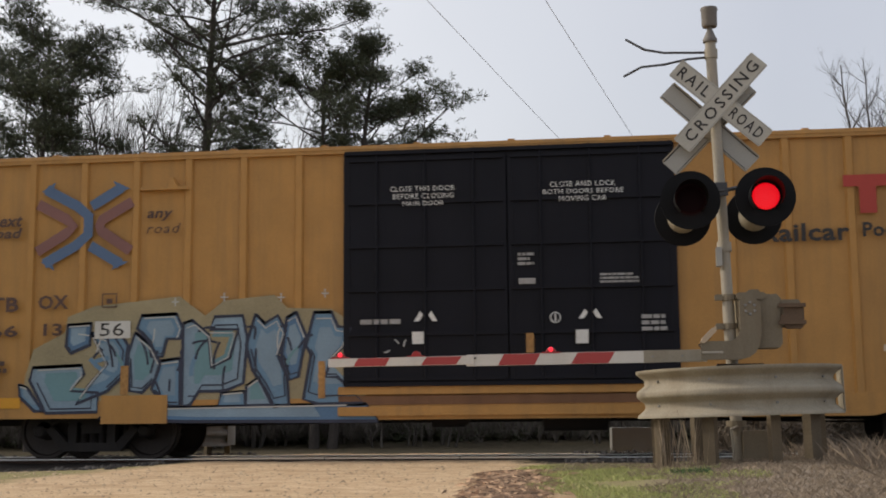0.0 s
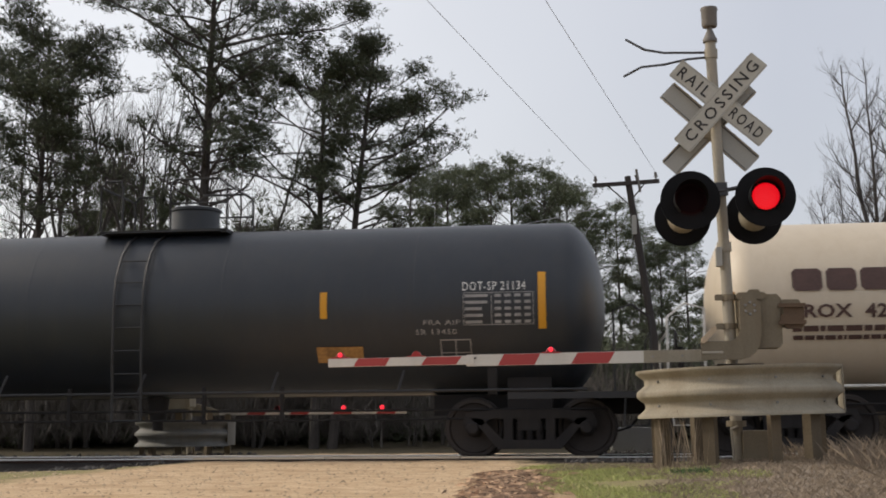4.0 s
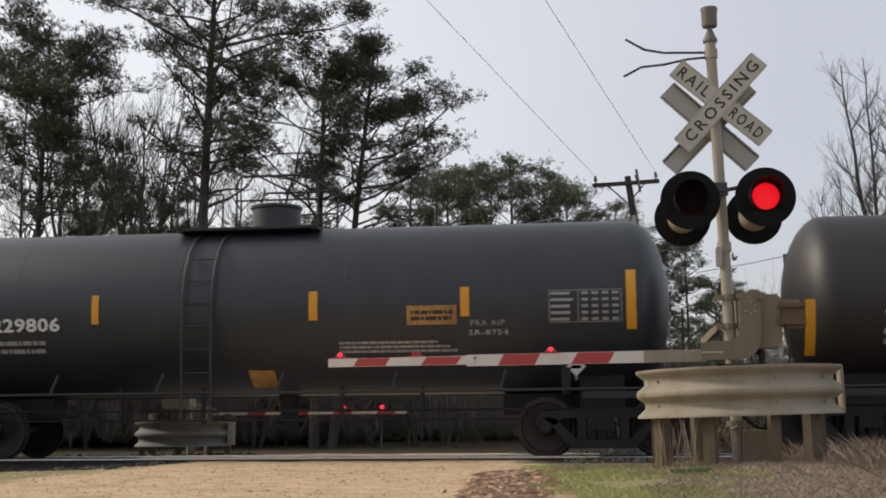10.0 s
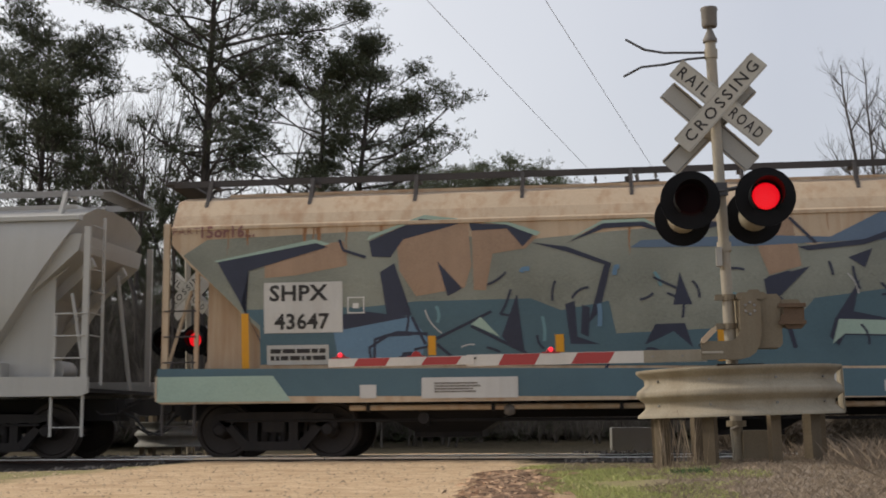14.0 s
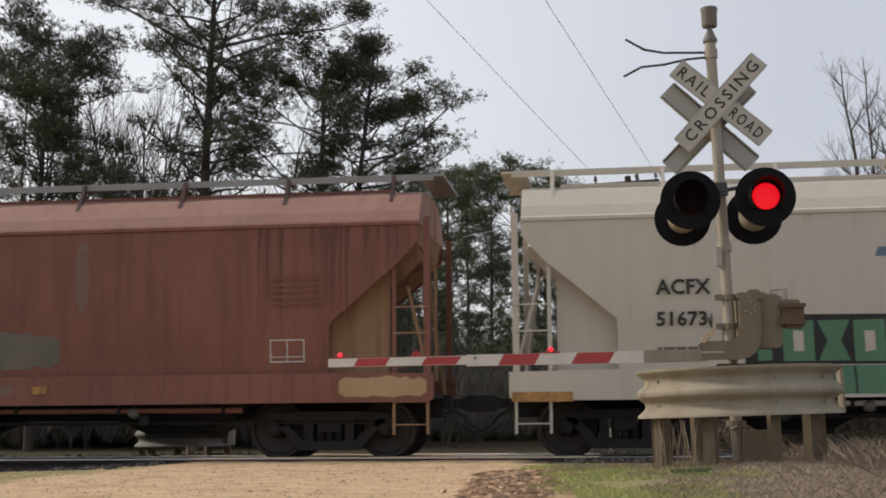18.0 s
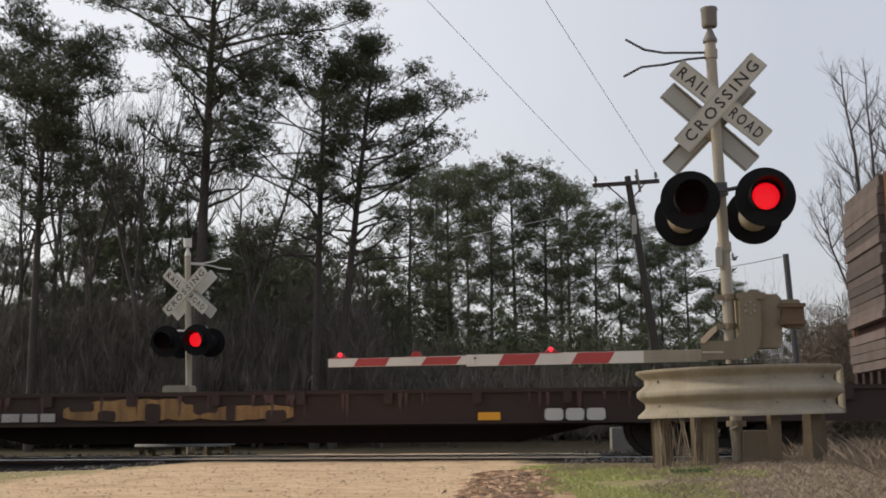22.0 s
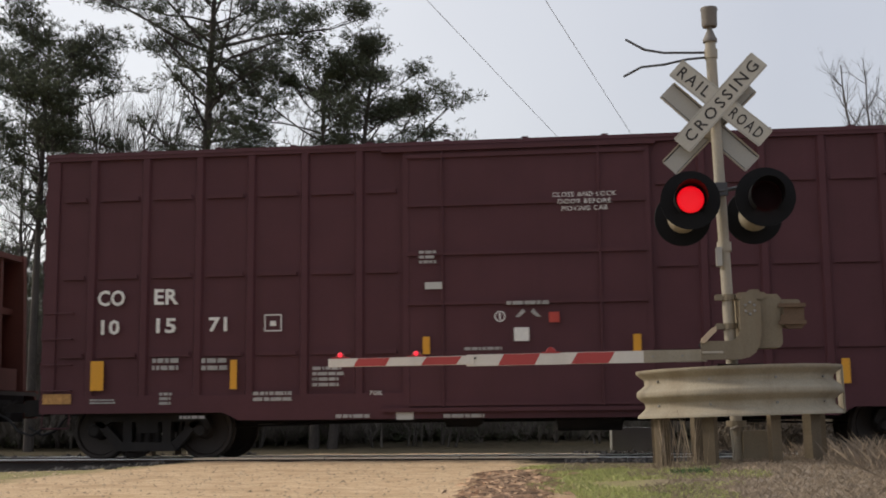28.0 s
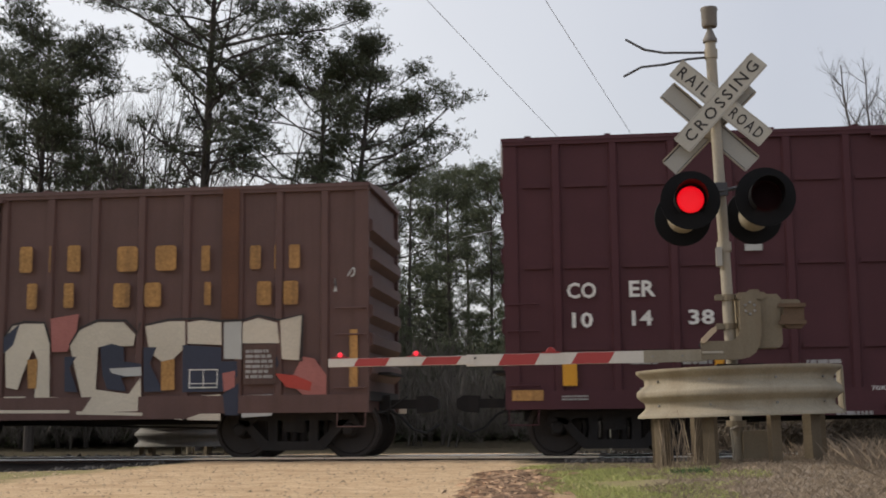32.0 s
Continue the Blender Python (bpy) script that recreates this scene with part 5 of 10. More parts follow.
def hopper(name, label, u, half, trucks, mat, kind="acf", top=4.18, brk=3.68, sill=(0.87, 1.33), inner="hop_tan", board="hop_cream", cut=1.55, rung="", crown="", bracket=""):
    """A covered hopper: outer side sheets cut away at the ends, sloped end sheets, roof with running boards, outlets below."""
    car = start_car(name, label, u, half, trucks)
    m, mb = M[mat], M[board]
    ml = M[rung] if rung else mb
    s0, s1 = sill
    e = half - 0.22
    if kind == "acf":
        side = [(-e, brk), (-e, 3.42), (-half + 0.55, 3.05), (-half + cut + 0.12, 2.10), (-half + cut + 0.12, s1), (half - cut - 0.12, s1), (half - cut - 0.12, 2.10), (half - 0.55, 3.05), (e, 3.42), (e, brk)]
        ends = sorted((b, a) for a, b in side[5:])
        levels = sorted({s1, brk, 2.10, 3.05, 3.42, *[z for z, _ in HULL[1:-1]]})
        for s in (-1, 1):
            g = Geo()
            for inset in (0.0, 0.04):
                for z in levels:
                    x = float(np.interp(z, [b for b, _ in ends], [a for _, a in ends]))
                    y = float(np.interp(z, [b for b, _ in HULL], [a for _, a in HULL])) - inset
                    g.v += [(-x, s * y, z), (x, s * y, z)]
            k, o = len(levels), 2 * len(levels)
            for i in range(k - 1):
                q = 2 * i
                g.f += [(q, q + 1, q + 3, q + 2), (o + q, o + q + 2, o + q + 3, o + q + 1), (q, q + 2, o + q + 2, o + q), (q + 1, o + q + 1, o + q + 3, q + 3)]
            g.f += [(0, o, o + 1, 1), (o - 2, o - 1, 2 * o - 1, 2 * o - 2)]
            part("side_sheet", g, m, car, "steel side sheet curving in towards the sill", smooth=True)
            part("sill_ledge", Geo().box(-half + cut, half - cut, min(s * 1.36, s * 1.50), max(s * 1.36, s * 1.50), s1 - 0.05, s1 - 0.012), m, car)
        roof = Geo().prism_x([(-1.50, brk - 0.02), (-1.53, brk), (-1.50, brk + 0.03), (-1.40, brk + 0.22), (-1.18, top), (-0.72, top + 0.13), (0, top + 0.17), (0.72, top + 0.13), (1.18, top), (1.40, brk + 0.22), (1.50, brk + 0.03), (1.53, brk), (1.50, brk - 0.02)], -e, e)
        part("roof", roof, M[crown or mat], car, "curved steel roof")
        part("eave_bead", Geo().prism_x([(-1.545, brk - 0.03), (-1.545, brk + 0.02), (-1.50, brk + 0.05), (-1.50, brk - 0.05)], -e, e), m, car)
    else:
        cs = [(-1.22, s1), (-1.36, s1 + 0.25), (-1.46, 2.05), (-1.50, 2.10), (-1.53, 2.6), (-1.53, 3.1), (-1.48, 3.55), (-1.40, 3.90), (-1.30, 4.0), (-0.75, top + 0.1), (0, top + 0.14)]
        cs = cs + [(-a, b) for a, b in reversed(cs[:-1])]
        # round-sided body, its ends cut along the slope sheets
        g = Geo()
        for s in (-1, 1):
            for a, b in cs:
                back = 0.25 + max(0.0, 3.95 - b) * 0.68
                g.v.append((s * (half - back), a, b))
        n = len(cs)
        for i in range(n):
            g.f.append((i, (i + 1) % n, n + (i + 1) % n, n + i))
        g.f += [tuple(range(n)), tuple(reversed(range(n, 2 * n)))]
        part("body_shell", g, m, car, "round-sided steel body", smooth=True)
        part("belt_rail", Geo().prism_x([(-1.535, 2.03), (-1.535, 2.10), (-1.47, 2.12), (-1.44, 2.02)], -half + 1.6, half - 1.6), m, car)
        part("eave_bead", Geo().prism_x([(-1.45, 3.90), (-1.45, 3.97), (-1.30, 4.02), (-1.30, 3.90)], -half + 0.26, half - 0.26), m, car)
        for s in (-1, 1):
            part("end_plate", Geo().prism_x([(-1.5, s0), (1.5, s0), (1.5, s0 + 0.55), (-1.5, s0 + 0.55)], s * (half - 1.62) - 0.12, s * (half - 1.62) + 0.12), m, car)
    # sills and floor frame
    for s in (-1, 1):
        part("side_sill", Geo().prism([(-half, s0 + 0.05), (-half + 0.1, s0), (half - 0.1, s0), (half, s0 + 0.05), (half, s1 - 0.02), (half - cut, s1), (-half + cut, s1), (-half, s1 - 0.02)], s * 1.51 - 0.035, s * 1.51 + 0.035), m, car, "deep side sill")
    part("center_sill", Geo().box(-half, half, -0.3, 0.3, 0.62, 1.0), M["under"], car)
    for s in (-1, 1):
        # sloped end sheet with its stiffeners
        mi = M[inner if isinstance(inner, str) else inner[0 if s < 0 else 1]]
        a = [(s * (half - 0.24), brk), (s * (half - 0.30), 3.40), (s * (half - 3.1), 0.95), (s * (half - 3.2), 0.98), (s * (half - 0.42), brk)]
        part("slope_sheet", Geo().prism(a, -1.36, 1.36), mi, car, "sloping end sheet")
        part("inner_side", Geo().prism([(s * (half - cut - 0.3), s1 - 0.1), (s * (half - 0.74), s1 - 0.1), (s * (half - 0.74), 2.96), (s * (half - 0.5), 3.16), (s * (half - cut - 0.3), 2.3)], -1.20, -1.16), mi, car, "recessed inner side panel")
        for y in (-0.7, 0.7):
            part("stiffener", Geo().prism([(s * (half - 0.34), 3.36), (s * (half - 2.9), 1.12), (s * (half - 2.75), 1.02), (s * (half - 0.26), 3.20)], y - 0.05, y + 0.05), mi, car)
        part("end_floor", Geo().box(min(s * (half - 2.6), s * half), max(s * (half - 2.6), s * half), -1.47, 1.47, s0 + 0.06, s0 + 0.12), M["under"], car)
        # corner posts, end ladder and top grab rails
        for y in (-1.46, 1.40):
            part("corner_post", Geo().box(min(s * (half - 0.16), s * (half - 0.06)), max(s * (half - 0.16), s * (half - 0.06)), y, y + 0.06, s1 - 0.1, brk + 0.1), m, car)
        part("inner_post", Geo().box(min(s * (half - 0.66), s * (half - 0.60)), max(s * (half - 0.66), s * (half - 0.60)), -1.46, -1.40, s1 - 0.05, 3.0 if kind == "acf" else 2.35), m, car)
        ladder(car, s * (half - 0.63), s * (half - 0.10), s0 + 0.25, 2.35, 4, -1.48, ml, rails=False)
        ladder(car, s * (half - 0.63), s * (half - 0.10), 0.52, s0, 2, -1.49, ml, rails=True, name="sill_step")
        g = Geo()
        for i in range(6):
            g.tube([(s * (half - 0.04), -1.40, 2.0 + 0.36 * i), (s * (half - 0.04), -0.9, 2.0 + 0.36 * i)], 0.012, 5)
        g.box(min(s * (half - 0.06), s * (half - 0.02)), max(s * (half - 0.06), s * (half - 0.02)), -0.92, -0.88, 1.2, 4.0)
        part("end_ladder", g, ml, car)
        part("end_brace", Geo().tube([(s * (half - 0.1), -1.40, 1.3), (s * (half - 0.45), -1.2, 2.7)], 0.03, 6), mi, car)
        part("end_brace", Geo().tube([(s * (half - 0.1), 0.6, 1.0), (s * (half - 0.4), 0.6, 3.2)], 0.04, 6), mi, car)
        part("brake_reservoir", Geo().lathe([(-0.3, 0.0), (-0.26, 0.17), (0.26, 0.17), (0.3, 0.0)], "y", 14, (s * (half - 0.8), -0.75, 1.45)), mi, car, smooth=True)
    # running boards on brackets
    bz = top + 0.34
    for y in (-0.80, 0.80):
        part("running_board", Geo().box(-half + 0.05, half - 0.05, y - 0.18, y + 0.18, bz, bz + 0.035).box(-half + 0.05, half - 0.05, y - 0.19, y - 0.165, bz - 0.07, bz + 0.035), mb if kind != "round" else M["steel_dull"], car, "running board along the roof")
    n = int(half * 2 / 1.65)
    br = mesh_of("bracket", Geo().prism_x([(-1.02, 0.02), (-0.94, 0.0), (-1.10, -0.34), (-1.16, -0.46), (-1.28, -0.46), (-1.20, -0.34)], -0.03, 0.03).box(-0.03, 0.03, -1.0, -0.55, -0.06, 0.0), M[bracket] if bracket else mb if kind != "round" else m)
    for i in range(n):
        x = -half + 0.7 + i * (2 * half - 1.4) / (n - 1)
        part("bracket", br, None, car, at=pose(x, 0, bz))
        part("bracket", br, None, car, at=pose(x, 0, bz, 0, 0, 180))
    part("hatch", Geo().box(-half + 0.8, half - 0.8, -0.3, 0.3, top + 0.10, top + 0.26, 0.03), m, car, "long trough hatch on the roof")
    # end platform at roof level
    for s in (-1, 1):
        part("roof_platform", Geo().box(min(s * (half - 0.3), s * (half + 0.12)), max(s * (half - 0.3), s * (half + 0.12)), -1.0, 1.0, bz - 0.01, bz + 0.025), mb if kind != "round" else M["steel_dull"], car)
    if kind == "acf":
        part("side_pipe", Geo().tube([(-half + 3.1, -1.30, 0.79), (half - 3.1, -1.30, 0.77)], 0.045, 8), m, car, "long pipe under the sill", smooth=True)
        for i in range(7):
            x = -half + 3.4 + i * (2 * half - 6.8) / 6
            part("pipe_strap", Geo().box(x - 0.03, x + 0.03, -1.36, -1.24, 0.72, s0 + 0.04), M["under"], car)
            if i % 2:
                part("pipe_valve", Geo().lathe([(-0.08, 0.07), (0.0, 0.10), (0.08, 0.07)], "x", 10, (x + 0.25, -1.30, 0.74)), M["valve"], car, smooth=True)
    # outlets
    k = 3
    for i in range(k):
        x = (i - (k - 1) / 2) * (2 * half - 7.0) / (k - 0.55)
        part("outlet", Geo().add([(x - 1.5, -1.3, s0 + 0.1), (x + 1.5, -1.3, s0 + 0.1), (x + 1.5, 1.3, s0 + 0.1), (x - 1.5, 1.3, s0 + 0.1),
                                  (x - 0.5, -0.5, 0.38), (x + 0.5, -0.5, 0.38), (x + 0.5, 0.5, 0.38), (x - 0.5, 0.5, 0.38)],
                                 [(0, 1, 5, 4), (1, 2, 6, 5), (2, 3, 7, 6), (3, 0, 4, 7), (4, 5, 6, 7), (3, 2, 1, 0)]), M["under"], car, "discharge outlet under the hopper")
        part("outlet_gate", Geo().tube([(x - 0.3, -1.25, 0.62), (x - 0.3, -0.4, 0.48)], 0.03, 6).box(x - 0.55, x + 0.55, -0.55, 0.55, 0.32, 0.40).lathe([(-0.03, 0.09), (0.03, 0.09)], "y", 10, (x - 0.3, -1.26, 0.62)), M["truck"], car)
    part("brake_pipe", Geo().tube([(-half + 1, -1.05, 0.60), (half - 1, -1.05, 0.56)], 0.025, 6), M["under"], car)
    return car


def coil_car(u):
    car = start_car("coil_car", "grey-blue coil car with a rounded hood and brown sill", u, 6.75, 5.07)
    hh = 6.5
    pts = [(-1.49, 1.64), (-1.50, 2.47), (-1.48, 2.75), (-1.38, 3.02), (-1.15, 3.24), (-0.75, 3.40), (0, 3.46)]
    pts = pts + [(-a, b) for a, b in reversed(pts[:-1])]
    # hood split at the seam; the upper shell carries painted sky light
    part("hood", Geo().prism_x(pts[1:-1], -hh, hh), M["coil_skylit"], car, "rounded grey-blue steel hood, faded and with sky light painted in", smooth=True)
    part("hood_side", Geo().box(-hh, hh, -1.495, 1.495, 1.64, 2.468), M["coil_blue"], car, "lower side of the hood, blue without the painted sky light")
    part("hood_seam", Geo().prism_x([(-1.518, 2.455), (-1.518, 2.480), (-1.49, 2.485), (-1.49, 2.45)], -hh, hh), M["coil_grey"], car)
    part("hood_foot", Geo().prism_x([(-1.53, 1.62), (-1.53, 1.69), (-1.48, 1.72), (-1.48, 1.60)], -hh, hh), M["coil_blue"], car)
    for x in (-6.2, -5.0, -3.55, -2.1, 2.0, 3.4, 4.8, 6.2):
        part("latch", Geo().box(x - 0.035, x + 0.035, -1.55, -1.50, 2.40, 2.52), M["coil_grey"], car)
    for x in (-4.9, -2.2, 0.7, 3.6):
        part("panel_seam", Geo().prism_x([(a - 0.006 * (1 if a > 0 else -1) * -1, b + 0.004) for a, b in pts], x - 0.008, x + 0.008), M["coil_blue"], car)
    for x in (-3.75, 3.75):
        part("lift_arm", Geo().prism([(x - 0.05, 2.70), (x + 0.05, 2.70), (x + 0.05, 3.60), (x - 0.05, 3.60)], -1.50, -1.38), M["coil_grey"], car, "dark lifting arm on the hood")
    part("top_rail", Geo().box(-3.7, 3.7, -0.35, 0.35, 3.44, 3.55), M["coil_grey"], car, "dark walkway on the hood")
    part("lift_lug", Geo().prism([(-0.65, 3.5), (-0.45, 3.5), (-0.36, 4.0), (0.36, 4.0), (0.45, 3.5), (0.65, 3.5), (0.48, 4.16), (-0.48, 4.16)], -0.45, -0.30)
         .prism([(-0.65, 3.5), (-0.45, 3.5), (-0.36, 4.0), (0.36, 4.0), (0.45, 3.5), (0.65, 3.5), (0.48, 4.16), (-0.48, 4.16)], 0.30, 0.45), M["coil_grey"], car, "dark lifting bracket on the hood")
    for s in (-1, 1):
        part("side_sill", Geo().box(-6.75, 6.75, s * 1.50 - 0.03, s * 1.50 + 0.03, 1.20, 1.62), M["coil_sill"], car, "brown side sill")
        part("sill_flange", Geo().box(-6.85, 6.85, s * 1.50 - 0.08, s * 1.50 + 0.06, 1.13, 1.20), M["coil_sill"], car, "brown lower flange")
        part("side_girder", Geo().prism([(-6.8, 0.98), (-5.9, 0.98), (-4.2, 0.52), (-3.4, 0.50), (-3.0, 0.28), (3.0, 0.28), (3.4, 0.50), (4.2, 0.52), (5.9, 0.98), (6.8, 0.98), (6.8, 1.13), (-6.8, 1.13)], s * 1.40 - 0.04, s * 1.40 + 0.04), M["coil_grey"], car, "deep grey girder")
    for x in (-3.6, -1.8, 0, 1.8, 3.6):
        part("girder_stiffener", Geo().box(x - 0.03, x + 0.03, -1.47, -1.43, 0.45, 1.13), M["coil_grey"], car)
    part("floor", Geo().box(-6.8, 6.8, -1.4, 1.4, 1.0, 1.12).box(-6.8, 6.8, -0.3, 0.3, 0.62, 1.0), M["under"], car)
    for s in (-1, 1):
        part("end_platform", Geo().box(min(s * 6.7, s * 7.15), max(s * 6.7, s * 7.15), -1.3, 1.3, 1.02, 1.08), M["under"], car)
        part("end_handrail", Geo().tube([(s * 7.1, -1.3, 1.05), (s * 7.1, -1.3, 1.9), (s * 7.1, -0.5, 1.9), (s * 7.1, -0.5, 1.05)], 0.02, 6), M["coil_grey"], car)
    return car


def hooded_gondola(u):
    car = start_car("coil_car", "deep blue coil car with a tall flat-sided hood", u, 6.1, 4.37)
    h = 5.32
    m = M["gon_blue"]
    part("hood", Geo().prism_x([(-1.50, 1.42), (-1.50, 3.56), (-1.44, 3.64), (0, 3.72), (1.44, 3.64), (1.50, 3.56), (1.50, 1.42)], -h, h), m, car, "glossy blue steel hood")
    part("hood_bead", Geo().prism_x([(-1.53, 1.37), (-1.53, 1.44), (-1.49, 1.45), (-1.49, 1.36)], -h, h), m, car)
    for s in (-1, 1):
        part("side_girder", Geo().prism([(-h, 0.80), (-h + 2.15, 0.80), (-h + 2.95, 0.37), (h - 2.95, 0.37), (h - 2.15, 0.80), (h, 0.80), (h, 1.36), (-h, 1.36)], s * 1.48 - 0.03, s * 1.48 + 0.03), m, car, "blue side girder")
        part("end_platform", Geo().box(min(s * (h - 0.05), s * (h + 0.95)), max(s * (h - 0.05), s * (h + 0.95)), -1.35, 1.35, 0.95, 1.05), m, car)
        for z in (1.18, 0.70, 0.36):
            part("platform_step", Geo().box(min(s * (h + 0.1), s * (h + 0.75)), max(s * (h + 0.1), s * (h + 0.75)), -1.44, -1.38, z, z + 0.05), m, car)
        for x in (0.18, 0.72):
            part("end_post", Geo().tube([(s * (h + x), -1.40, 0.36), (s * (h + x), -1.40, 2.15)], 0.02, 8), M["coil_grey"], car, smooth=True)
        marks = Geo()
        for i, w in enumerate((0.10, 0.07, 0.07, 0.12, 0.07, 0.07, 0.07, 0.10)):
            marks.box(min(s * h, s * (h + 0.004)), max(s * h, s * (h + 0.004)), -1.05 + 0.13 * i, -1.05 + 0.13 * i + w, 2.50, 2.58)
        part("stencil_bar", marks, M["bar_white"], car, "row of small white marks")
        part("end_handrail", Geo().tube([(s * (h + 0.18), -1.40, 2.15), (s * (h + 0.72), -1.40, 2.15), (s * (h + 0.90), -1.3, 2.10), (s * (h + 0.90), 1.3, 2.10)], 0.02, 6).tube([(s * (h + 0.9), -0.5, 1.0), (s * (h + 0.9), -0.5, 2.1)], 0.03, 6).tube([(s * (h + 0.9), -1.3, 1.0), (s * (h + 0.9), -1.3, 2.1)], 0.03, 6), m, car)
    for y in (-0.4, 0.4):
        part("lift_lug", Geo().prism([(-0.45, 3.68), (-0.30, 3.68), (-0.26, 3.92), (0.26, 3.92), (0.30, 3.68), (0.45, 3.68), (0.36, 4.06), (-0.36, 4.06)], y - 0.06, y + 0.06).box(-0.06, 0.06, y - 0.05, y + 0.05, 3.68, 3.95), m, car, "blue lifting bracket")
    part("floor", Geo().box(-h, h, -1.4, 1.4, 0.9, 1.05).box(-6.1, 6.1, -0.3, 0.3, 0.55, 0.9), M["under"], car)
    return car


def bulkhead_flat(name, label, u, half, trucks, side, plates, planks, deck=1.06, low=0.55, bh=4.26, w0=0.76, w1=0.25, inset=0.0, cores=("flat_wine", "flat_wine"), caps=False, flange=""):
    """A flat car with a bulkhead at each end. plates: materials of the two end frames (-x, +x)."""
    car = start_car(name, label, u, half, trucks)
    m = M[side]
    for s in (-1, 1):
        sill = part("side_sill", Geo().box(-half + 0.03, half - 0.03, s * 1.50 - 0.03, s * 1.50 + 0.03, low + 0.02, deck - 0.06), m, car, "worn steel side sill")
        part("sill_flange", Geo().box(-half, half, s * 1.50 - 0.07, s * 1.50 + 0.05, deck - 0.06, deck), m, sill)
        part("sill_flange", Geo().box(-half, half, s * 1.50 - 0.07, s * 1.50 + 0.05, low - 0.02, low + 0.02), m, sill)
    n = int(half * 2 / 1.45)
    pk = mesh_of("stake_pocket", Geo().box(-0.07, 0.07, -0.09, 0.0, -0.19, 0.0, 0.015), m)
    for i in range(n):
        part("stake_pocket", pk, None, car, at=pose(-half + 1.5 + i * (2 * half - 3.0) / (n - 1), -1.52, deck - 0.03))
    part("deck", Geo().box(-half, half, -1.46, 1.46, deck - 0.10, deck - 0.03), M["plank"], car, "wooden deck")
    inx = trucks - 1.4
    part("center_sill", Geo().prism([(-half, 0.62), (-inx - 0.2, 0.62), (-inx + 1.6, 0.24), (inx - 1.6, 0.24), (inx + 0.2, 0.62), (half, 0.62), (half, deck - 0.1), (-half, deck - 0.1)], -0.95, 0.95), M["flat_dark"], car, "dark fish-belly underframe")
    full = half
    for s, pm, wood, cm in ((-1, plates[0], planks[0], cores[0]), (1, plates[1], planks[1], cores[1])):
        half = full - inset
        b = part("bulkhead", Geo().box(min(s * (half - 0.10), s * (half - 0.04)), max(s * (half - 0.10), s * (half - 0.04)), -1.3, 1.3, deck, deck + 0.4), M[pm], car, "steel end bulkhead")
        inn = half - w0
        core = M[cm]
        plate = [(s * inn, low), (s * half, low), (s * half, deck), (s * (inn + w1), bh), (s * inn, bh)]
        for y in (-1.50, 1.50):
            part("end_frame", Geo().prism(plate, y - 0.02, y + 0.02), M[pm], b, "tapered steel side plate")
            part("frame_flange", Geo().prism([(s * (half - 0.02), deck), (s * (half + 0.03), deck), (s * (inn + w1 + 0.03), bh), (s * (inn + w1 - 0.02), bh)], y - 0.06, y + 0.06)
                 .prism([(s * (inn - 0.03), low), (s * (inn + 0.02), low), (s * (inn + 0.02), bh), (s * (inn - 0.03), bh)], y - 0.06, y + 0.06), M[flange or pm], b)
        slope = lambda z: half - (half - inn - w1) * max(0.0, z - deck) / (bh - deck)
        # welded seams, rivet heads, a reflector and a top cap, painted pale as if lit, on the near side plate
        for z in (deck + 0.06, deck + 0.52, deck + 1.02) if wood else (deck + 1.2,):
            part("plate_seam", Geo().box(min(s * (inn + 0.03), s * (slope(z) - 0.03)), max(s * (inn + 0.03), s * (slope(z) - 0.03)), -1.528, -1.518, z - 0.010, z + 0.010), M[pm], b)
        if wood:
            part("reflector", Geo().box(min(s * (inn + 0.14), s * (inn + 0.60)), max(s * (inn + 0.14), s * (inn + 0.60)), -1.552, -1.518, deck - 0.34, deck - 0.09, 0.01), M["reflect"], b, "yellow reflector plate")
            rv = random.Random(int(u * 7) + s)
            for k in range(9):
                z = deck + 0.3 + k * (bh - deck - 0.5) / 9
                for x in (inn + 0.07, slope(z) - 0.06):
                    q = s * x
                    part("rivet_boss", Geo().lathe([(-1.535, 0.0), (-1.53, 0.014), (-1.518, 0.020)], "y", 7, (q, 0, z + rv.uniform(-0.03, 0.03))), M["flat_umber"], b)
            for k in range(5):
                z = rv.uniform(deck + 0.4, bh - 0.5)
                x, r0 = rv.uniform(inn + 0.06, slope(z) - 0.06), rv.uniform(0.02, 0.05)
                n = 9
                blot = [(s * (x + r0 * (0.7 + 0.5 * rv.random()) * math.cos(2 * math.pi * i / n)), z + r0 * (0.8 + 0.9 * rv.random()) * math.sin(2 * math.pi * i / n)) for i in range(n)]
                part("rust_patch", Geo().prism(blot, -1.5245, -1.519), M["flat_umber"], b, "ragged rust patch")
        if caps:
            # cream colour of the cap carries the light on its sloping top
            cap = [(s * (inn - 0.03), bh), (s * (inn + w1 + 0.03), bh), (s * (inn + w1 - 0.06), bh + 0.13), (s * (inn + 0.05), bh + 0.15)]
            for y in (-1.50, 1.50):
                part("top_cap", Geo().prism(cap, y - 0.045, y + 0.045), M["hop_cream"], b, "top cap, coloured pale for its lit slope")
        part("back_plate", Geo().box(min(s * inn, s * (inn + 0.05)), max(s * inn, s * (inn + 0.05)), -1.48, 1.48, deck, bh), core, b)
        for y in (-0.75, 0.0, 0.75):
            part("upright", Geo().prism([(s * (inn + 0.05), deck), (s * (half - 0.1), deck), (s * (inn + w1 - 0.05), bh - 0.05), (s * (inn + 0.05), bh - 0.05)], y - 0.05, y + 0.05), core, b)
        g = Geo()
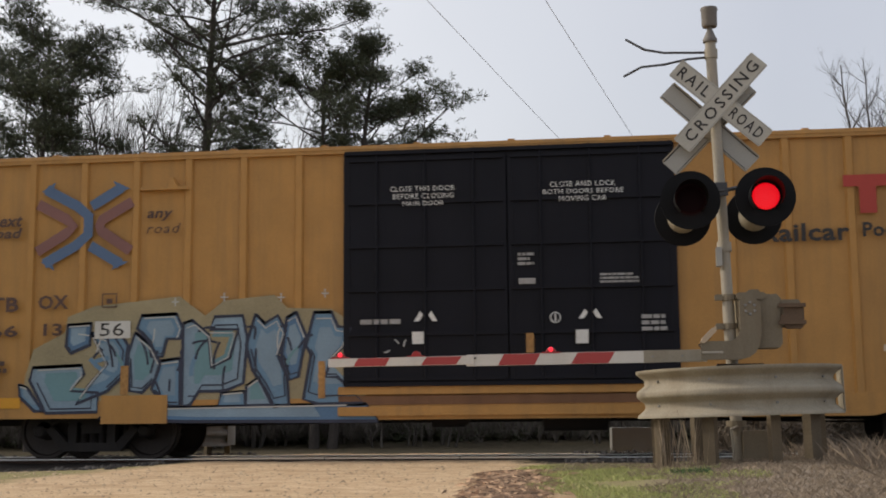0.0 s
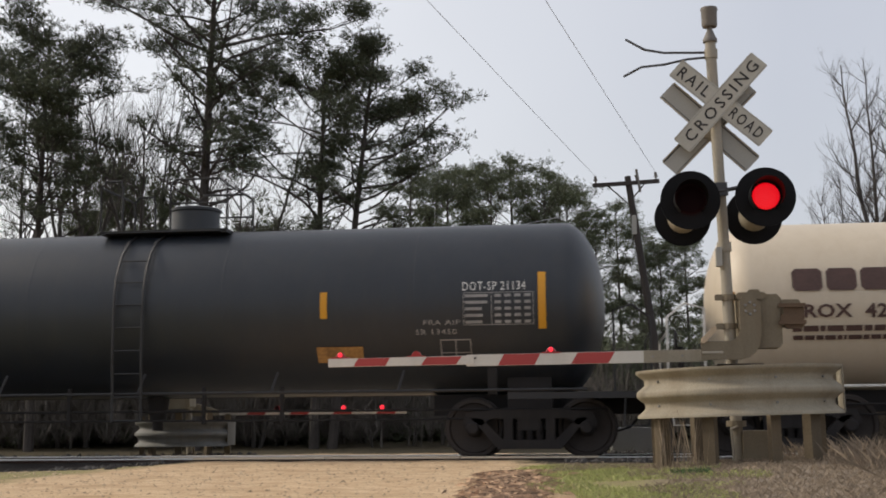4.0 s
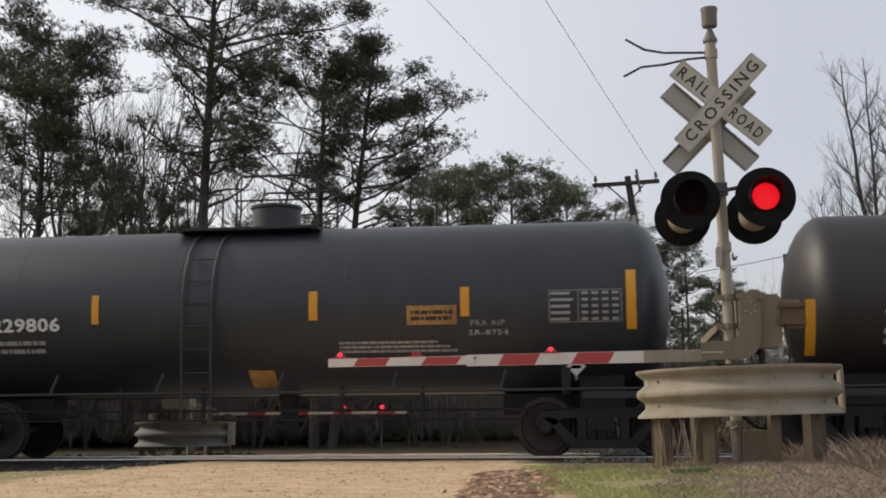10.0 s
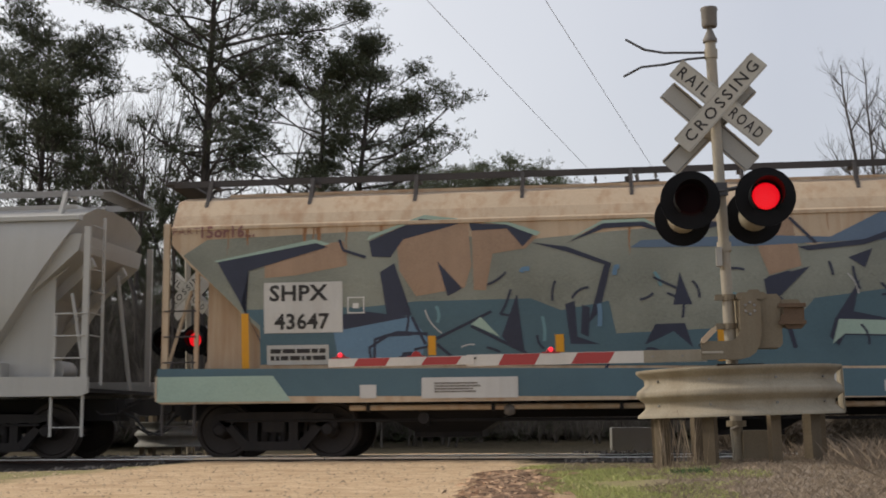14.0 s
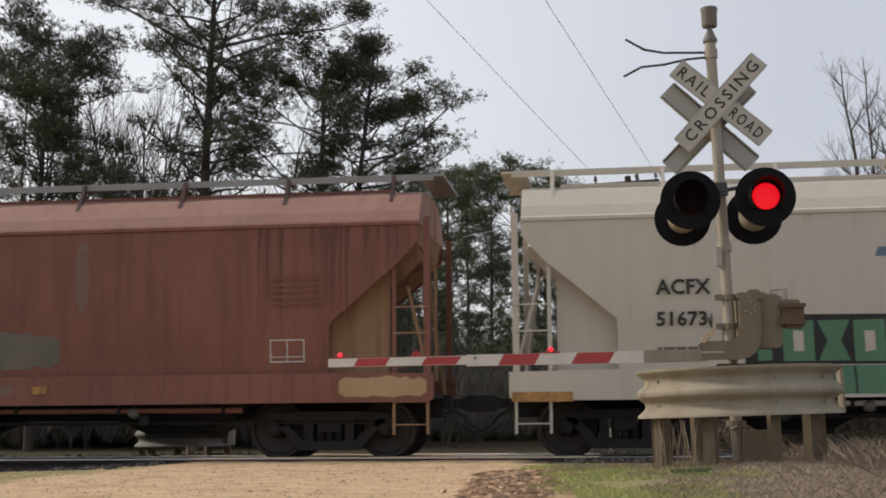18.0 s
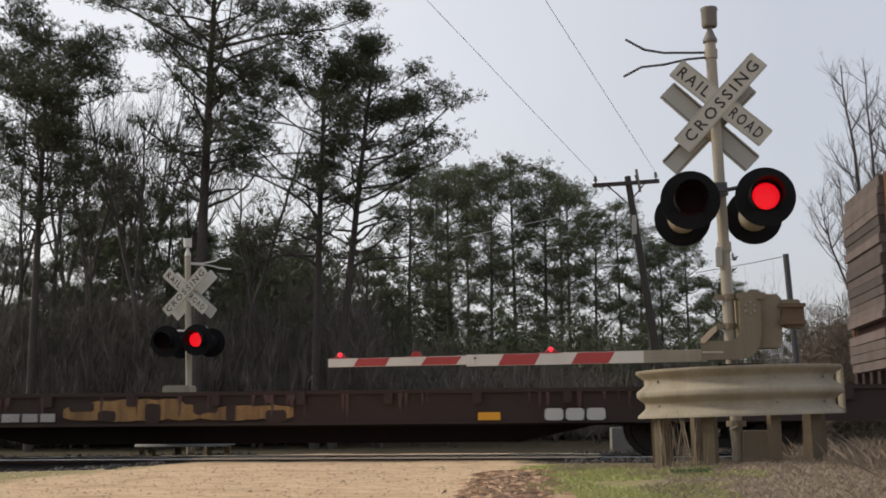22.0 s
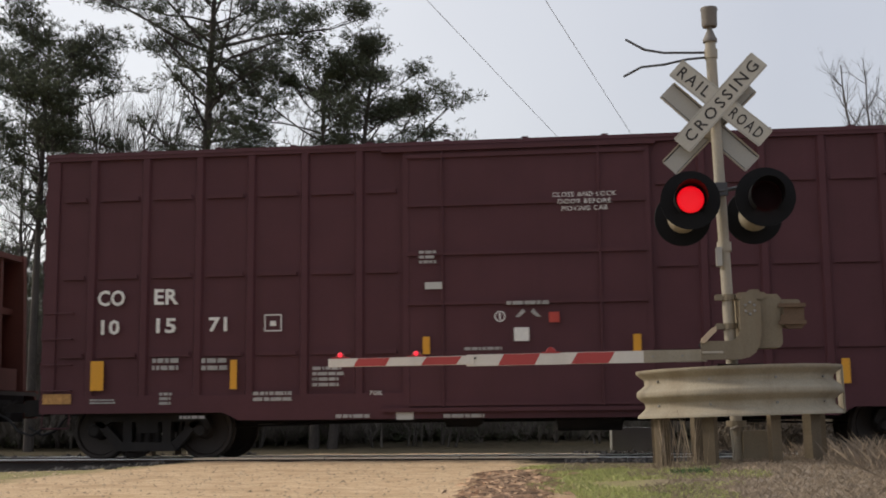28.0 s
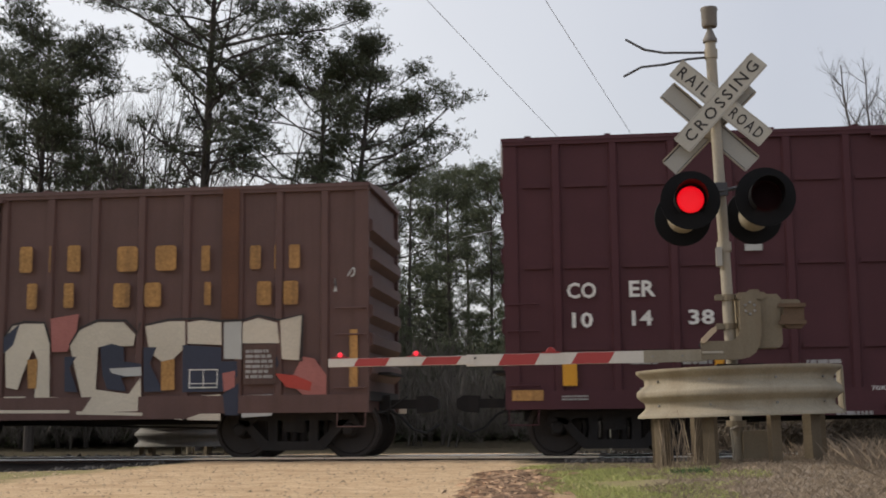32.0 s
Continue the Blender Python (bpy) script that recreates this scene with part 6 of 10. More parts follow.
        for i in range(9):
            z = deck + 0.2 + i * 0.37
            if z < bh - 0.1:
                x = s * (half + 0.04 - (half - inn - w1) * (z - deck) / (bh - deck))
                g.tube([(x, -1.40, z), (x, -0.92, z)], 0.012, 5)
        part("rung_set", g, M[pm], b)
        part("cross_beam", Geo().box(min(s * (inn + 0.05), s * (inn + 0.35)), max(s * (inn + 0.05), s * (inn + 0.35)), -1.45, 1.45, 2.6, 2.72), core, b)
        part("cross_beam", Geo().box(min(s * (inn + 0.05), s * (inn + w1)), max(s * (inn + 0.05), s * (inn + w1)), -1.45, 1.45, bh - 0.12, bh - 0.02), core, b)
        if wood:
            rs = random.Random(int(u * 10) + s)
            k, z1 = 19, deck + 0.24
            while z1 < bh - 0.10:
                z0, z1 = z1 + 0.010, min(bh - 0.02, z1 + 0.010 + rs.choice((0.11, 0.14, 0.14, 0.17)))
                d = rs.uniform(0.0, 0.045)
                if rs.random() < 0.03:
                    continue
                part("plank", Geo().box(min(s * inn, s * (inn - 0.10 - d)), max(s * inn, s * (inn - 0.10 - d)), -1.38 + rs.uniform(-0.03, 0.02), 1.38 + rs.uniform(-0.05, 0.05), z0, z1), M[wood], b, at=pose(0, 0, 0, rs.uniform(-0.25, 0.25), 0, 0))
            for y in (-1.2, -0.6, 0.0, 0.6, 1.2):
                part("plank_foot", Geo().box(min(s * inn, s * (inn - 0.08)), max(s * inn, s * (inn - 0.08)), y - 0.09, y + 0.09, deck, deck + 0.23), M["flat_rust"], b)
    half = full
    part("brake_pipe", Geo().tube([(-half + 2, -1.1, 0.55), (half - 2, -1.1, 0.5)], 0.02, 6), M["under"], car)
    return car


CAR = {}


def build_train():
    grid = [-6.77, -5.80, -4.90, -3.98, -3.05, -2.1]
    C = CAR
    C["tbox"] = boxcar("boxcar", "yellow boxcar with black double doors and blue graffiti", -1.36, 9.45, 6.95, 4.95, "box_yellow",
                       [-8.76, -7.91, -7.02, -6.13, -5.25, -4.33, -3.42, 3.35, 4.2, 5.14, 6.13, 7.02, 7.91, 8.76], [], (-2.66, 2.50), door_mat="box_black", two_doors=True, step_z=0.66, low_z=0.60, door_low=1.13)
    C["tilx"] = tank_car("tank_car", "off-white tank car with white walkway bars", -19.15, 6.55, 5.35, 1.36, 2.34, "tank_white", "light", ladder_x=-0.95, plat=(-1.60, 1.45), bars="bar_white")
    C["prox"] = tank_car("tank_car", "cream tank car with white walkway bars", -34.12, 6.85, 5.70, 1.36, 2.33, "tank_cream", "light", ladder_x=-1.05, plat=(-1.65, 1.25), bars="bar_white")
    C["dark"] = tank_car("tank_car", "slate-black tank car with yellow reflector strips", -50.40, 7.82, 6.6, 1.41, 2.41, "tank_slate", ladder_x=0.2, plat=(-0.6, 1.6), dome=0.8)
    C["coil"] = coil_car(-66.80)
    C["gon"] = hooded_gondola(-81.72)
    C["g5"] = tank_car("tank_car", "brown-black tank car with white lettering", -97.05, 7.45, 6.35, 1.41, 2.40, "tank_brownblack", ladder_x=-0.75, plat=(-1.45, 0.25), dome=-0.15)
    C["g2"] = tank_car("tank_car", "slate-black tank car with a valve dome", -112.88, 6.57, 5.45, 1.41, 2.42, "tank_slate", ladder_x=-0.95, plat=(-1.55, 0.85), dome=-0.05)
    C["h1"] = hopper("covered_hopper", "faded red covered hopper with grey paint patches", -129.52, 8.58, 6.83, "hop_red", inner="hop_umber", board="steel_dull", crown="hop_dusty", bracket="coil_sill", rung="hop_umber")
    C["h2"] = hopper("covered_hopper", "tan covered hopper covered with blue-grey graffiti", -148.92, 9.30, 7.5, "hop_tan", inner="hop_tan", board="coil_grey")
    C["h3"] = hopper("covered_hopper", "light grey round-sided covered hopper", -169.03, 9.68, 7.9, "hop_grey", kind="round", top=4.10, sill=(1.02, 1.34), inner="hop_grey", board="hop_grey")
    C["h4"] = hopper("covered_hopper", "cream covered hopper with blue swooshes and green graffiti", -188.23, 8.55, 6.8, "hop_cream", inner="hop_cream")
    C["h5"] = hopper("covered_hopper", "rusty red covered hopper with dark stains", -206.55, 8.60, 6.85, "hop_red", inner="hop_umber", board="steel_dull", crown="hop_dusty", bracket="coil_sill", rung="hop_umber")
    C["h6"] = hopper("covered_hopper", "white covered hopper with black lettering", -224.92, 8.55, 6.8, "hop_white", inner="hop_white", board="hop_white")
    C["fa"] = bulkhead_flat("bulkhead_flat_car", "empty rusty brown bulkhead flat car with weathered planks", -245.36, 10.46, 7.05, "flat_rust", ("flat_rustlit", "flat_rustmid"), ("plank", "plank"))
    C["fb"] = bulkhead_flat("bulkhead_flat_car", "empty yellow bulkhead flat car with weathered planks", -267.98, 10.33, 7.15, "flat_yellow", ("flat_yellow", "flat_yellow"), ("plank", "plank_lit"), deck=1.08, low=0.57, bh=4.38, cores=("flat_umber", "flat_umber"), caps=True)
    C["fc"] = bulkhead_flat("bulkhead_flat_car", "empty rust-streaked amber bulkhead flat car", -289.50, 9.60, 6.9, "flat_rustmid", ("flat_rust", "flat_amber"), ("plank", "plank"), deck=1.07, low=0.56, bh=4.42, flange="flat_wine", w0=0.70, w1=0.24)
    ribs = [-7.07, -6.18, -5.28, -4.42, -3.54, -2.65]
    both_sides = ribs + [2.71, 3.62, 4.52, 5.41, 6.33, 7.16]
    C["c1"] = boxcar("boxcar", "maroon boxcar with white lettering and ribbed sides", -308.92, 7.88, 6.23, 4.98, "box_maroon", both_sides, [1.66, 2.93, 4.21], (-1.93, 1.90), end_white=True)
    C["fr"] = bulkhead_flat("bulkhead_flat_car", "empty red-brown flat car with low solid bulkheads", -327.92, 9.68, 7.35, "flat_red", ("flat_red", "flat_red"), (None, None), deck=1.19, low=0.70, bh=3.72, w0=0.58, w1=0.50, inset=0.28, cores=("flat_red", "flat_red"))
    C["c2"] = boxcar("boxcar", "maroon boxcar with white lettering and square ribs", -347.14, 7.90, 6.25, 4.98, "box_maroon", both_sides, [1.66, 2.93, 4.21], (-1.93, 1.90), end_white=True)
    C["wc"] = boxcar("boxcar", "faded brown boxcar with yellow lettering and pale graffiti", -365.10, 7.92, 6.62, 4.36, "box_brown", [-7.2, -6.47, -5.7, -4.94, -4.18, -3.39, -2.63, 1.83, 2.63, 3.39, 4.18, 4.94, 5.82, 6.47, 7.21], [], (-1.8, 1.7), low_z=0.64, step_z=0.72)


# ---- trees and undergrowth ----
def limb(g, p, d, length, r, rs, depth, tips, droop=0.0, wob=0.25, seg=5, split=(2, 3), shrink=0.68, twigs=None):
    """One branch and its side branches; tips collects (place, way) of the last twigs."""
    pts, q, v = [p], p.copy(), d.normalized()
    n = 4 if depth else 3
    for i in range(n):
        v = (v + Vector((rs.uniform(-wob, wob), rs.uniform(-wob, wob), rs.uniform(-wob, wob) - droop))).normalized()
        q = q + v * (length / n)
        pts.append(q.copy())
    g.tube(pts, r, seg, r * 0.45, cap=False)
    if depth == 0:
        tips.append((pts[-1], v))
        tips.append((pts[-2], v))
        return
    g = twigs or g
    for k in range(rs.randint(*split)):
        i = rs.randint(1, n)
        a = rs.uniform(0, 2 * math.pi)
        o = v.orthogonal().normalized()
        side = Matrix.Rotation(a, 3, v) @ o
        limb(g, pts[i], (v + side * rs.uniform(0.5, 1.0)), length * shrink * rs.uniform(0.7, 1.1), r * 0.45, rs, depth - 1, tips, droop, wob, max(3, seg - 1), split, shrink)
    limb(g, pts[-1], v, length * shrink, r * 0.45, rs, depth - 1, tips, droop, wob, max(3, seg - 1), split, shrink)


def tuft(g, p, v, size, rs, n=11, thin=(0.035, 0.06)):
    """A bunch of needle sprays round a twig's end."""
    for k in range(n):
        d = (v * 0.5 + Vector((rs.gauss(0, 1), rs.gauss(0, 1), rs.gauss(0.15, 0.8)))).normalized()
        o = d.orthogonal().normalized()
        o = Matrix.Rotation(rs.uniform(0, 6.28), 3, d) @ o
        w = size * rs.uniform(*thin)
        ln = size * rs.uniform(0.6, 1.15)
        b = p + d * size * 0.05
        g.add([b - o * w * 0.3, b + d * ln * 0.55 - o * w, b + d * ln, b + d * ln * 0.55 + o * w], [(0, 1, 2, 3)])


def puff(g, p, v, size, rs, bunches, n):
    """A dense clump of needle bunches at the end of a twig, wider than high, with a flat underside."""
    for k in range(bunches):
        q = p + Vector((rs.gauss(0, 0.30), rs.gauss(0, 0.30), abs(rs.gauss(0, 0.26)) - 0.06)) * size
        tuft(g, q, v, size * rs.uniform(0.14, 0.25), rs, n, (0.05, 0.09))


def pine_meshes(seed, height, r, crown0, profile, boughs, size, needles, lean=(0, 0), bunches=5, n=9, stems=((0, 0, 1.0),), seg=9, thin=0.45):
    """A pine: trunks, boughs that rise and spread with side twigs, and needle clumps on their outer parts.
    profile: the crown's reach in metres at even steps from its foot to its top; thin: below this share of the crown the boughs are mostly bare."""
    rs = random.Random(seed)
    wood, leaf, tips = Geo(), Geo(), []
    for x0, dx, share in stems:
        h, rr = height * share, r * (1.0 if len(stems) == 1 else 0.8)
        pts = [Vector((x0 + (dx + lean[0]) * t + 0.10 * math.sin(3 * t + seed), lean[1] * t + 0.1 * math.sin(4 * t + seed * 2), -0.3 + (h + 0.3) * t)) for t in [i / 11 for i in range(12)]]
        wood.tube(pts, rr, seg, rr * 0.22, cap=False)
        for i in range(boughs):
            s = (i + rs.uniform(0, 0.9)) / boughs
            t = crown0 + (0.985 - crown0) * s
            k = t * 11
            a = pts[min(11, int(k))].lerp(pts[min(11, int(k) + 1)], k - int(k))
            f = s * (len(profile) - 1)
            reach = profile[int(f)] + (profile[min(len(profile) - 1, int(f) + 1)] - profile[int(f)]) * (f - int(f))
            ang = i * 2.4 + rs.uniform(-0.7, 0.7)
            if len(stems) > 1 and math.cos(ang) * (1 if dx > 0 else -1) < -0.3:
                reach *= 0.6
            ln = reach * rs.uniform(0.42, 1.1)
            full = 1.0 if s > thin else 0.16 + 0.5 * (s / max(thin, 0.01)) ** 1.6
            rise = rs.uniform(-0.08, 0.62) + 0.8 * max(0.0, s - 0.55)
            v = Vector((math.cos(ang), math.sin(ang), rise)).normalized()
            q, bp = a.copy(), [a.copy()]
            for j in range(5):
                v = (v + Vector((rs.uniform(-0.30, 0.30), rs.uniform(-0.30, 0.30), rs.uniform(-0.26, 0.34)))).normalized()
                q = q + v * (ln / 5)
                bp.append(q.copy())
            wood.tube(bp, max(0.026, rr * 0.30 * (1.1 - 0.7 * s) * (0.5 + ln / 8)), 5, 0.014, cap=False)
            if rs.random() < full:
                tips.append((bp[-1], v, 1.0))
            for j in range(max(4, int(ln * 2.0))):
                u = rs.uniform(0.30, 1.0)
                c = bp[min(4, int(u * 5))].lerp(bp[min(5, int(u * 5) + 1)], u * 5 - int(u * 5))
                side = v.cross(Vector((0, 0, 1))).normalized() * rs.choice((-1, 1))
                w = (v * 0.8 + side * rs.uniform(0.3, 1.0) + Vector((0, 0, rs.uniform(0.0, 0.6)))).normalized()
                tl = rs.uniform(0.35, 1.0) * (0.45 + ln * 0.14)
                e = c + w * tl
                mid = c.lerp(e, 0.5) + Vector((0, 0, rs.uniform(-0.06, 0.04)))
                wood.tube([c, mid, e], 0.018, 3, 0.008, cap=False)
                if rs.random() < full * (0.45 + 0.6 * u):
                    tips.append((e, w, 0.95))
                if rs.random() < 0.5:
                    e2 = mid + (w + side * rs.uniform(-0.9, 0.9) + Vector((0, 0, rs.uniform(0, 0.5)))).normalized() * tl * 0.5
                    wood.tube([mid, e2], 0.011, 3, 0.006, cap=False)
                    if rs.random() < full * 0.7:
                        tips.append((e2, w, 0.8))
        tips.append((pts[-1], Vector((0, 0, 1)), 1.0))
    for p, v, k in tips:
        puff(leaf, p, v, size * k * rs.uniform(0.8, 1.25), rs, bunches, n)
    return mesh_of("trunk", wood, M["bark_pine"], True), mesh_of("crown", leaf, M[needles])


def bare_meshes(seed, height, r, depth=4, mat="bark_grey", up=1.0, stems=1, wob=0.16, trunk=0.42, split=(2, 3), shrink=0.66):
    rs = random.Random(seed)
    g, twigs, tips = Geo(), Geo(), []
    for s in range(stems):
        d = Vector((rs.uniform(-0.25, 0.25), rs.uniform(-0.2, 0.2), 1.0)) if stems > 1 else Vector((0.05, 0, 1))
        limb(g, Vector((rs.uniform(-0.2, 0.2) * (stems > 1), 0, -0.3)), d, height * trunk, r, rs, depth, tips, -0.10 * up, wob, 6, split, shrink, twigs)
    return mesh_of("trunk", g, M[mat], True), mesh_of("crown", twigs, M[mat], True)


def leader_meshes(seed, leaders, r, branch, first=0.45, count=16, mat="bark_grey"):
    """A leafless tree with given upright leaders (x, z places from its foot) that carry short rising branches with fine twigs."""
    rs = random.Random(seed)
    g, twigs, tips = Geo(), Geo(), []
    for j, way in enumerate(leaders):
        pts = [Vector((x, 0.25 * j * z / 10 + 0.1 * math.sin(z + j), z)) for x, z in way]
        fine = []
        for a, b in zip(pts, pts[1:]):
            fine += [a.lerp(b, k / 4) + Vector((rs.uniform(-0.05, 0.05), rs.uniform(-0.05, 0.05), 0)) for k in range(4)]
        fine.append(pts[-1])
        rr = r * (1.0 if j == 0 else 0.72)
        g.tube(fine, rr, 8, rr * 0.12, cap=False)
        n = len(fine)
        for k in range(count):
            t = first + (0.99 - first) * (k + rs.random()) / count
            i = min(n - 2, int(t * (n - 1)))
            a = rs.uniform(0, 6.28)
            d = Vector((math.cos(a), math.sin(a), rs.uniform(0.7, 1.5)))
            limb(twigs, fine[i], d, branch * rs.uniform(0.6, 1.2) * (1.25 - 0.75 * t), rr * 0.30 * (1.15 - t) + 0.012, rs, 3, tips, -0.10, 0.15, 4, (2, 3), 0.62)
    return mesh_of("trunk", g, M[mat], True), mesh_of("crown", twigs, M[mat], True)


def plant_tree(name, label, meshes, at, group):
    t = thing(name, label, "tree", group=group, at=at)
    part("trunk", meshes[0], None, t)
    if len(meshes) > 1:
        part("crown", meshes[1], None, t)
    return t


def place(px, depth):
    """A spot on the ground that lies depth metres out along the camera's floor plan; px: across, -1 at one edge to 1 at the other."""
    half = math.tan(radians(38.84 / 2))
    f, r = Vector((-0.1257, 0.9921, 0)), Vector((0.9921, 0.1257, 0))
    p = Vector((0, -20.874, 0)) + f * depth + r * (px * half * depth)
    return p.x, p.y


def spot(px, depth, scale=1.0, turn=0.0, sink=0.1):
    x, y = place(px, depth)
    return pose(x, y, ground_height(x, y) - sink, 0, 0, turn) @ Matrix.Diagonal((scale, scale, scale, 1))


def build_woods():
    rs = random.Random(11)
    # the three tall pines behind the far mast
    plant_tree("pine_tree", "tall pine with a dark trunk and open irregular crown", pine_meshes(21, 19.8, 0.27, 0.46, (3.0, 3.0, 3.2, 4.2, 6.0, 6.4, 5.6, 2.6), 68, 1.0, "needle", (0.75, 0), 23, 10, thin=0.46), spot(-0.565, 46), "tall pines by the crossing")
    plant_tree("pine_tree", "tall twin-stemmed pine with a broad clumped crown", pine_meshes(8, 15.0, 0.26, 0.46, (3.2, 4.0, 4.5, 4.6, 4.4, 3.8, 3.0, 1.6), 42, 0.96, "needle", (0.7, 0), 23, 10, stems=((-0.30, -0.15, 0.96), (0.35, 1.10, 1.0)), thin=0.43), spot(-0.280, 47), "tall pines by the crossing")
    plant_tree("pine_tree", "slender pine with a high rounded crown", pine_meshes(33, 15.7, 0.20, 0.50, (2.2, 2.6, 3.2, 3.7, 3.9, 3.7, 2.9, 1.4), 66, 0.96, "needle", (0.45, 0), 23, 10, thin=0.28), spot(-0.935, 47), "tall pines by the crossing")
    # bare hardwoods among them
    bare = [bare_meshes(s, h, r, d, "bark_grey", 1.0, st) if st > 1 else bare_meshes(s, h, r, 4, "bark_grey", 1.0, 1, 0.10, 0.56, (4, 5), 0.52) for s, h, r, d, st in ((2, 13, 0.13, 5, 2), (5, 11, 0.11, 5, 2), (9, 15, 0.14, 6, 1), (14, 9, 0.09, 4, 3), (17, 15, 0.12, 6, 1))]
    for px, d, k, sc in ((-0.62, 60, 2, 1.1), (-0.88, 62, 2, 1.25), (-0.42, 50, 1, 0.95), (-1.0, 57, 0, 1.1), (-0.70, 70, 2, 1.45), (-0.75, 66, 2, 1.2)):
        plant_tree("bare_tree", "leafless grey hardwood with fine branches", bare[k], spot(px, d, sc, rs.uniform(0, 360)), "bare trees at the wood's edge")
    for px, d, sd, ways in ((-0.675, 50, 51, ([(0.0, -0.3), (-0.5, 6.0), (-1.5, 9.5), (-2.5, 12.5), (-3.0, 15.0)], [(-0.6, 6.4), (-0.3, 10.0), (-0.5, 13.5)])),
                            (-0.80, 52, 52, ([(0.0, -0.3), (-0.2, 7.0), (-0.7, 10.5), (-0.9, 15.5)], [(-0.2, 6.5), (0.6, 10.0), (0.9, 14.0)])),
                            (-0.44, 52, 53, ([(0.0, -0.3), (0.1, 5.5), (1.0, 8.5), (1.9, 11.5), (2.4, 14.0)], [(0.1, 5.8), (-0.5, 9.0), (-0.4, 12.5)])),
                            (-0.97, 56, 54, ([(0.0, -0.3), (0.2, 7.0), (0.1, 12.0), (0.3, 18.5)], [(0.2, 7.5), (1.2, 11.5), (1.8, 16.5)])),
                            (-0.88, 60, 55, ([(0.0, -0.3), (-0.1, 9.0), (0.5, 14.0), (0.6, 20.5)], [(-0.1, 9.0), (-1.0, 13.0), (-1.2, 18.0)]))):
        plant_tree("bare_tree", "leafless hardwood with bent rising limbs", leader_meshes(sd, ways, 0.13, 2.0, 0.40, 16), spot(px, d, 1.0, rs.uniform(-15, 15)), "bare trees at the wood's edge")
    plant_tree("bare_tree", "tall leafless hardwood with two upright leaders", leader_meshes(41, ([(0.0, -0.3), (-0.1, 4.6), (-0.45, 7.0), (-1.05, 10.8), (-1.30, 14.3)], [(-0.1, 4.8), (-0.1, 7.2), (-0.25, 10.6), (-0.35, 14.6)], [(-0.1, 7.0), (0.5, 9.8), (0.7, 13.8)]), 0.17, 1.45, 0.42, 24), spot(1.010, 46, 1.0, 8), "bare trees at the wood's edge")
    plant_tree("bare_tree", "slender leafless hardwood with spreading upright stems", leader_meshes(43, ([(0.0, -0.3), (-0.1, 6.0), (-0.55, 9.0), (-0.75, 12.8)], [(-0.1, 6.2), (-1.2, 9.0), (-1.75, 11.8)], [(-0.05, 6.4), (0.55, 9.0), (0.85, 12.4)]), 0.11, 1.7, 0.45, 20), spot(0.945, 60, 1.0, 5), "bare trees at the wood's edge")
    plant_tree("bare_tree", "leafless hardwood at the edge of the wood", leader_meshes(47, ([(0.0, -0.3), (0.1, 6.0), (0.3, 12.5)], [(0.1, 5.0), (0.9, 8.5), (1.2, 11.5)]), 0.14, 2.2, 0.4, 15), spot(1.05, 58, 1.0, 5), "bare trees at the wood's edge")
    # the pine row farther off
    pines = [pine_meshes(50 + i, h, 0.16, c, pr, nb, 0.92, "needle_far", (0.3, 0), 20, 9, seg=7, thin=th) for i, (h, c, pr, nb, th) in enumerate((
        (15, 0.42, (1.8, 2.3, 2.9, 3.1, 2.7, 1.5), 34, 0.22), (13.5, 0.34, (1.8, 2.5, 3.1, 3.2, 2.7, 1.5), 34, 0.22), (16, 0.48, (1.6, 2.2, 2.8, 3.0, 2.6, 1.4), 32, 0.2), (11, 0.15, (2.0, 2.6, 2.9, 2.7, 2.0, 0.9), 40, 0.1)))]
    row = ((-0.085, 62, 0, 0.93), (0.02, 68, 1, 1.0), (0.105, 66, 2, 0.88), (0.165, 70, 0, 0.96), (0.225, 68, 1, 0.96), (0.29, 72, 2, 0.90), (0.345, 70, 0, 0.84), (0.44, 72, 0, 0.80),
           (0.50, 70, 1, 0.76), (0.56, 78, 0, 0.76), (0.62, 84, 3, 0.85), (0.06, 84, 2, 1.05), (-0.02, 78, 2, 1.0), (0.26, 88, 0, 1.1), (0.40, 90, 2, 0.95),
           (-0.17, 70, 3, 0.95), (-0.33, 72, 3, 1.0), (-0.45, 66, 3, 0.9), (-0.68, 64, 3, 0.95), (-0.82, 70, 3, 1.0), (-0.56, 76, 3, 1.05), (-0.40, 92, 1, 0.95), (-0.74, 84, 1, 0.9),
           (-0.73, 56, 3, 1.08), (-0.63, 60, 3, 1.10), (-0.81, 58, 3, 0.98), (-0.44, 58, 3, 0.85), (-0.33, 60, 3, 0.75), (-0.53, 62, 3, 0.95), (-0.90, 58, 3, 0.78), (-1.0, 60, 3, 0.85), (-0.58, 56, 3, 0.75), (-0.83, 54, 3, 0.6), (-0.95, 52, 3, 0.55), (-0.46, 60, 3, 0.75), (-0.38, 56, 3, 0.65), (-0.50, 58, 3, 0.60), (-0.12, 58, 3, 0.62), (0.06, 60, 3, 0.52), (0.21, 62, 3, 0.5), (0.33, 60, 3, 0.48), (0.46, 62, 3, 0.5), (0.60, 66, 3, 0.5), (0.72, 110, 1, 0.7), (0.80, 120, 3, 0.8), (0.66, 105, 2, 0.7),
           (0.88, 115, 3, 0.75), (0.98, 100, 1, 0.62))
    for px, d, k, sc in row:
        plant_tree("pine_tree", "mid-height pine of the wood behind the track", pines[k], spot(px, d, sc * rs.uniform(0.94, 1.06), rs.uniform(0, 360)), "pines of the wood")
    # saplings and brush at the wood's edge, grey and leafless
    sap = [bare_meshes(70 + i, 6.5, 0.06, 4, "brush", 0.8, 2) for i in range(3)]
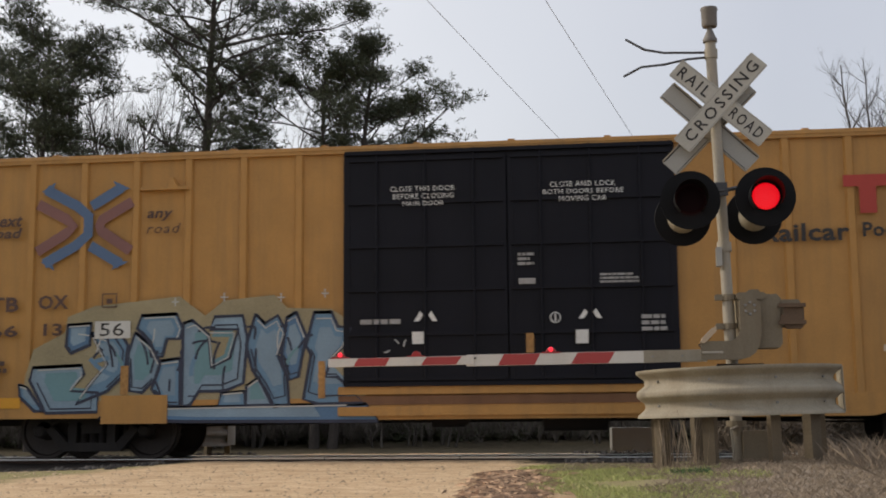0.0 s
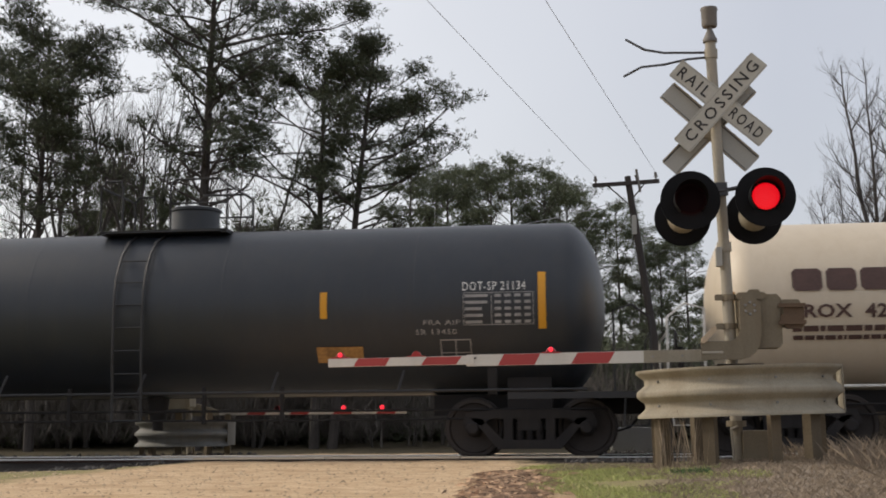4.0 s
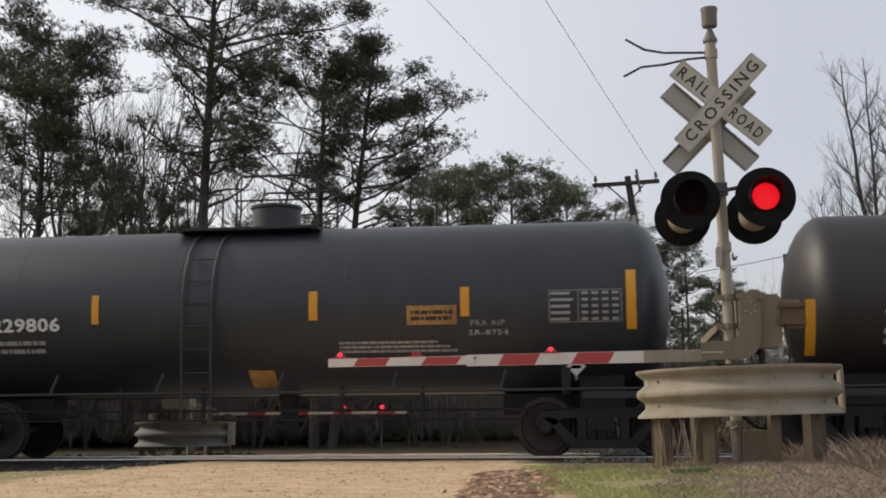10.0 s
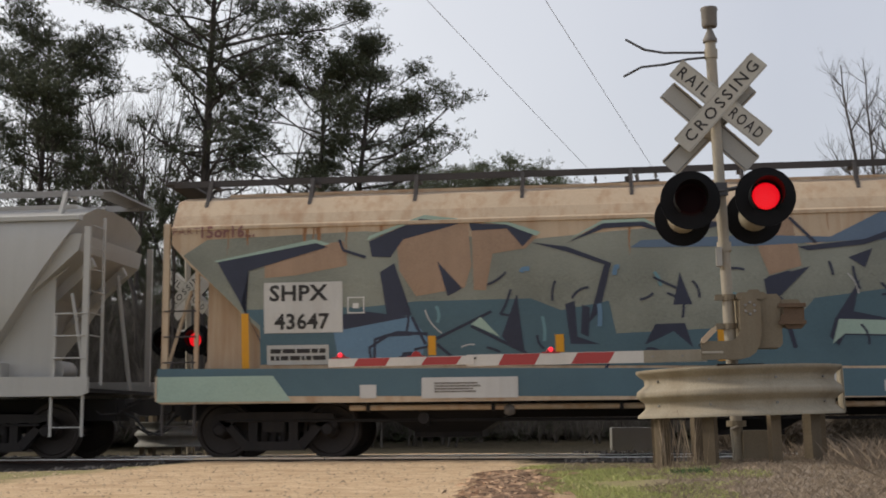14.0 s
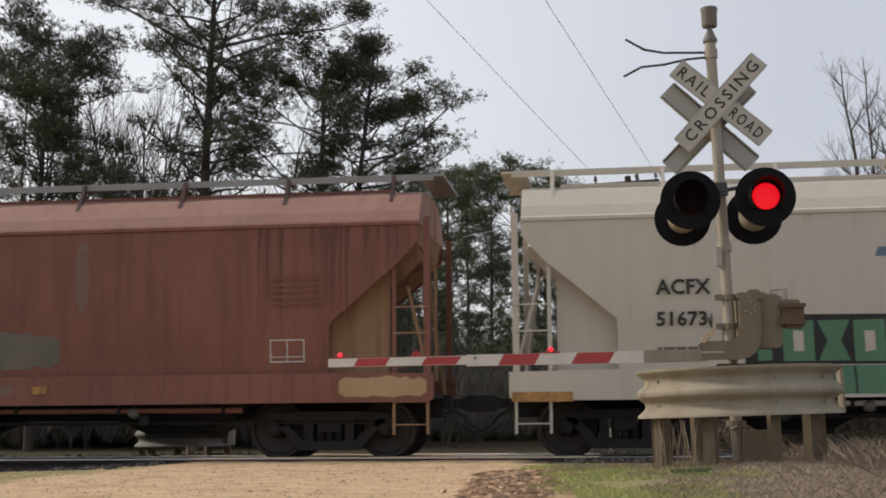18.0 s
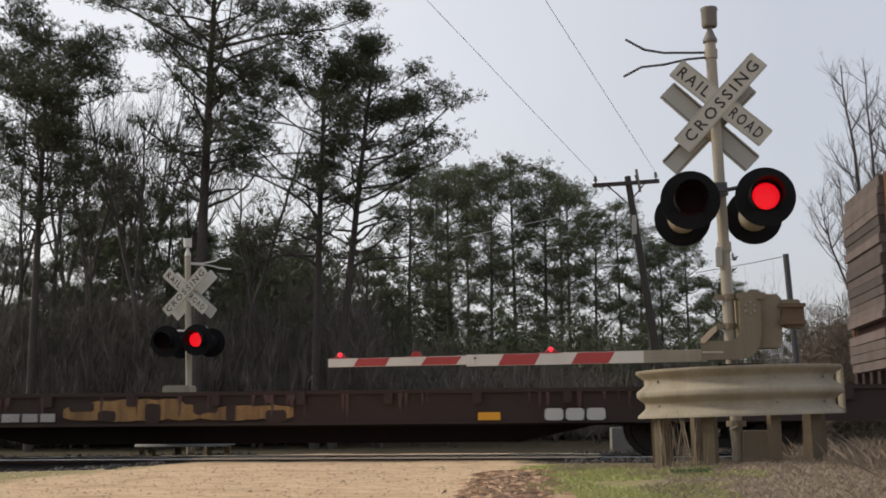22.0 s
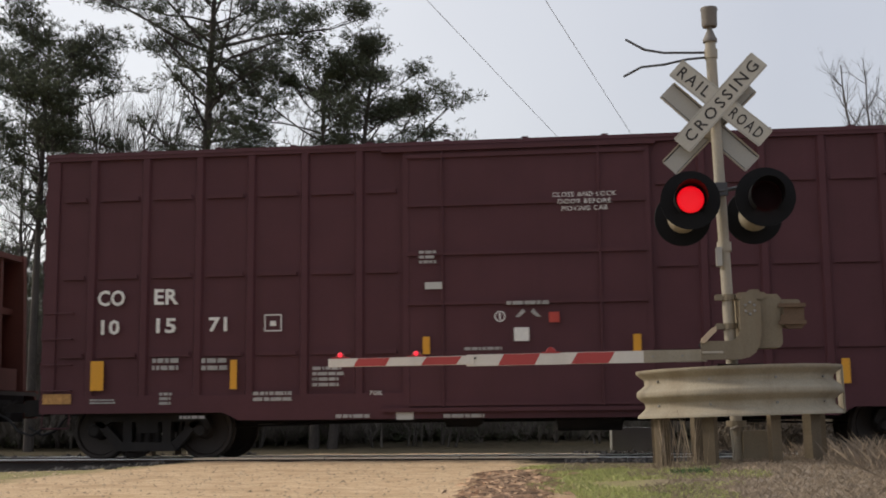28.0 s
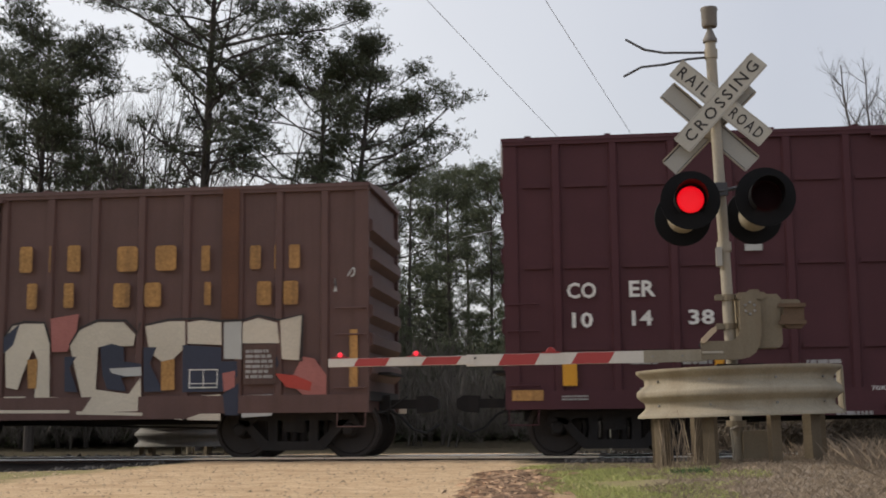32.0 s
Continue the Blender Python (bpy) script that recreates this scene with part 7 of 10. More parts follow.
    for i in range(74):
        px = -1.05 + 2.1 * ((i * 0.618) % 1.0)
        d = rs.uniform(48, 66)
        plant_tree("sapling", "thin leafless grey-brown sapling at the wood's edge", sap[i % 3], spot(px, d, rs.uniform(0.55, 1.15), rs.uniform(0, 360)), "saplings at the wood's edge")
    # dense undergrowth and the far wood, many small sprays
    def thicket(name, label, count, d0, d1, z1, mat, size, seed, edges=(-1.15, 1.15), thin=(0.03, 0.06), n=8, rise=0.0):
        r2 = random.Random(seed)
        g = Geo()
        for i in range(count):
            px, d = r2.uniform(*edges), r2.uniform(d0, d1)
            x, y = place(px, d)
            hmax = z1 * (0.55 + 0.45 * noise.noise((x * 0.12, y * 0.12, seed)) + 0.35 * noise.noise((x * 0.5, y * 0.5, seed)))
            z = ground_height(x, y) + max(0.15, hmax) * (r2.random() ** 0.8)
            tuft(g, Vector((x, y, z)), Vector((0, 0, 1 + rise)), size * r2.uniform(0.6, 1.3), r2, n, thin)
        single(name, g, M[mat], label, "undergrowth", kind="stuff")
    thicket("undergrowth", "dense grey-brown undergrowth below the trees", 13000, 46, 76, 5.2, "brush", 1.15, 3, thin=(0.005, 0.012), n=8, rise=4.0)
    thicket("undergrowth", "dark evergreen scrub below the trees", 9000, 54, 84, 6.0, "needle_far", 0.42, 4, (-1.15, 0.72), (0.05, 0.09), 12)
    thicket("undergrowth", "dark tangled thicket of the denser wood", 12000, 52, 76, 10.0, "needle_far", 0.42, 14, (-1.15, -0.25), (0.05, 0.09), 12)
    thicket("undergrowth", "grey-brown twiggy thicket of the denser wood", 12000, 48, 70, 8.5, "brush", 1.2, 15, (-1.15, -0.15), (0.005, 0.012), 8, 3.0)
    thicket("undergrowth", "brown winter wood filling the gaps between trunks", 11000, 70, 96, 9.0, "brush", 0.62, 16, (-1.15, -0.1), (0.05, 0.10), 10)
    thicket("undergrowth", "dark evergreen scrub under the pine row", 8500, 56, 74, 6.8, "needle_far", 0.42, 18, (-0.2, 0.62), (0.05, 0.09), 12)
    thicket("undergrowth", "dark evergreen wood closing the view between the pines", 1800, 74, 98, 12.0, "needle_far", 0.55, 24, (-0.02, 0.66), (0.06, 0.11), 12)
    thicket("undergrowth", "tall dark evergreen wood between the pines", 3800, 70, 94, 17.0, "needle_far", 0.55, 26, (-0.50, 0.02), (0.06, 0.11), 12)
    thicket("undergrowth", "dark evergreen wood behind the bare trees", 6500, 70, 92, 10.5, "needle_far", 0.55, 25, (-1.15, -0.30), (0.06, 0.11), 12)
    thicket("far_woods", "hazy line of distant woods", 4200, 120, 150, 6.0, "brush", 1.7, 6, (-1.15, 1.15), (0.06, 0.12))
    thicket("roadside_brush", "grey-brown leafless brush beyond the track", 15000, 34, 50, 6.4, "brush_warm", 0.42, 8, (0.80, 1.2), (0.012, 0.03), 9, 1.0)
    thicket("roadside_brush", "low grey leafless brush beyond the track", 2500, 30, 46, 3.0, "brush_warm", 0.55, 9, (0.62, 0.85), (0.02, 0.05), 9, 1.0)


def build_grass():
    rs = random.Random(17)
    def blades(name, label, count, area, h, mat, w, lean=0.35, keep=None):
        g = Geo()
        for i in range(count):
            x, y = rs.uniform(*area[0]), rs.uniform(*area[1])
            if keep and not keep(x, y):
                continue
            z = ground_height(x, y)
            a, hh = rs.uniform(0, 6.28), h * rs.uniform(0.4, 1.2)
            dx, dy = math.cos(a) * w, math.sin(a) * w
            lx, ly = rs.gauss(0, lean) * hh, rs.gauss(0, lean) * hh
            g.add([(x - dx, y - dy, z - 0.01), (x + dx, y + dy, z - 0.01), (x + dx * 0.7 + lx * 0.5, y + dy * 0.7 + ly * 0.5, z + hh * 0.6), (x + lx, y + ly, z + hh)], [(0, 1, 2), (0, 2, 3)])
        single(name, g, M[mat], label, "grass", kind="stuff")
    edge = lambda x, y: x + 0.10 * y + 0.5 * noise.noise((x * 0.8, y * 0.8, 0)) > -1.45
    blades("green_grass", "short green grass on the verge", 60000, ((-1.4, 1.7), (-13, -4.0)), 0.036, "grass_green", 0.0026, 0.6, lambda x, y: edge(x, y) and noise.noise((x * 1.3, y * 1.3, 9)) > -0.25 and x < 1.0 + 0.8 * noise.noise((x, y, 4)))
    blades("dry_grass", "matted dry grass on the mound", 85000, ((-0.6, 5.5), (-13, -3.5)), 0.042, "grass_dry", 0.0018, 0.8, lambda x, y: edge(x, y) and (x > 0.3 + 0.6 * noise.noise((x, y, 4)) or y > -7.2))
    blades("tall_dry_grass", "tall dead grass stalks round the ring", 4200, ((2.0, 4.8), (-10.6, -5.5)), 0.24, "straw", 0.0018, 0.55, lambda x, y: math.hypot(x - 1.42, y - MY) > 1.12 and x + 0.25 * (y + 8) > 1.9)
    blades("tall_dry_grass", "dead weed stalks standing inside the ring", 70, ((0.5, 1.0), (-8.4, -7.9)), 0.5, "grass_dry", 0.004, 0.12)
    blades("weeds", "green broad-leaved weeds", 260, ((0.62, 0.95), (-9.1, -8.7)), 0.05, "weed", 0.012, 0.7)
    blades("far_verge", "dry grass beyond the track", 9000, ((-16, 10), (2.8, 9)), 0.15, "verge_dry", 0.006, 0.4, lambda x, y: abs(x + 4.0) > 3.9)
    blades("far_verge", "green winter grass beyond the track", 2500, ((-16, 10), (2.8, 9)), 0.10, "weed", 0.006, 0.4, lambda x, y: abs(x + 4.0) > 3.9)
    # leaf and bark litter at the road's edge
    g = Geo()
    for i in range(2200):
        x, y = rs.gauss(-0.88, 0.17), rs.uniform(-12.5, -6.0)
        x -= 0.05 * (y + 9)
        z = ground_height(x, y)
        a, ln, w = rs.uniform(0, 6.28), rs.uniform(0.03, 0.13), rs.uniform(0.004, 0.012)
        c, s = math.cos(a), math.sin(a)
        t = rs.uniform(0.0, 0.03)
        g.add([(x - c * ln + s * w, y - s * ln - c * w, z + 0.004), (x - c * ln - s * w, y - s * ln + c * w, z + 0.004), (x + c * ln, y + s * ln, z + t), (x, y, z + 0.012 + t)], [(0, 1, 2), (0, 2, 3), (1, 2, 3)])
    single("leaf_litter", g, M["litter"], "brown bark and leaf litter at the road's edge", "litter", kind="stuff")
    g = Geo()
    for i in range(3600):
        x, y = rs.uniform(-9, 0), -2.2 - 10.3 * rs.random() ** 0.8
        s = rs.uniform(0.005, 0.018) * (1.6 if rs.random() < 0.06 else 1)
        z = ground_height(x, y) + s * 0.3
        g.add([(x - s, y, z), (x, y - s * 0.8, z), (x + s, y, z), (x, y + s * 0.8, z), (x + s * 0.2, y, z + s * 0.7)], [(0, 1, 4), (1, 2, 4), (2, 3, 4), (3, 0, 4)])
    single("pebbles", g, M["stone"], "small stones and clods on the dirt road", "gravel", kind="stuff")


def build_utilities():
    # leaning service pole with a crossarm
    tx, ty = place(0.425, 42)
    pole = thing("utility_pole", "weathered wooden utility pole with a crossarm", "utility pole")
    bx, by = place(0.510, 42)
    top = Vector((tx, ty, 8.75))
    part("pole", Geo().tube([(bx, by, ground_height(bx, by) - 0.3), top], 0.16, 12, 0.11), M["pole_wood"], pole, smooth=True)
    arm = part("crossarm", Geo().box(-1.15, 1.10, -0.06, 0.06, -0.07, 0.06), M["pole_wood"], pole, "wooden crossarm", at=Matrix.Translation(top + Vector((-0.03, -0.1, -0.25))) @ pose(0, 0, 0, 0, -3.5, 7))
    part("brace", Geo().tube([(-0.65, 0, -0.05), (-0.05, 0.05, -0.65)], 0.025, 6).tube([(0.6, 0, -0.05), (0.05, 0.05, -0.65)], 0.025, 6), M["pole_wood"], arm)
    for x in (-1.05, 1.0):
        part("insulator", Geo().lathe([(0.06, 0.03), (0.14, 0.03), (0.15, 0.07), (0.20, 0.07), (0.21, 0.04), (0.30, 0.05), (0.32, 0.0)], "z", 10, (x, 0, 0)), M["valve"], arm, smooth=True)
    part("fuse_cutout", Geo().tube([(0.35, -0.05, 0.45), (0.42, -0.05, -0.35)], 0.045, 7).tube([(0.3, -0.05, 0.25), (0.34, -0.05, 0.05)], 0.03, 6), M["valve"], arm)
    part("transformer_pipe", Geo().box(0.1, 0.26, -0.1, 0.06, -2.0, -1.35, 0.03), M["sign_back"], pole, "grey service box", at=Matrix.Translation(top))
    # wires run towards the camera's side, overhead
    for x, over in ((-1.05, (-3.47, 2.95, 9.05)), (1.0, (-1.075, 3.26, 9.03))):
        a = arm.matrix_basis @ Vector((x, 0, 0.32))
        b = a + (Vector(over) - a) * 2.4
        single("overhead_wire", Geo().tube([a, a.lerp(b, 0.5), b], 0.007, 5), M["wire"], "thin overhead electric wire", "wire", group="overhead wires")
    a = arm.matrix_basis @ Vector((-0.3, 0, -0.6))
    single("overhead_wire", Geo().tube([a, a + Vector((-1.6, 1.2, -0.2)), a + Vector((-6, 6, -0.2))], 0.012, 5), M["wire"], "short drop wire beside the pole", "wire", group="overhead wires")
    x0, y0 = place(0.780, 34)
    post = thing("pipe_post", "dark leaning pipe post with a cable", "post")
    part("pipe", Geo().tube([(x0 + 0.3, y0, ground_height(x0, y0) - 0.2), (x0, y0, 5.0)], 0.085, 10), M["conduit"], post, smooth=True)
    part("cable", Geo().tube([(x0, y0, 4.95), (x0 - 0.9, y0, 4.78), (x0 - 2.4, y0 + 0.5, 4.6)], 0.014, 5), M["wire"], post)
    cab = thing("relay_cabinet", "low grey steel trackside cabinet", "cabinet", at=pose(0.55, 3.6, 0, 0, 0, 4))
    part("cabinet_body", Geo().box(-0.45, 0.35, -0.3, 0.3, -0.5, 0.42, 0.02), M["cabinet"], cab)
    part("cabinet_door", Geo().box(-0.38, 0.28, -0.32, -0.30, -0.35, 0.36, 0.01), M["cabinet"], cab)


# ---- what moves ----
def run(t):
    """How far the train has gone at t seconds."""
    return 10.6 * t + 0.014 * t * t


def when(s):
    return (-10.6 + math.sqrt(10.6 ** 2 + 4 * 0.014 * s)) / (2 * 0.014) if s > 0 else 0.0


FLASH = []
FLASH_ON, FLASH_PERIOD, FLASH_SPAN = 6.045, 1.3035, 0.608


def flash_rows(spot_, turn, first):
    """Poses of a lens that shows its lit face while its side of the pair is on."""
    rows, lit = [], lambda t: (((t - FLASH_ON) % FLASH_PERIOD) < FLASH_SPAN) == first
    at = lambda a: pose(*spot_, 0, 0, turn + a)
    state = lit(0.0)
    ang = 0.0 if state else 180.0
    rows.append((0.0, at(ang)))
    f, last = 1, 0
    while f <= 959:
        t = f / FPS
        if lit(t) != state:
            state = not state
            e = f if f % 30 not in (1, 2) else (f // 30) * 30 + 3
            if e - 3 > last:
                rows.append(((e - 3) / FPS, at(ang)))
            for k in (1, 2, 3):
                rows.append(((e - 3 + k) / FPS, at(ang + 60 * k)))
            ang += 180
            last = e
            f = e + 4
            continue
        f += 1
    if last < 960:
        rows.append((32.0, at(ang)))
    return rows


def motions():
    for car, u in TRAIN:
        walk(car, [(t, pose(u + run(t), 0, 0)) for t in range(0, 33, 2)])
    for ws, u, x, p in WHEELSETS:
        t0, t1 = max(0.0, when(-12.5 - u - x)), min(32.0, when(7.5 - u - x))
        rows = [(0.0, pose(*p))]
        if t1 > t0:
            s0, a = run(t0), 0.0
            if t0 > 0.05:
                rows.append((t0, pose(*p)))
            t = t0 + 1 / FPS
            while t < t1:
                rows.append((t, pose(*p, 0, math.degrees((run(t) - s0) / 0.457), 0)))
                t += 1 / FPS
            rows.append((t1, pose(*p, 0, math.degrees((run(t1) - s0) / 0.457), 0)))
            if t1 < 31.95:
                rows.append((32.0, rows[-1][1]))
        else:
            rows.append((32.0, pose(*p)))
        clean, seen = [], set()
        for t, m in rows:
            if frame(t) not in seen:
                seen.add(frame(t))
                clean.append((t, m))
        walk(ws, clean)
    for disc, spot_, turn, first in FLASH:
        if first is None:
            walk(disc, [(0.0, pose(*spot_, 0, 0, turn)), (32.0, pose(*spot_, 0, 0, turn))])
        else:
            walk(disc, flash_rows(spot_, turn, first))


# ---- the place ----
build_ground()
build_track()
lens_near, lens_far = [], []
build_near_signal(lens_near)
build_far_signal(lens_far)
# lamps: one of each pair flashes with the other dark; the tip lamp of an arm burns steadily
for lens, order in ((lens_near, (False, True, None, False, True)), (lens_far, (False, True, False, True, None))):
    for (disc, spot_, turn), first in zip(lens, order):
        FLASH.append((disc, spot_, turn, first))
build_utilities()
build_train()


# ---- lettering, marks and painted shapes on the cars ----
TANKS = {"tilx": (1.36, 2.34), "prox": (1.36, 2.33), "dark": (1.41, 2.41), "g5": (1.41, 2.40), "g2": (1.41, 2.42)}


def face(car, z, on=""):
    """How far out the near side of a car lies at a height."""
    if car in TANKS:
        r, c = TANKS[car]
        return -math.sqrt(max(0.04, r * r - (z - c) ** 2))
    if car == "h3":
        if z < 1.34:
            return -1.545
        return -float(np.interp(z, [1.34, 1.59, 2.05, 2.12, 2.6, 3.1, 3.55, 3.90], [1.24, 1.37, 1.47, 1.51, 1.53, 1.53, 1.49, 1.41]))
    if car[0] == "h":
        return -1.546 if on == "s" else -0.001 - float(np.interp(z, [b for b, _ in HULL], [a for _, a in HULL]))
    if car in ("tbox", "c1", "c2", "wc"):
        return {"d": -1.548, "s": -1.492}.get(on, -1.486)
    if car == "coil":
        return {"p": -1.531, "g": -1.475}.get(on, -1.530 if z < 2.5 else -1.505)
    if car == "gon":
        return -1.532
    return -1.575


LAID = {}
HALF = {"h1": 8.58, "h2": 9.30, "h3": 9.68, "h4": 8.55, "h5": 8.60, "h6": 8.55}


def side_end(car, z, on):
    """How far the painted side of a hopper reaches at a height."""
    if on == "s":
        return HALF[car] - 0.03
    return HALF[car] - float(np.interp(z, [2.10, 3.05, 3.42], [1.68, 0.58, 0.25]))


def sliced(g, levels):
    """The drawing cut at heights, so that it can follow a bent side."""
    zs = [p[2] for p in g.v]
    levels = [z for z in levels if min(zs) < z < max(zs)]
    if not levels:
        return g
    bm = bmesh.new()
    vs = [bm.verts.new(p) for p in g.v]
    for f in g.f:
        for tri in tessellate_polygon([[Vector((g.v[i][0], g.v[i][2], 0)) for i in f]]):
            corner = [vs[f[i]] for i in tri]
            if len(set(tri)) == 3 and bm.faces.get(corner) is None:
                bm.faces.new(corner)
    for z in levels:
        bmesh.ops.bisect_plane(bm, geom=bm.verts[:] + bm.edges[:] + bm.faces[:], plane_co=(0, 0, z), plane_no=(0, 0, 1))
    bm.verts.index_update()
    cut = Geo()
    cut.v = [tuple(v.co) for v in bm.verts]
    cut.f = [tuple(v.index for v in f.verts) for f in bm.faces]
    bm.free()
    return cut


def lay(car, name, g, mat, layer=0, on="", label=""):
    """Lays a drawing in x and z on the car's side, as thin paint."""
    if car[0] == "h" and layer < 4:
        g.v = [(max(-side_end(car, z, on), min(side_end(car, z, on), x)), y, z) for x, y, z in g.v]
    k = LAID[car, layer] = LAID.get((car, layer), 0) + 1
    off = 0.002 + 0.0045 * layer + 0.0001 * (k % 43)
    if car[0] == "h" and on != "s":
        g = sliced(g, [z for z, _ in HULL[1:-1]])
    g.v = [(x, face(car, z, on) - off, z) for x, _, z in g.v]
    return part(name, g, M[mat], CAR[car], label)


def quad(g, x0, z0, x1, z1, n=None):
    n = n or max(1, int((z1 - z0) / 0.12))
    for i in range(n):
        a, b = z0 + (z1 - z0) * i / n, z0 + (z1 - z0) * (i + 1) / n
        g.add([(x0, 0, a), (x1, 0, a), (x1, 0, b), (x0, 0, b)], [(0, 1, 2, 3)])
    return g


def words(car, x0, z0, x1, z1, mat, text, on=""):
    if z1 - z0 < 0.14:
        z0 += (z1 - z0) * 0.24
    g = letters(text, x1 - x0, z1 - z0, tilt=0.25 if on == "i" else 0.0, bold=0.026 if z1 - z0 > 0.16 else 0.0, gap=1.04 if z1 - z0 > 0.16 else 1.12)
    g.v = [(x + x0, 0, z + z0) for x, _, z in g.v]
    lay(car, "lettering", g, mat, 5, on, "lettering " + text)


def patch(car, x0, z0, x1, z1, mat, on=""):
    yellow = mat in ("reflect", "ink_gold", "ink_tan")
    lay(car, "reflector_strip" if yellow else "marking", quad(Geo(), x0, z0, x1, z1), mat, 4, on, "yellow reflector strip" if mat == "reflect" else "")


def bars(car, x0, z0, x1, z1, mat, rows, on=""):
    """Small stencilling that nobody can read: broken bars."""
    rs = random.Random(int((x0 + 50) * 1000 + z0 * 77))
    g, h = Geo(), (z1 - z0) / rows
    for r in range(rows):
        z, x = z1 - (r + 1) * h, x0
        hh = h * (0.62 if rows > 1 else 0.95)
        end = x1 - (x1 - x0) * rs.choice((0, 0, 0.06, 0.16)) if rows > 2 else x1
        while x < end - 0.02:
            w = min(end - x, rs.uniform(0.5, 3.2) * hh)
            quad(g, x, z + h * 0.2, x + w, z + h * 0.2 + hh, 1)
            x += w + hh * 0.35
    tagged(lay(car, "stencil_text", g, mat, 5, on), "small stencilled text", kind="stuff")


def frame_mark(car, x0, z0, x1, z1, mat, on=""):
    g, w = Geo(), 0.018
    for a in ((x0, z0, x1, z0 + w), (x0, z1 - w, x1, z1), (x0, z0 + w, x0 + w, z1 - w), (x1 - w, z0 + w, x1, z1 - w)):
        quad(g, *a)
    xm, zm = (x0 + x1) / 2, (z0 + z1) / 2
    if x1 - x0 > 0.36:
        quad(g, xm - 0.008, z0, xm + 0.008, z1)
        quad(g, x0, z0 + (z1 - z0) * 0.22, x1, z0 + (z1 - z0) * 0.22 + 0.014)
    else:
        quad(g, xm - 0.05, zm - 0.05, xm + 0.05, zm + 0.03)
    lay(car, "stencil_frame", g, mat, 5, on)


def grid_mark(car, x0, z0, x1, z1, mat, rows, on=""):
    """A printed data panel, too small to read."""
    rs = random.Random(int((x0 + 50) * 991))
    g, h = Geo(), (z1 - z0) / rows
    w = 0.01
    for a in ((x0, z0, x1, z0 + w), (x0, z1 - w, x1, z1), (x0, z0, x0 + w, z1), (x1 - w, z0, x1, z1), (x0 + (x1 - x0) * 0.4, z0, x0 + (x1 - x0) * 0.4 + w, z1)):
        quad(g, *a, 1)
    for r in range(rows):
        z = z0 + r * h + h * 0.25
        quad(g, x0 + 0.03, z, x0 + (x1 - x0) * rs.uniform(0.25, 0.36), z + h * 0.45, 1)
        for k in range(4):
            a = x0 + (x1 - x0) * (0.45 + 0.14 * k)
            quad(g, a, z, a + (x1 - x0) * 0.09, z + h * 0.45, 1)
    lay(car, "data_panel", g, mat, 5, on)


def blocks(car, x0, z0, x1, z1, mat, text, on=""):
    """A company mark as plain upright shapes, one for each sign."""
    n = len(text)
    step = (x1 - x0) / n
    for i in range(n):
        a, b = x0 + i * step + step * 0.06, x0 + (i + 1) * step - step * 0.06
        if ord(text[i]) == 73:
            a, b = a + step * 0.3, b - step * 0.3
        if mat == "ink_gold":
            a, b = a + step * 0.17, b - step * 0.17
        c = (b - a) * 0.12
        o = [(a + c, z0), (b - c, z0), (b, z0 + c), (b, z1 - c), (b - c, z1), (a + c, z1), (a, z1 - c), (a, z0 + c)]
        lay(car, "company_mark", Geo().add([(x, 0, z) for x, z in o], [tuple(range(8))]), mat, 5, on, "plain block of a painted company mark")


def chevrons(car, x0, z0, x1, z1, mat, on=""):
    g, m = Geo(), (x0 + x1) / 2
    h = z1 - z0
    g.add([(x0, 0, z0), (x0 + h * 0.5, 0, z0), (m - 0.04, 0, z1 - h * 0.4), (m - 0.04 - h * 0.3, 0, z1)], [(0, 1, 2, 3)])
    g.add([(x1, 0, z0), (x1 - h * 0.5, 0, z0), (m + 0.04, 0, z1 - h * 0.4), (m + 0.04 + h * 0.3, 0, z1)], [(3, 2, 1, 0)])
    lay(car, "stencil_mark", g, mat, 5, on)


def ring_mark(car, x0, z0, x1, z1, mat, on=""):
    g, x, z, r = Geo(), (x0 + x1) / 2, (z0 + z1) / 2, (z1 - z0) / 2
    n = 20
    for k in range(n):
        t = 2 * math.pi * k / n
        g.v += [(x + r * math.cos(t), 0, z + r * math.sin(t)), (x + r * 0.78 * math.cos(t), 0, z + r * 0.78 * math.sin(t))]
    g.f += [(2 * k, (2 * k + 2) % (2 * n), (2 * k + 3) % (2 * n), 2 * k + 1) for k in range(n)]
    quad(g, x - r * 0.16, z - r * 0.6, x + r * 0.16, z + r * 0.6, 1)
    lay(car, "stencil_ring", g, mat, 5, on)


def stain(car, x0, z0, x1, z1, mat, on=""):
    """A patch of paint or rust with a ragged edge."""
    n, top, low = max(8, int((x1 - x0) / 0.10)), [], []
    s = x0 * 1.7 + z0 * 3.1
    h = z1 - z0
    for i in range(n + 1):
        t = i / n
        x = x0 + (x1 - x0) * t
        e = min(1.0, 0.6 + 9 * t, 0.6 + 9 * (1 - t))
        m = (z0 + z1) / 2
        top.append((x, 0, m + h * 0.5 * e * (0.85 + 0.25 * noise.noise((x * 2.6, s, 0)) + 0.25 * noise.noise((x * 9, s, 1)))))
        low.append((x, 0, m - h * 0.5 * e * (0.85 + 0.25 * noise.noise((x * 2.6, s, 5)) + 0.25 * noise.noise((x * 9, s, 6)))))
    g = Geo()
    for i in range(n):
        g.add([low[i], low[i + 1], top[i + 1], top[i]], [(0, 1, 2, 3)])
    lay(car, "paint_patch", g, mat, 0, on, "ragged worn paint patch")


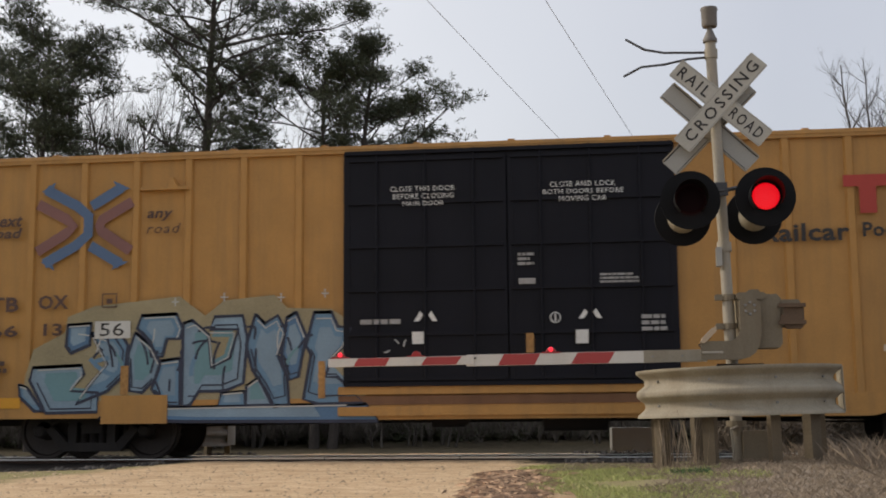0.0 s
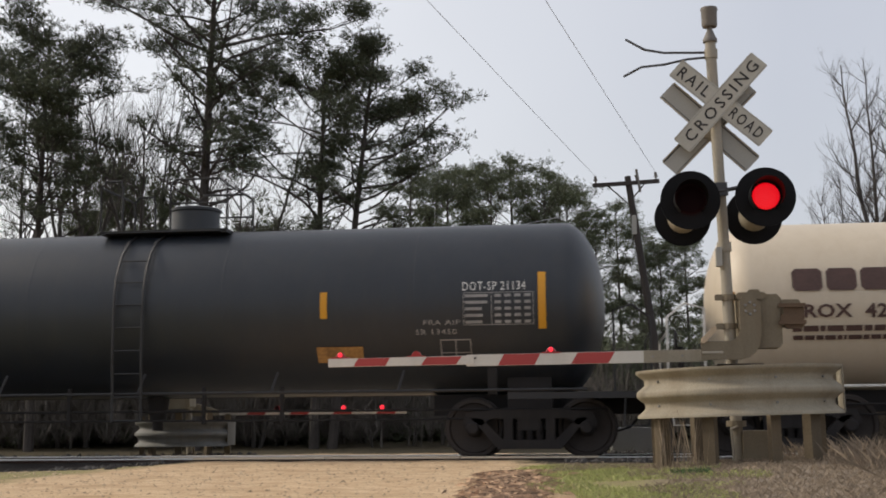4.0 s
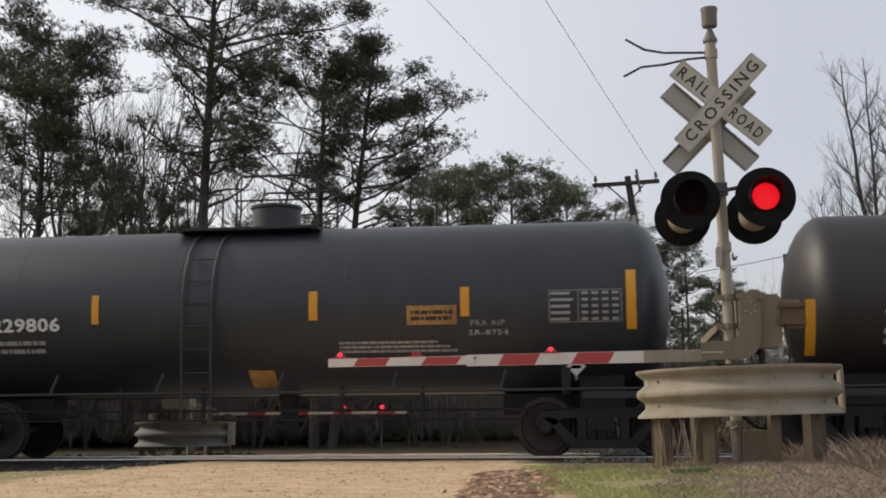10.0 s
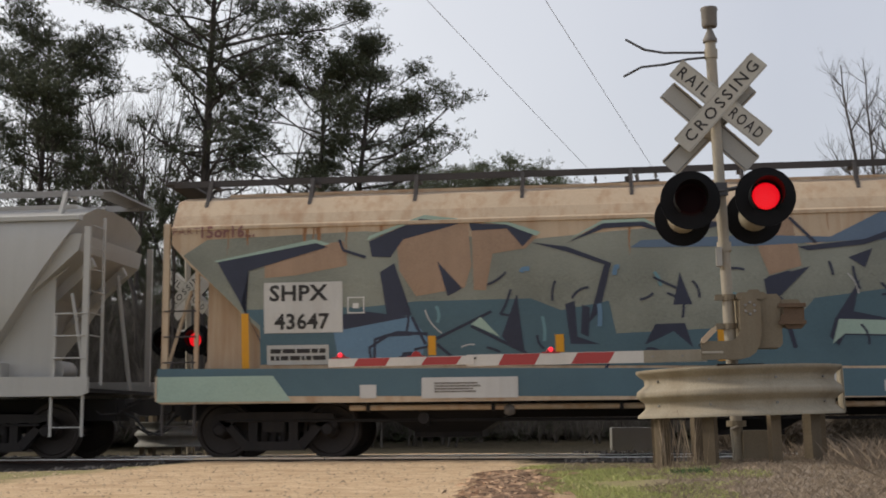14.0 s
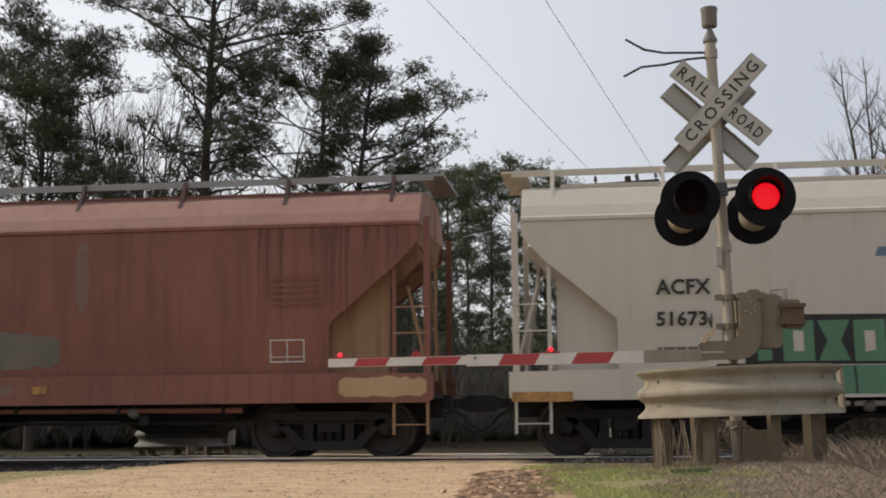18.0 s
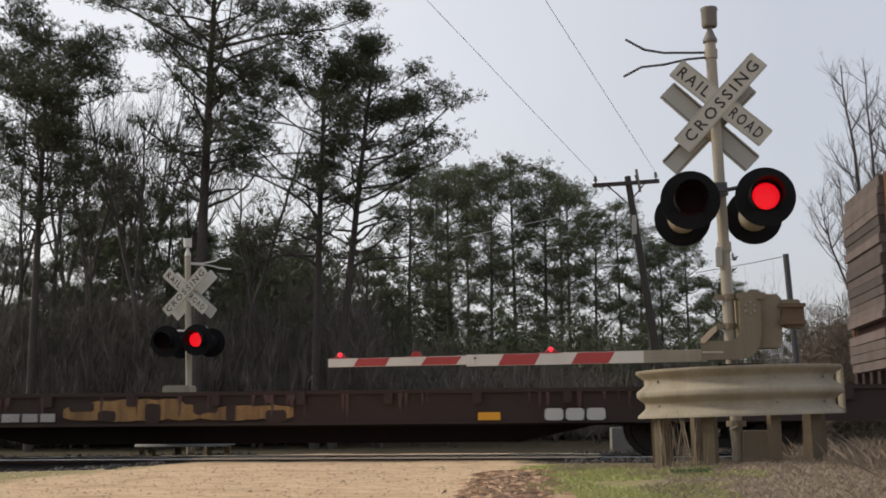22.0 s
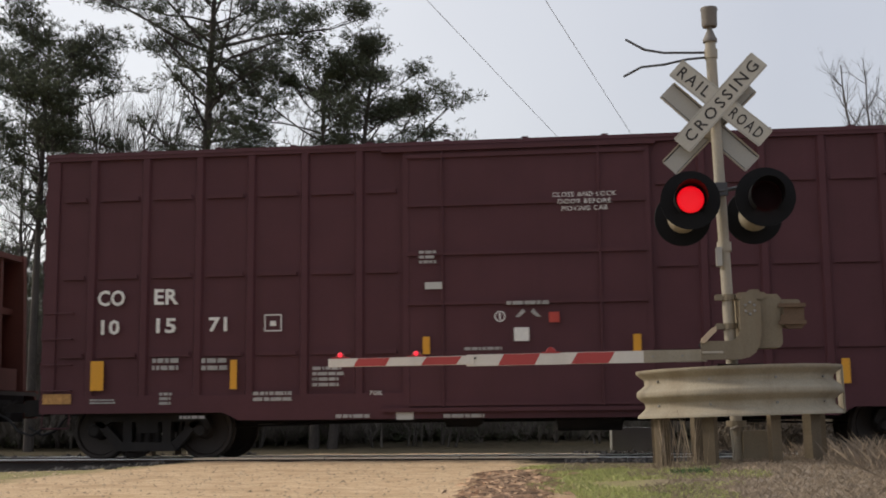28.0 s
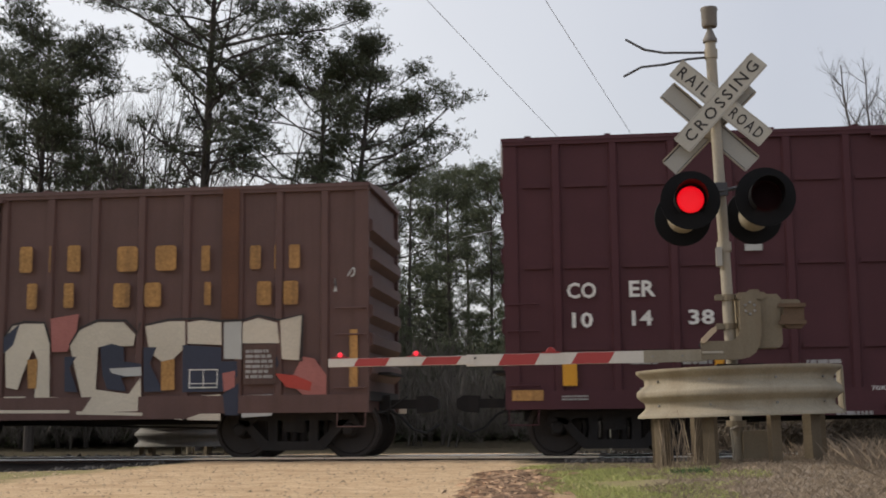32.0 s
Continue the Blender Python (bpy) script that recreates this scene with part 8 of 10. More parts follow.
def ribbon(g, pts, w):
    pts = [Vector((x, 0, z)) for x, z in pts]
    for i in range(len(pts) - 1):
        a, b = pts[i], pts[i + 1]
        d0 = (pts[i + 1] - pts[max(i - 1, 0)]).normalized()
        d1 = (pts[min(i + 2, len(pts) - 1)] - pts[i]).normalized()
        n0, n1 = Vector((-d0.z, 0, d0.x)) * w / 2, Vector((-d1.z, 0, d1.x)) * w / 2
        g.add([a - n0, b - n1, b + n1, a + n0], [(0, 1, 2, 3)])
    return g


def scrawl(car, x0, z0, x1, z1, mat, on=""):
    """A quick illegible scrawl of spray paint."""
    rs = random.Random(int((x0 + 60) * 313))
    g, n = Geo(), max(2, int((x1 - x0) / max(0.12, (z1 - z0) * 0.45)))
    for i in range(n):
        a, b = x0 + (x1 - x0) * i / n, x0 + (x1 - x0) * (i + 0.9) / n
        pts = [(rs.uniform(a, b), rs.uniform(z0, z1)) for _ in range(4)]
        fine = []
        for k in range(13):
            t = k / 12
            c = [(1 - t) ** 3, 3 * t * (1 - t) ** 2, 3 * t * t * (1 - t), t ** 3]
            fine.append((sum(q * p[0] for q, p in zip(c, pts)), sum(q * p[1] for q, p in zip(c, pts))))
        ribbon(g, fine, 0.022)
    lay(car, "graffiti_tag", g, mat, 5, on, "small sprayed scrawl")


def shape(car, mat, layer, pts, on=""):
    lay(car, "graffiti_shape", Geo().add([(x, 0, z) for x, z in pts], [tuple(range(len(pts)))]), mat, layer, on)


def stroke(car, mat, layer, pts, w, on=""):
    lay(car, "painted_stroke", ribbon(Geo(), pts, w), mat, layer, on)


def piece(car, mat, pts, on=""):
    """A sprayed letter form: its filling with a paler heart, a dark outline and thin glints along its upper edges."""
    n = len(pts)
    cx, cz = sum(p[0] for p in pts) / n, sum(p[1] for p in pts) / n
    inner = lambda k, dz=0.0: [(cx + (x - cx) * k, cz + (z - cz) * k + dz) for x, z in pts]
    lay(car, "graffiti_letter", Geo().add([(x, 0, z) for x, z in pts], [tuple(range(n))]), mat, 1, on, "blue graffiti letter")
    lay(car, "graffiti_heart", Geo().add([(x, 0, z) for x, z in inner(0.62, 0.03)], [tuple(range(n))]), "ink_haze" if mat != "ink_haze" else "ink_teal", 2, on)
    lay(car, "graffiti_outline", ribbon(Geo(), pts + pts[:2], 0.052), "ink_navy", 3, on)
    lay(car, "graffiti_outline", ribbon(Geo(), inner(0.80, -0.02)[n // 2:], 0.026), "ink_navy", 3, on)
    lay(car, "graffiti_glint", ribbon(Geo(), inner(0.86)[:max(2, n // 2)], 0.022), "ink_pale", 4, on)


def placard(car, x, z, text, mat="placard"):
    """A diamond placard in its holder on the car's side."""
    y = face(car, z) - 0.03
    r = 0.15
    b = part("placard", Geo().prism([(x, z - r), (x + r, z), (x, z + r), (x - r, z)], y - 0.004, y + 0.004), M[mat], CAR[car], "diamond hazard placard")
    part("placard_holder", Geo().box(x - 0.02, x + 0.02, y + 0.005, y + 0.06, z - r - 0.06, z), M["steel_dull"], b)
    g = letters(text, 0.16, 0.06) if text else Geo().box(0.0, 0.16, 0.0, 0.0005, 0.0, 0.05)
    g.v = [(a + x - 0.08, y - 0.007, c + z - 0.03) for a, _, c in g.v]
    part("lettering", g, M["ink_black"], b, "black numbers " + text if text else "black bar")


def reservoir(car, x, z, length, r, mat):
    """An air reservoir lying on an end platform."""
    part("air_reservoir", Geo().lathe([(-length / 2, 0.0), (-length / 2 + 0.02, r * 0.7), (-length / 2 + 0.07, r), (length / 2 - 0.07, r), (length / 2 - 0.02, r * 0.7), (length / 2, 0.0)], "x", 18, (x, -1.18, z)), M[mat], CAR[car], "pale air reservoir on the platform", smooth=True)


def drips(car, x0, x1, z1, lengths, mat, seed, n):
    """Thin run-off streaks down a side from a height, ragged in width."""
    rs = random.Random(seed)
    g = Geo()
    for i in range(n):
        x, ln, w = rs.uniform(x0, x1), rs.uniform(*lengths), rs.uniform(0.012, 0.05)
        k = max(3, int(ln / 0.10))
        for j in range(k):
            a, b = j / k, (j + 1) / k
            wa, wb = w * (1 - a) ** 0.6 * (0.8 + 0.4 * noise.noise((x, a * 4, 0))), w * (1 - b) ** 0.6 * (0.8 + 0.4 * noise.noise((x, b * 4, 0)))
            s = 0.02 * noise.noise((x * 3, a * 3, 4))
            g.add([(x - wb + s, 0, z1 - ln * b), (x + wb + s, 0, z1 - ln * b), (x + wa + s, 0, z1 - ln * a), (x - wa + s, 0, z1 - ln * a)], [(0, 1, 2, 3)])
    k = LAID[car, 0] = LAID.get((car, 0), 0) + 1
    single_layer = 0.002 + 0.0001 * (k % 43)
    g.v = [(x, face(car, z) - single_layer - 0.00001 * (i // 4 % 97), z) for i, (x, _, z) in enumerate(g.v)]
    tagged(part("run_off_stain", g, M[mat], CAR[car], "thin rusty run-off streaks"), "thin rusty run-off streaks", kind="stuff")



def wild(car, x0, z0, x1, z1, seed, on="", few=1):
    """The tangle of dark outlines and pale glints over a sprayed piece."""
    rs = random.Random(seed)
    for mat, n, w in (("ink_navy", 60, 0.036), ("ink_pale", 16, 0.022), ("ink_teal", 8, 0.05), ("ink_sky", 10, 0.07)):
        for i in range(n // few):
            x, z = rs.uniform(x0, x1), rs.uniform(z0, z1)
            a, ln, bend = rs.choice((0.3, 1.2, 1.5, 1.9, 2.7)) + rs.uniform(-0.25, 0.25), rs.uniform(0.18, 0.5), rs.uniform(-1.2, 1.2)
            pts = []
            for k in range(7):
                pts.append((max(x0, min(x1, x)), max(z0, min(z1, z))))
                x, z, a = x + math.cos(a) * ln / 6, z + math.sin(a) * ln / 6, a + bend / 6
            lay(car, "painted_stroke", ribbon(Geo(), pts, w), mat, 3, on)


words("tbox", -8.61, 3.79, -8.05, 3.97, "ink_brown", "next", on="i")
words("tbox", -8.60, 3.60, -8.05, 3.77, "ink_brown", "load", on="i")
words("tbox", -5.93, 3.82, -5.49, 3.99, "ink_brown", "any", on="i")
words("tbox", -5.93, 3.62, -5.36, 3.78, "ink_brown", "road", on="i")
words("tbox", -8.56, 2.39, -8.07, 2.63, "ink_brown", "TB")
words("tbox", -7.73, 2.42, -7.22, 2.65, "ink_brown", "OX")
words("tbox", -8.56, 1.98, -8.07, 2.17, "ink_brown", "66")
words("tbox", -7.63, 1.99, -7.31, 2.19, "ink_brown", "13")
frame_mark("tbox", -6.65, 2.43, -6.40, 2.66, "ink_brown")
patch("tbox", -8.46, 0.83, -7.99, 1.00, "reflect")
bars("tbox", -8.43, 1.38, -8.23, 1.61, "ink_brown", 2)
patch("tbox", -6.31, 1.03, -6.18, 1.49, "ink_gold")
patch("tbox", -3.08, 0.94, -2.97, 1.52, "ink_gold")
patch("tbox", -8.61, 1.08, -8.41, 1.61, "ink_gold")
words("tbox", -1.92, 4.14, -0.89, 4.25, "ink_white", "CLOSE THIS DOOR", on="d")
words("tbox", -1.88, 4.02, -0.91, 4.13, "ink_white", "BEFORE CLOSING", on="d")
words("tbox", -1.72, 3.91, -1.07, 4.01, "ink_white", "MAIN DOOR", on="d")
words("tbox", 0.60, 4.14, 1.61, 4.25, "ink_white", "CLOSE AND LOCK", on="d")
words("tbox", 0.49, 4.03, 1.73, 4.13, "ink_white", "BOTH DOORS BEFORE", on="d")
words("tbox", 0.74, 3.91, 1.47, 4.02, "ink_white", "MOVING CAR", on="d")
bars("tbox", 0.08, 2.94, 0.33, 3.16, "ink_dim", 3, on="d")
patch("tbox", 0.09, 2.66, 0.35, 2.75, "ink_dim", on="d")
bars("tbox", 1.34, 2.64, 1.93, 2.81, "ink_dim", 3, on="d")
patch("tbox", -1.58, 1.76, -1.40, 1.95, "ink_white", on="d")
patch("tbox", 0.95, 1.73, 1.14, 1.94, "ink_white", on="d")
bars("tbox", -2.40, 2.06, -1.75, 2.14, "ink_dim", 1, on="d")
bars("tbox", 1.95, 1.89, 2.33, 2.17, "ink_dim", 3, on="d")
chevrons("tbox", -1.55, 2.11, -1.18, 2.27, "ink_white", on="d")
chevrons("tbox", 1.00, 2.11, 1.36, 2.26, "ink_white", on="d")
ring_mark("tbox", 0.56, 2.05, 0.73, 2.22, "ink_white", on="d")
patch("tbox", 0.19, 1.60, 0.31, 1.90, "ink_gold", on="d")
words("tbox", 3.78, 3.22, 5.09, 3.50, "ink_black", "Railcar")
words("tbox", 5.28, 3.20, 6.22, 3.49, "ink_black", "Pooling")
patch("tbox", 5.03, 4.04, 5.94, 4.22, "ink_red")
patch("tbox", 5.26, 3.63, 5.51, 4.04, "ink_red")
words("tilx", -5.18, 2.24, -4.50, 2.48, "ink_black", "TILX")
words("tilx", -4.28, 2.24, -3.23, 2.48, "ink_black", "200172")
bars("tilx", -5.21, 1.93, -3.48, 2.02, "ink_brown", 1)
bars("tilx", -5.21, 1.78, -2.87, 1.87, "ink_brown", 1)
patch("tilx", -6.04, 1.61, -5.93, 2.48, "ink_gold")
patch("tilx", -4.44, 2.00, -4.31, 2.46, "ink_gold")
patch("tilx", -2.05, 2.01, -1.94, 2.48, "ink_gold")
patch("tilx", -0.11, 2.07, 0.00, 2.53, "ink_gold")
patch("tilx", 1.82, 2.07, 1.94, 2.51, "ink_gold")
patch("tilx", 3.37, 2.05, 3.48, 2.50, "ink_gold")
patch("tilx", 5.61, 1.64, 5.72, 2.49, "ink_gold")
patch("tilx", 0.17, 1.82, 0.91, 2.10, "ink_gold")
bars("tilx", 0.22, 1.89, 0.86, 2.05, "ink_brown", 2)
words("tilx", 2.15, 1.79, 3.44, 1.95, "ink_brown", "HYDROGEN PEROXIDE")
patch("tilx", 3.57, 1.56, 3.97, 1.78, "ink_slate")
grid_mark("tilx", 4.00, 2.03, 5.07, 2.50, "ink_pale", 5)
bars("tilx", 1.12, 1.76, 1.86, 1.82, "ink_tan", 1)
bars("tilx", -2.56, 1.78, -1.91, 1.81, "ink_tan", 1)
blocks("prox", -5.66, 2.48, -2.62, 2.83, "ink_brown", "PROCOR")
words("prox", -5.65, 2.07, -4.76, 2.28, "ink_brown", "PROX")
words("prox", -4.58, 2.06, -3.76, 2.28, "ink_brown", "42163")
bars("prox", -5.65, 1.85, -4.11, 1.94, "ink_brown", 1)
bars("prox", -5.64, 1.73, -4.13, 1.80, "ink_brown", 1)
patch("prox", -6.59, 1.66, -6.49, 2.49, "ink_gold")
patch("prox", -3.78, 1.59, -3.68, 2.00, "ink_gold")
patch("prox", -1.65, 1.63, -1.55, 1.98, "ink_gold")
patch("prox", 1.03, 1.59, 1.12, 1.96, "ink_gold")
patch("prox", 3.68, 1.69, 3.79, 1.96, "ink_gold")
patch("prox", 5.94, 1.52, 6.05, 2.35, "ink_gold")
patch("prox", 1.43, 1.74, 2.21, 2.01, "reflect")
bars("prox", 1.47, 1.78, 2.17, 1.97, "ink_brown", 2)
words("prox", 1.44, 2.41, 5.69, 2.54, "ink_brown", "HYDROGEN PEROXIDE, AQUEOUS SOLUTIONS, STABILIZED")
bars("prox", 1.44, 2.12, 1.99, 2.26, "ink_brown", 2)
grid_mark("prox", 3.71, 1.79, 4.81, 2.25, "ink_pale", 4)
patch("prox", 3.72, 1.42, 4.24, 1.72, "ink_black")
frame_mark("prox", 3.79, 1.47, 4.18, 1.67, "ink_white")
patch("dark", 6.79, 1.98, 6.91, 2.87, "reflect")
patch("dark", 3.34, 2.19, 3.45, 2.61, "reflect")
words("dark", 5.61, 2.59, 6.60, 2.73, "ink_white", "DOT-SP 21134")
grid_mark("dark", 5.62, 2.05, 6.72, 2.56, "ink_dim", 5)
words("dark", 4.99, 2.04, 5.57, 2.14, "ink_dim", "FRA AIP")
words("dark", 4.86, 1.89, 5.51, 2.00, "ink_dim", "SR 13450")
frame_mark("dark", 5.24, 1.57, 5.73, 1.84, "ink_dim")
patch("dark", 3.25, 1.51, 4.00, 1.75, "ink_gold")
patch("dark", -7.17, 1.92, -7.03, 2.83, "reflect")
words("dark", -5.67, 2.00, -5.13, 2.24, "ink_white", "GATX")
words("dark", -4.91, 1.98, -3.92, 2.24, "ink_white", "99732")
bars("dark", -5.32, 1.74, -4.00, 1.82, "ink_dim", 1)
bars("dark", -5.28, 1.62, -3.99, 1.68, "ink_dim", 1)
blocks("coil", -0.73, 2.53, 0.65, 2.95, "ink_gold", "CSX")
bars("coil", -0.80, 2.28, 0.70, 2.36, "ink_gold", 1)
words("coil", -4.52, 1.30, -3.91, 1.53, "ink_white", "ATW", on="p")
words("coil", -3.73, 1.29, -2.57, 1.53, "ink_orange", "496667", on="p")
patch("coil", -6.62, 1.31, -6.14, 1.53, "reflect", on="p")
patch("coil", -5.23, 1.28, -4.79, 1.41, "reflect", on="p")
patch("coil", -2.59, 1.28, -2.13, 1.41, "reflect", on="p")
patch("coil", -0.72, 1.28, -0.27, 1.39, "reflect", on="p")
patch("coil", 2.85, 1.23, 3.32, 1.34, "reflect", on="p")
patch("coil", 6.18, 1.24, 6.61, 1.41, "reflect", on="p")
patch("coil", -5.61, 1.31, -5.46, 1.41, "bar_white", on="p")
patch("coil", 5.00, 1.26, 5.14, 1.36, "bar_white", on="p")
frame_mark("coil", 2.28, 0.75, 2.79, 1.05, "ink_dim", on="g")
bars("coil", -3.13, 1.67, -3.02, 1.96, "ink_gold", 1)
scrawl("coil", 4.44, 1.80, 4.87, 2.43, "ink_dim")
scrawl("coil", 5.12, 1.90, 6.31, 2.88, "ink_dim")
scrawl("coil", 0.81, 0.48, 1.60, 1.10, "ink_dim", on="g")
scrawl("coil", -3.22, 0.29, -2.49, 1.07, "ink_dim", on="g")
blocks("gon", -0.57, 2.66, 1.00, 3.27, "ink_white", "GATX")
words("gon", -4.52, 1.04, -3.46, 1.28, "ink_white", "WRWK")
words("gon", -3.47, 1.16, -2.32, 1.41, "ink_white", "407117")
bars("gon", -1.66, 1.24, -0.79, 1.35, "ink_white", 1)
bars("gon", -1.65, 1.10, -0.78, 1.19, "ink_white", 1)
patch("gon", -2.61, 0.95, -2.13, 1.08, "reflect")
patch("gon", -0.26, 0.95, 0.21, 1.07, "reflect")
patch("gon", 2.08, 0.93, 2.56, 1.07, "reflect")
patch("gon", 4.39, 0.91, 5.34, 1.04, "reflect")
patch("gon", -5.25, 0.90, -4.29, 1.04, "reflect")
patch("gon", -0.04, 1.19, 0.01, 1.66, "ink_gold")
bars("gon", -0.25, 1.36, 0.18, 1.41, "ink_white", 1)
bars("gon", 1.80, 1.34, 2.19, 1.40, "ink_white", 1)
bars("gon", 3.91, 1.32, 4.31, 1.37, "ink_white", 1)
bars("gon", -2.25, 1.36, -1.85, 1.42, "ink_white", 1)
patch("gon", 3.64, 0.94, 3.90, 1.05, "ink_white")
bars("gon", 3.21, 1.58, 4.03, 1.70, "ink_dim", 2)
bars("gon", 0.97, 0.51, 1.28, 0.57, "ink_white", 1)
words("g5", -6.14, 2.02, -5.35, 2.25, "ink_white", "GATX")
words("g5", -5.09, 2.01, -4.10, 2.26, "ink_white", "59945")
bars("g5", -6.16, 1.80, -4.47, 1.88, "ink_dim", 1)
bars("g5", -6.16, 1.65, -3.80, 1.73, "ink_dim", 1)
patch("g5", -7.31, 1.51, -7.16, 2.35, "reflect")
patch("g5", -5.21, 1.90, -5.11, 2.36, "reflect")
patch("g5", -2.25, 1.90, -2.12, 2.36, "reflect")
patch("g5", 0.77, 1.89, 0.89, 2.35, "reflect")
bars("g5", -3.38, 1.85, -2.44, 1.99, "ink_dim", 2)
patch("g5", 1.36, 1.81, 2.10, 2.10, "ink_gold")
bars("g5", 1.40, 1.86, 2.05, 2.05, "ink_black", 2)
patch("g5", 6.94, 1.57, 7.09, 2.39, "reflect")
patch("g5", 3.47, 1.93, 3.61, 2.40, "reflect")
grid_mark("g5", 5.80, 1.91, 6.91, 2.44, "ink_dim", 5)
frame_mark("g5", 5.36, 1.52, 5.83, 1.81, "ink_dim")
bars("g5", 0.40, 1.54, 1.31, 1.82, "ink_dim", 4)
bars("g5", 3.78, 1.67, 4.47, 1.77, "ink_dim", 2)
words("g2", -5.46, 2.07, -4.65, 2.30, "ink_white", "GATX")
words("g2", -4.45, 2.06, -3.28, 2.29, "ink_white", "229806")
bars("g2", -5.27, 1.84, -3.55, 1.91, "ink_dim", 1)
bars("g2", -5.27, 1.71, -3.57, 1.78, "ink_dim", 1)
patch("g2", -6.20, 1.96, -6.08, 2.88, "reflect")
patch("g2", -2.74, 2.17, -2.62, 2.64, "reflect")
patch("g2", 0.86, 2.17, 1.00, 2.63, "reflect")
patch("g2", 3.28, 2.19, 3.42, 2.65, "reflect")
patch("g2", 5.85, 1.95, 6.00, 2.87, "reflect")
patch("g2", 2.43, 2.07, 3.22, 2.37, "ink_gold")
bars("g2", 2.49, 2.12, 3.16, 2.31, "ink_black", 2)
words("g2", 3.44, 2.01, 3.97, 2.13, "ink_dim", "FRA AIP")
words("g2", 3.41, 1.87, 4.02, 1.98, "ink_pale", "SR-8754")
grid_mark("g2", 4.66, 2.07, 5.78, 2.57, "ink_dim", 5)
bars("g2", 1.33, 1.64, 3.21, 1.84, "ink_dim", 3)
patch("g2", -0.23, 1.14, 0.20, 1.41, "ink_gold")
words("h1", -7.14, 2.54, -6.31, 2.74, "ink_black", "SHPX")
words("h1", -7.19, 2.09, -6.00, 2.30, "ink_black", "450577")
bars("h1", -4.00, 1.09, -2.50, 1.19, "ink_brown", 1, on="s")
patch("h1", -8.01, 0.92, -7.06, 1.07, "reflect", on="s")
patch("h1", -4.61, 0.94, -4.14, 1.06, "reflect", on="s")
patch("h1", -1.58, 0.90, -1.09, 1.03, "reflect", on="s")
patch("h1", 6.94, 0.92, 7.86, 1.04, "reflect", on="s")
patch("h1", 3.75, 0.94, 4.25, 1.07, "reflect", on="s")
patch("h1", 2.14, 1.05, 2.39, 1.17, "ink_gold", on="s")
frame_mark("h1", 5.93, 1.51, 6.48, 1.88, "bar_white")
stain("h1", -3.62, 1.90, 2.03, 2.09, "ink_slate")
stain("h1", -0.88, 1.60, 2.19, 2.08, "ink_slate")
stain("h1", 0.35, 1.41, 2.39, 2.05, "ink_slate")
stain("h1", -2.94, 2.96, 0.87, 3.08, "ink_fade")
stain("h1", 0.57, 2.97, 4.05, 3.65, "ink_fade")
stain("h1", -0.20, 0.98, 0.27, 1.21, "ink_slate", on="s")
grid_mark("h1", 5.95, 2.41, 6.79, 2.90, "hop_red", 5)
patch("h2", -7.55, 1.97, -6.28, 2.77, "bar_white")
words("h2", -7.46, 2.47, -6.51, 2.73, "ink_black", "SHPX")
words("h2", -7.38, 2.02, -6.49, 2.28, "ink_black", "43647")
frame_mark("h2", -6.20, 2.26, -5.93, 2.52, "ink_white")
words("h2", -9.06, 3.55, -8.61, 3.68, "ink_mauve", "PART")
words("h2", -8.59, 3.51, -7.70, 3.71, "ink_mauve", "15or16...")
patch("h2", -7.51, 1.47, -6.51, 1.78, "ink_pale")
bars("h2", -7.45, 1.52, -6.56, 1.74, "ink_black", 2)
patch("h2", -7.92, 1.40, -7.80, 2.29, "reflect")
patch("h2", -4.93, 1.59, -4.81, 1.89, "reflect")
patch("h2", -2.95, 1.61, -2.82, 1.88, "reflect")
patch("h2", 7.98, 1.62, 8.09, 2.31, "reflect")
patch("h2", 5.80, 1.65, 5.91, 1.92, "reflect")
patch("h2", 2.50, 1.47, 2.63, 1.95, "reflect")
patch("h2", -0.50, 1.44, -0.36, 1.98, "reflect")
patch("h2", 6.09, 2.67, 7.69, 3.15, "ink_white")
bars("h2", 6.12, 2.70, 7.64, 3.10, "ink_slate", 5)
patch("h2", 6.24, 1.63, 6.65, 1.83, "ink_black")
frame_mark("h2", 6.24, 1.63, 6.65, 1.83, "ink_white")
patch("h2", 4.55, 1.63, 5.21, 1.78, "ink_pale")
patch("h2", 0.39, 1.07, 1.24, 1.24, "bar_white", on="s")
patch("h2", -0.93, 1.05, -0.43, 1.18, "bar_white", on="s")
patch("h2", 3.67, 1.07, 5.30, 1.20, "bar_white", on="s")
bars("h2", 3.75, 1.11, 5.23, 1.17, "ink_slate", 1, on="s")
patch("h2", 1.88, 0.96, 2.14, 1.12, "bar_white", on="s")
patch("h2", 5.89, 0.92, 6.14, 1.09, "bar_white", on="s")
patch("h2", 3.07, 0.96, 3.28, 1.16, "ink_gold", on="s")
patch("h2", -5.02, 0.92, -3.53, 1.24, "bar_white", on="s")
stain("h2", -4.64, 1.10, -3.55, 1.22, "ink_deep", on="s")
stain("h2", -4.03, 0.93, -3.55, 1.06, "ink_deep", on="s")
bars("h2", -4.82, 1.00, -4.11, 1.17, "ink_slate", 4, on="s")
patch("h2", -5.99, 0.93, -5.73, 1.14, "bar_white", on="s")
bars("h2", 7.30, 0.95, 8.72, 1.13, "ink_slate", 3, on="s")
words("h3", -6.81, 2.67, -6.11, 2.91, "ink_black", "TILX")
words("h3", -6.78, 2.22, -5.77, 2.45, "ink_black", "56425")
bars("h3", -6.62, 1.89, -5.91, 1.96, "ink_slate", 1)
bars("h3", -6.78, 1.75, -5.91, 1.81, "ink_slate", 1)
patch("h3", 7.64, 2.12, 7.74, 2.55, "ink_gold")
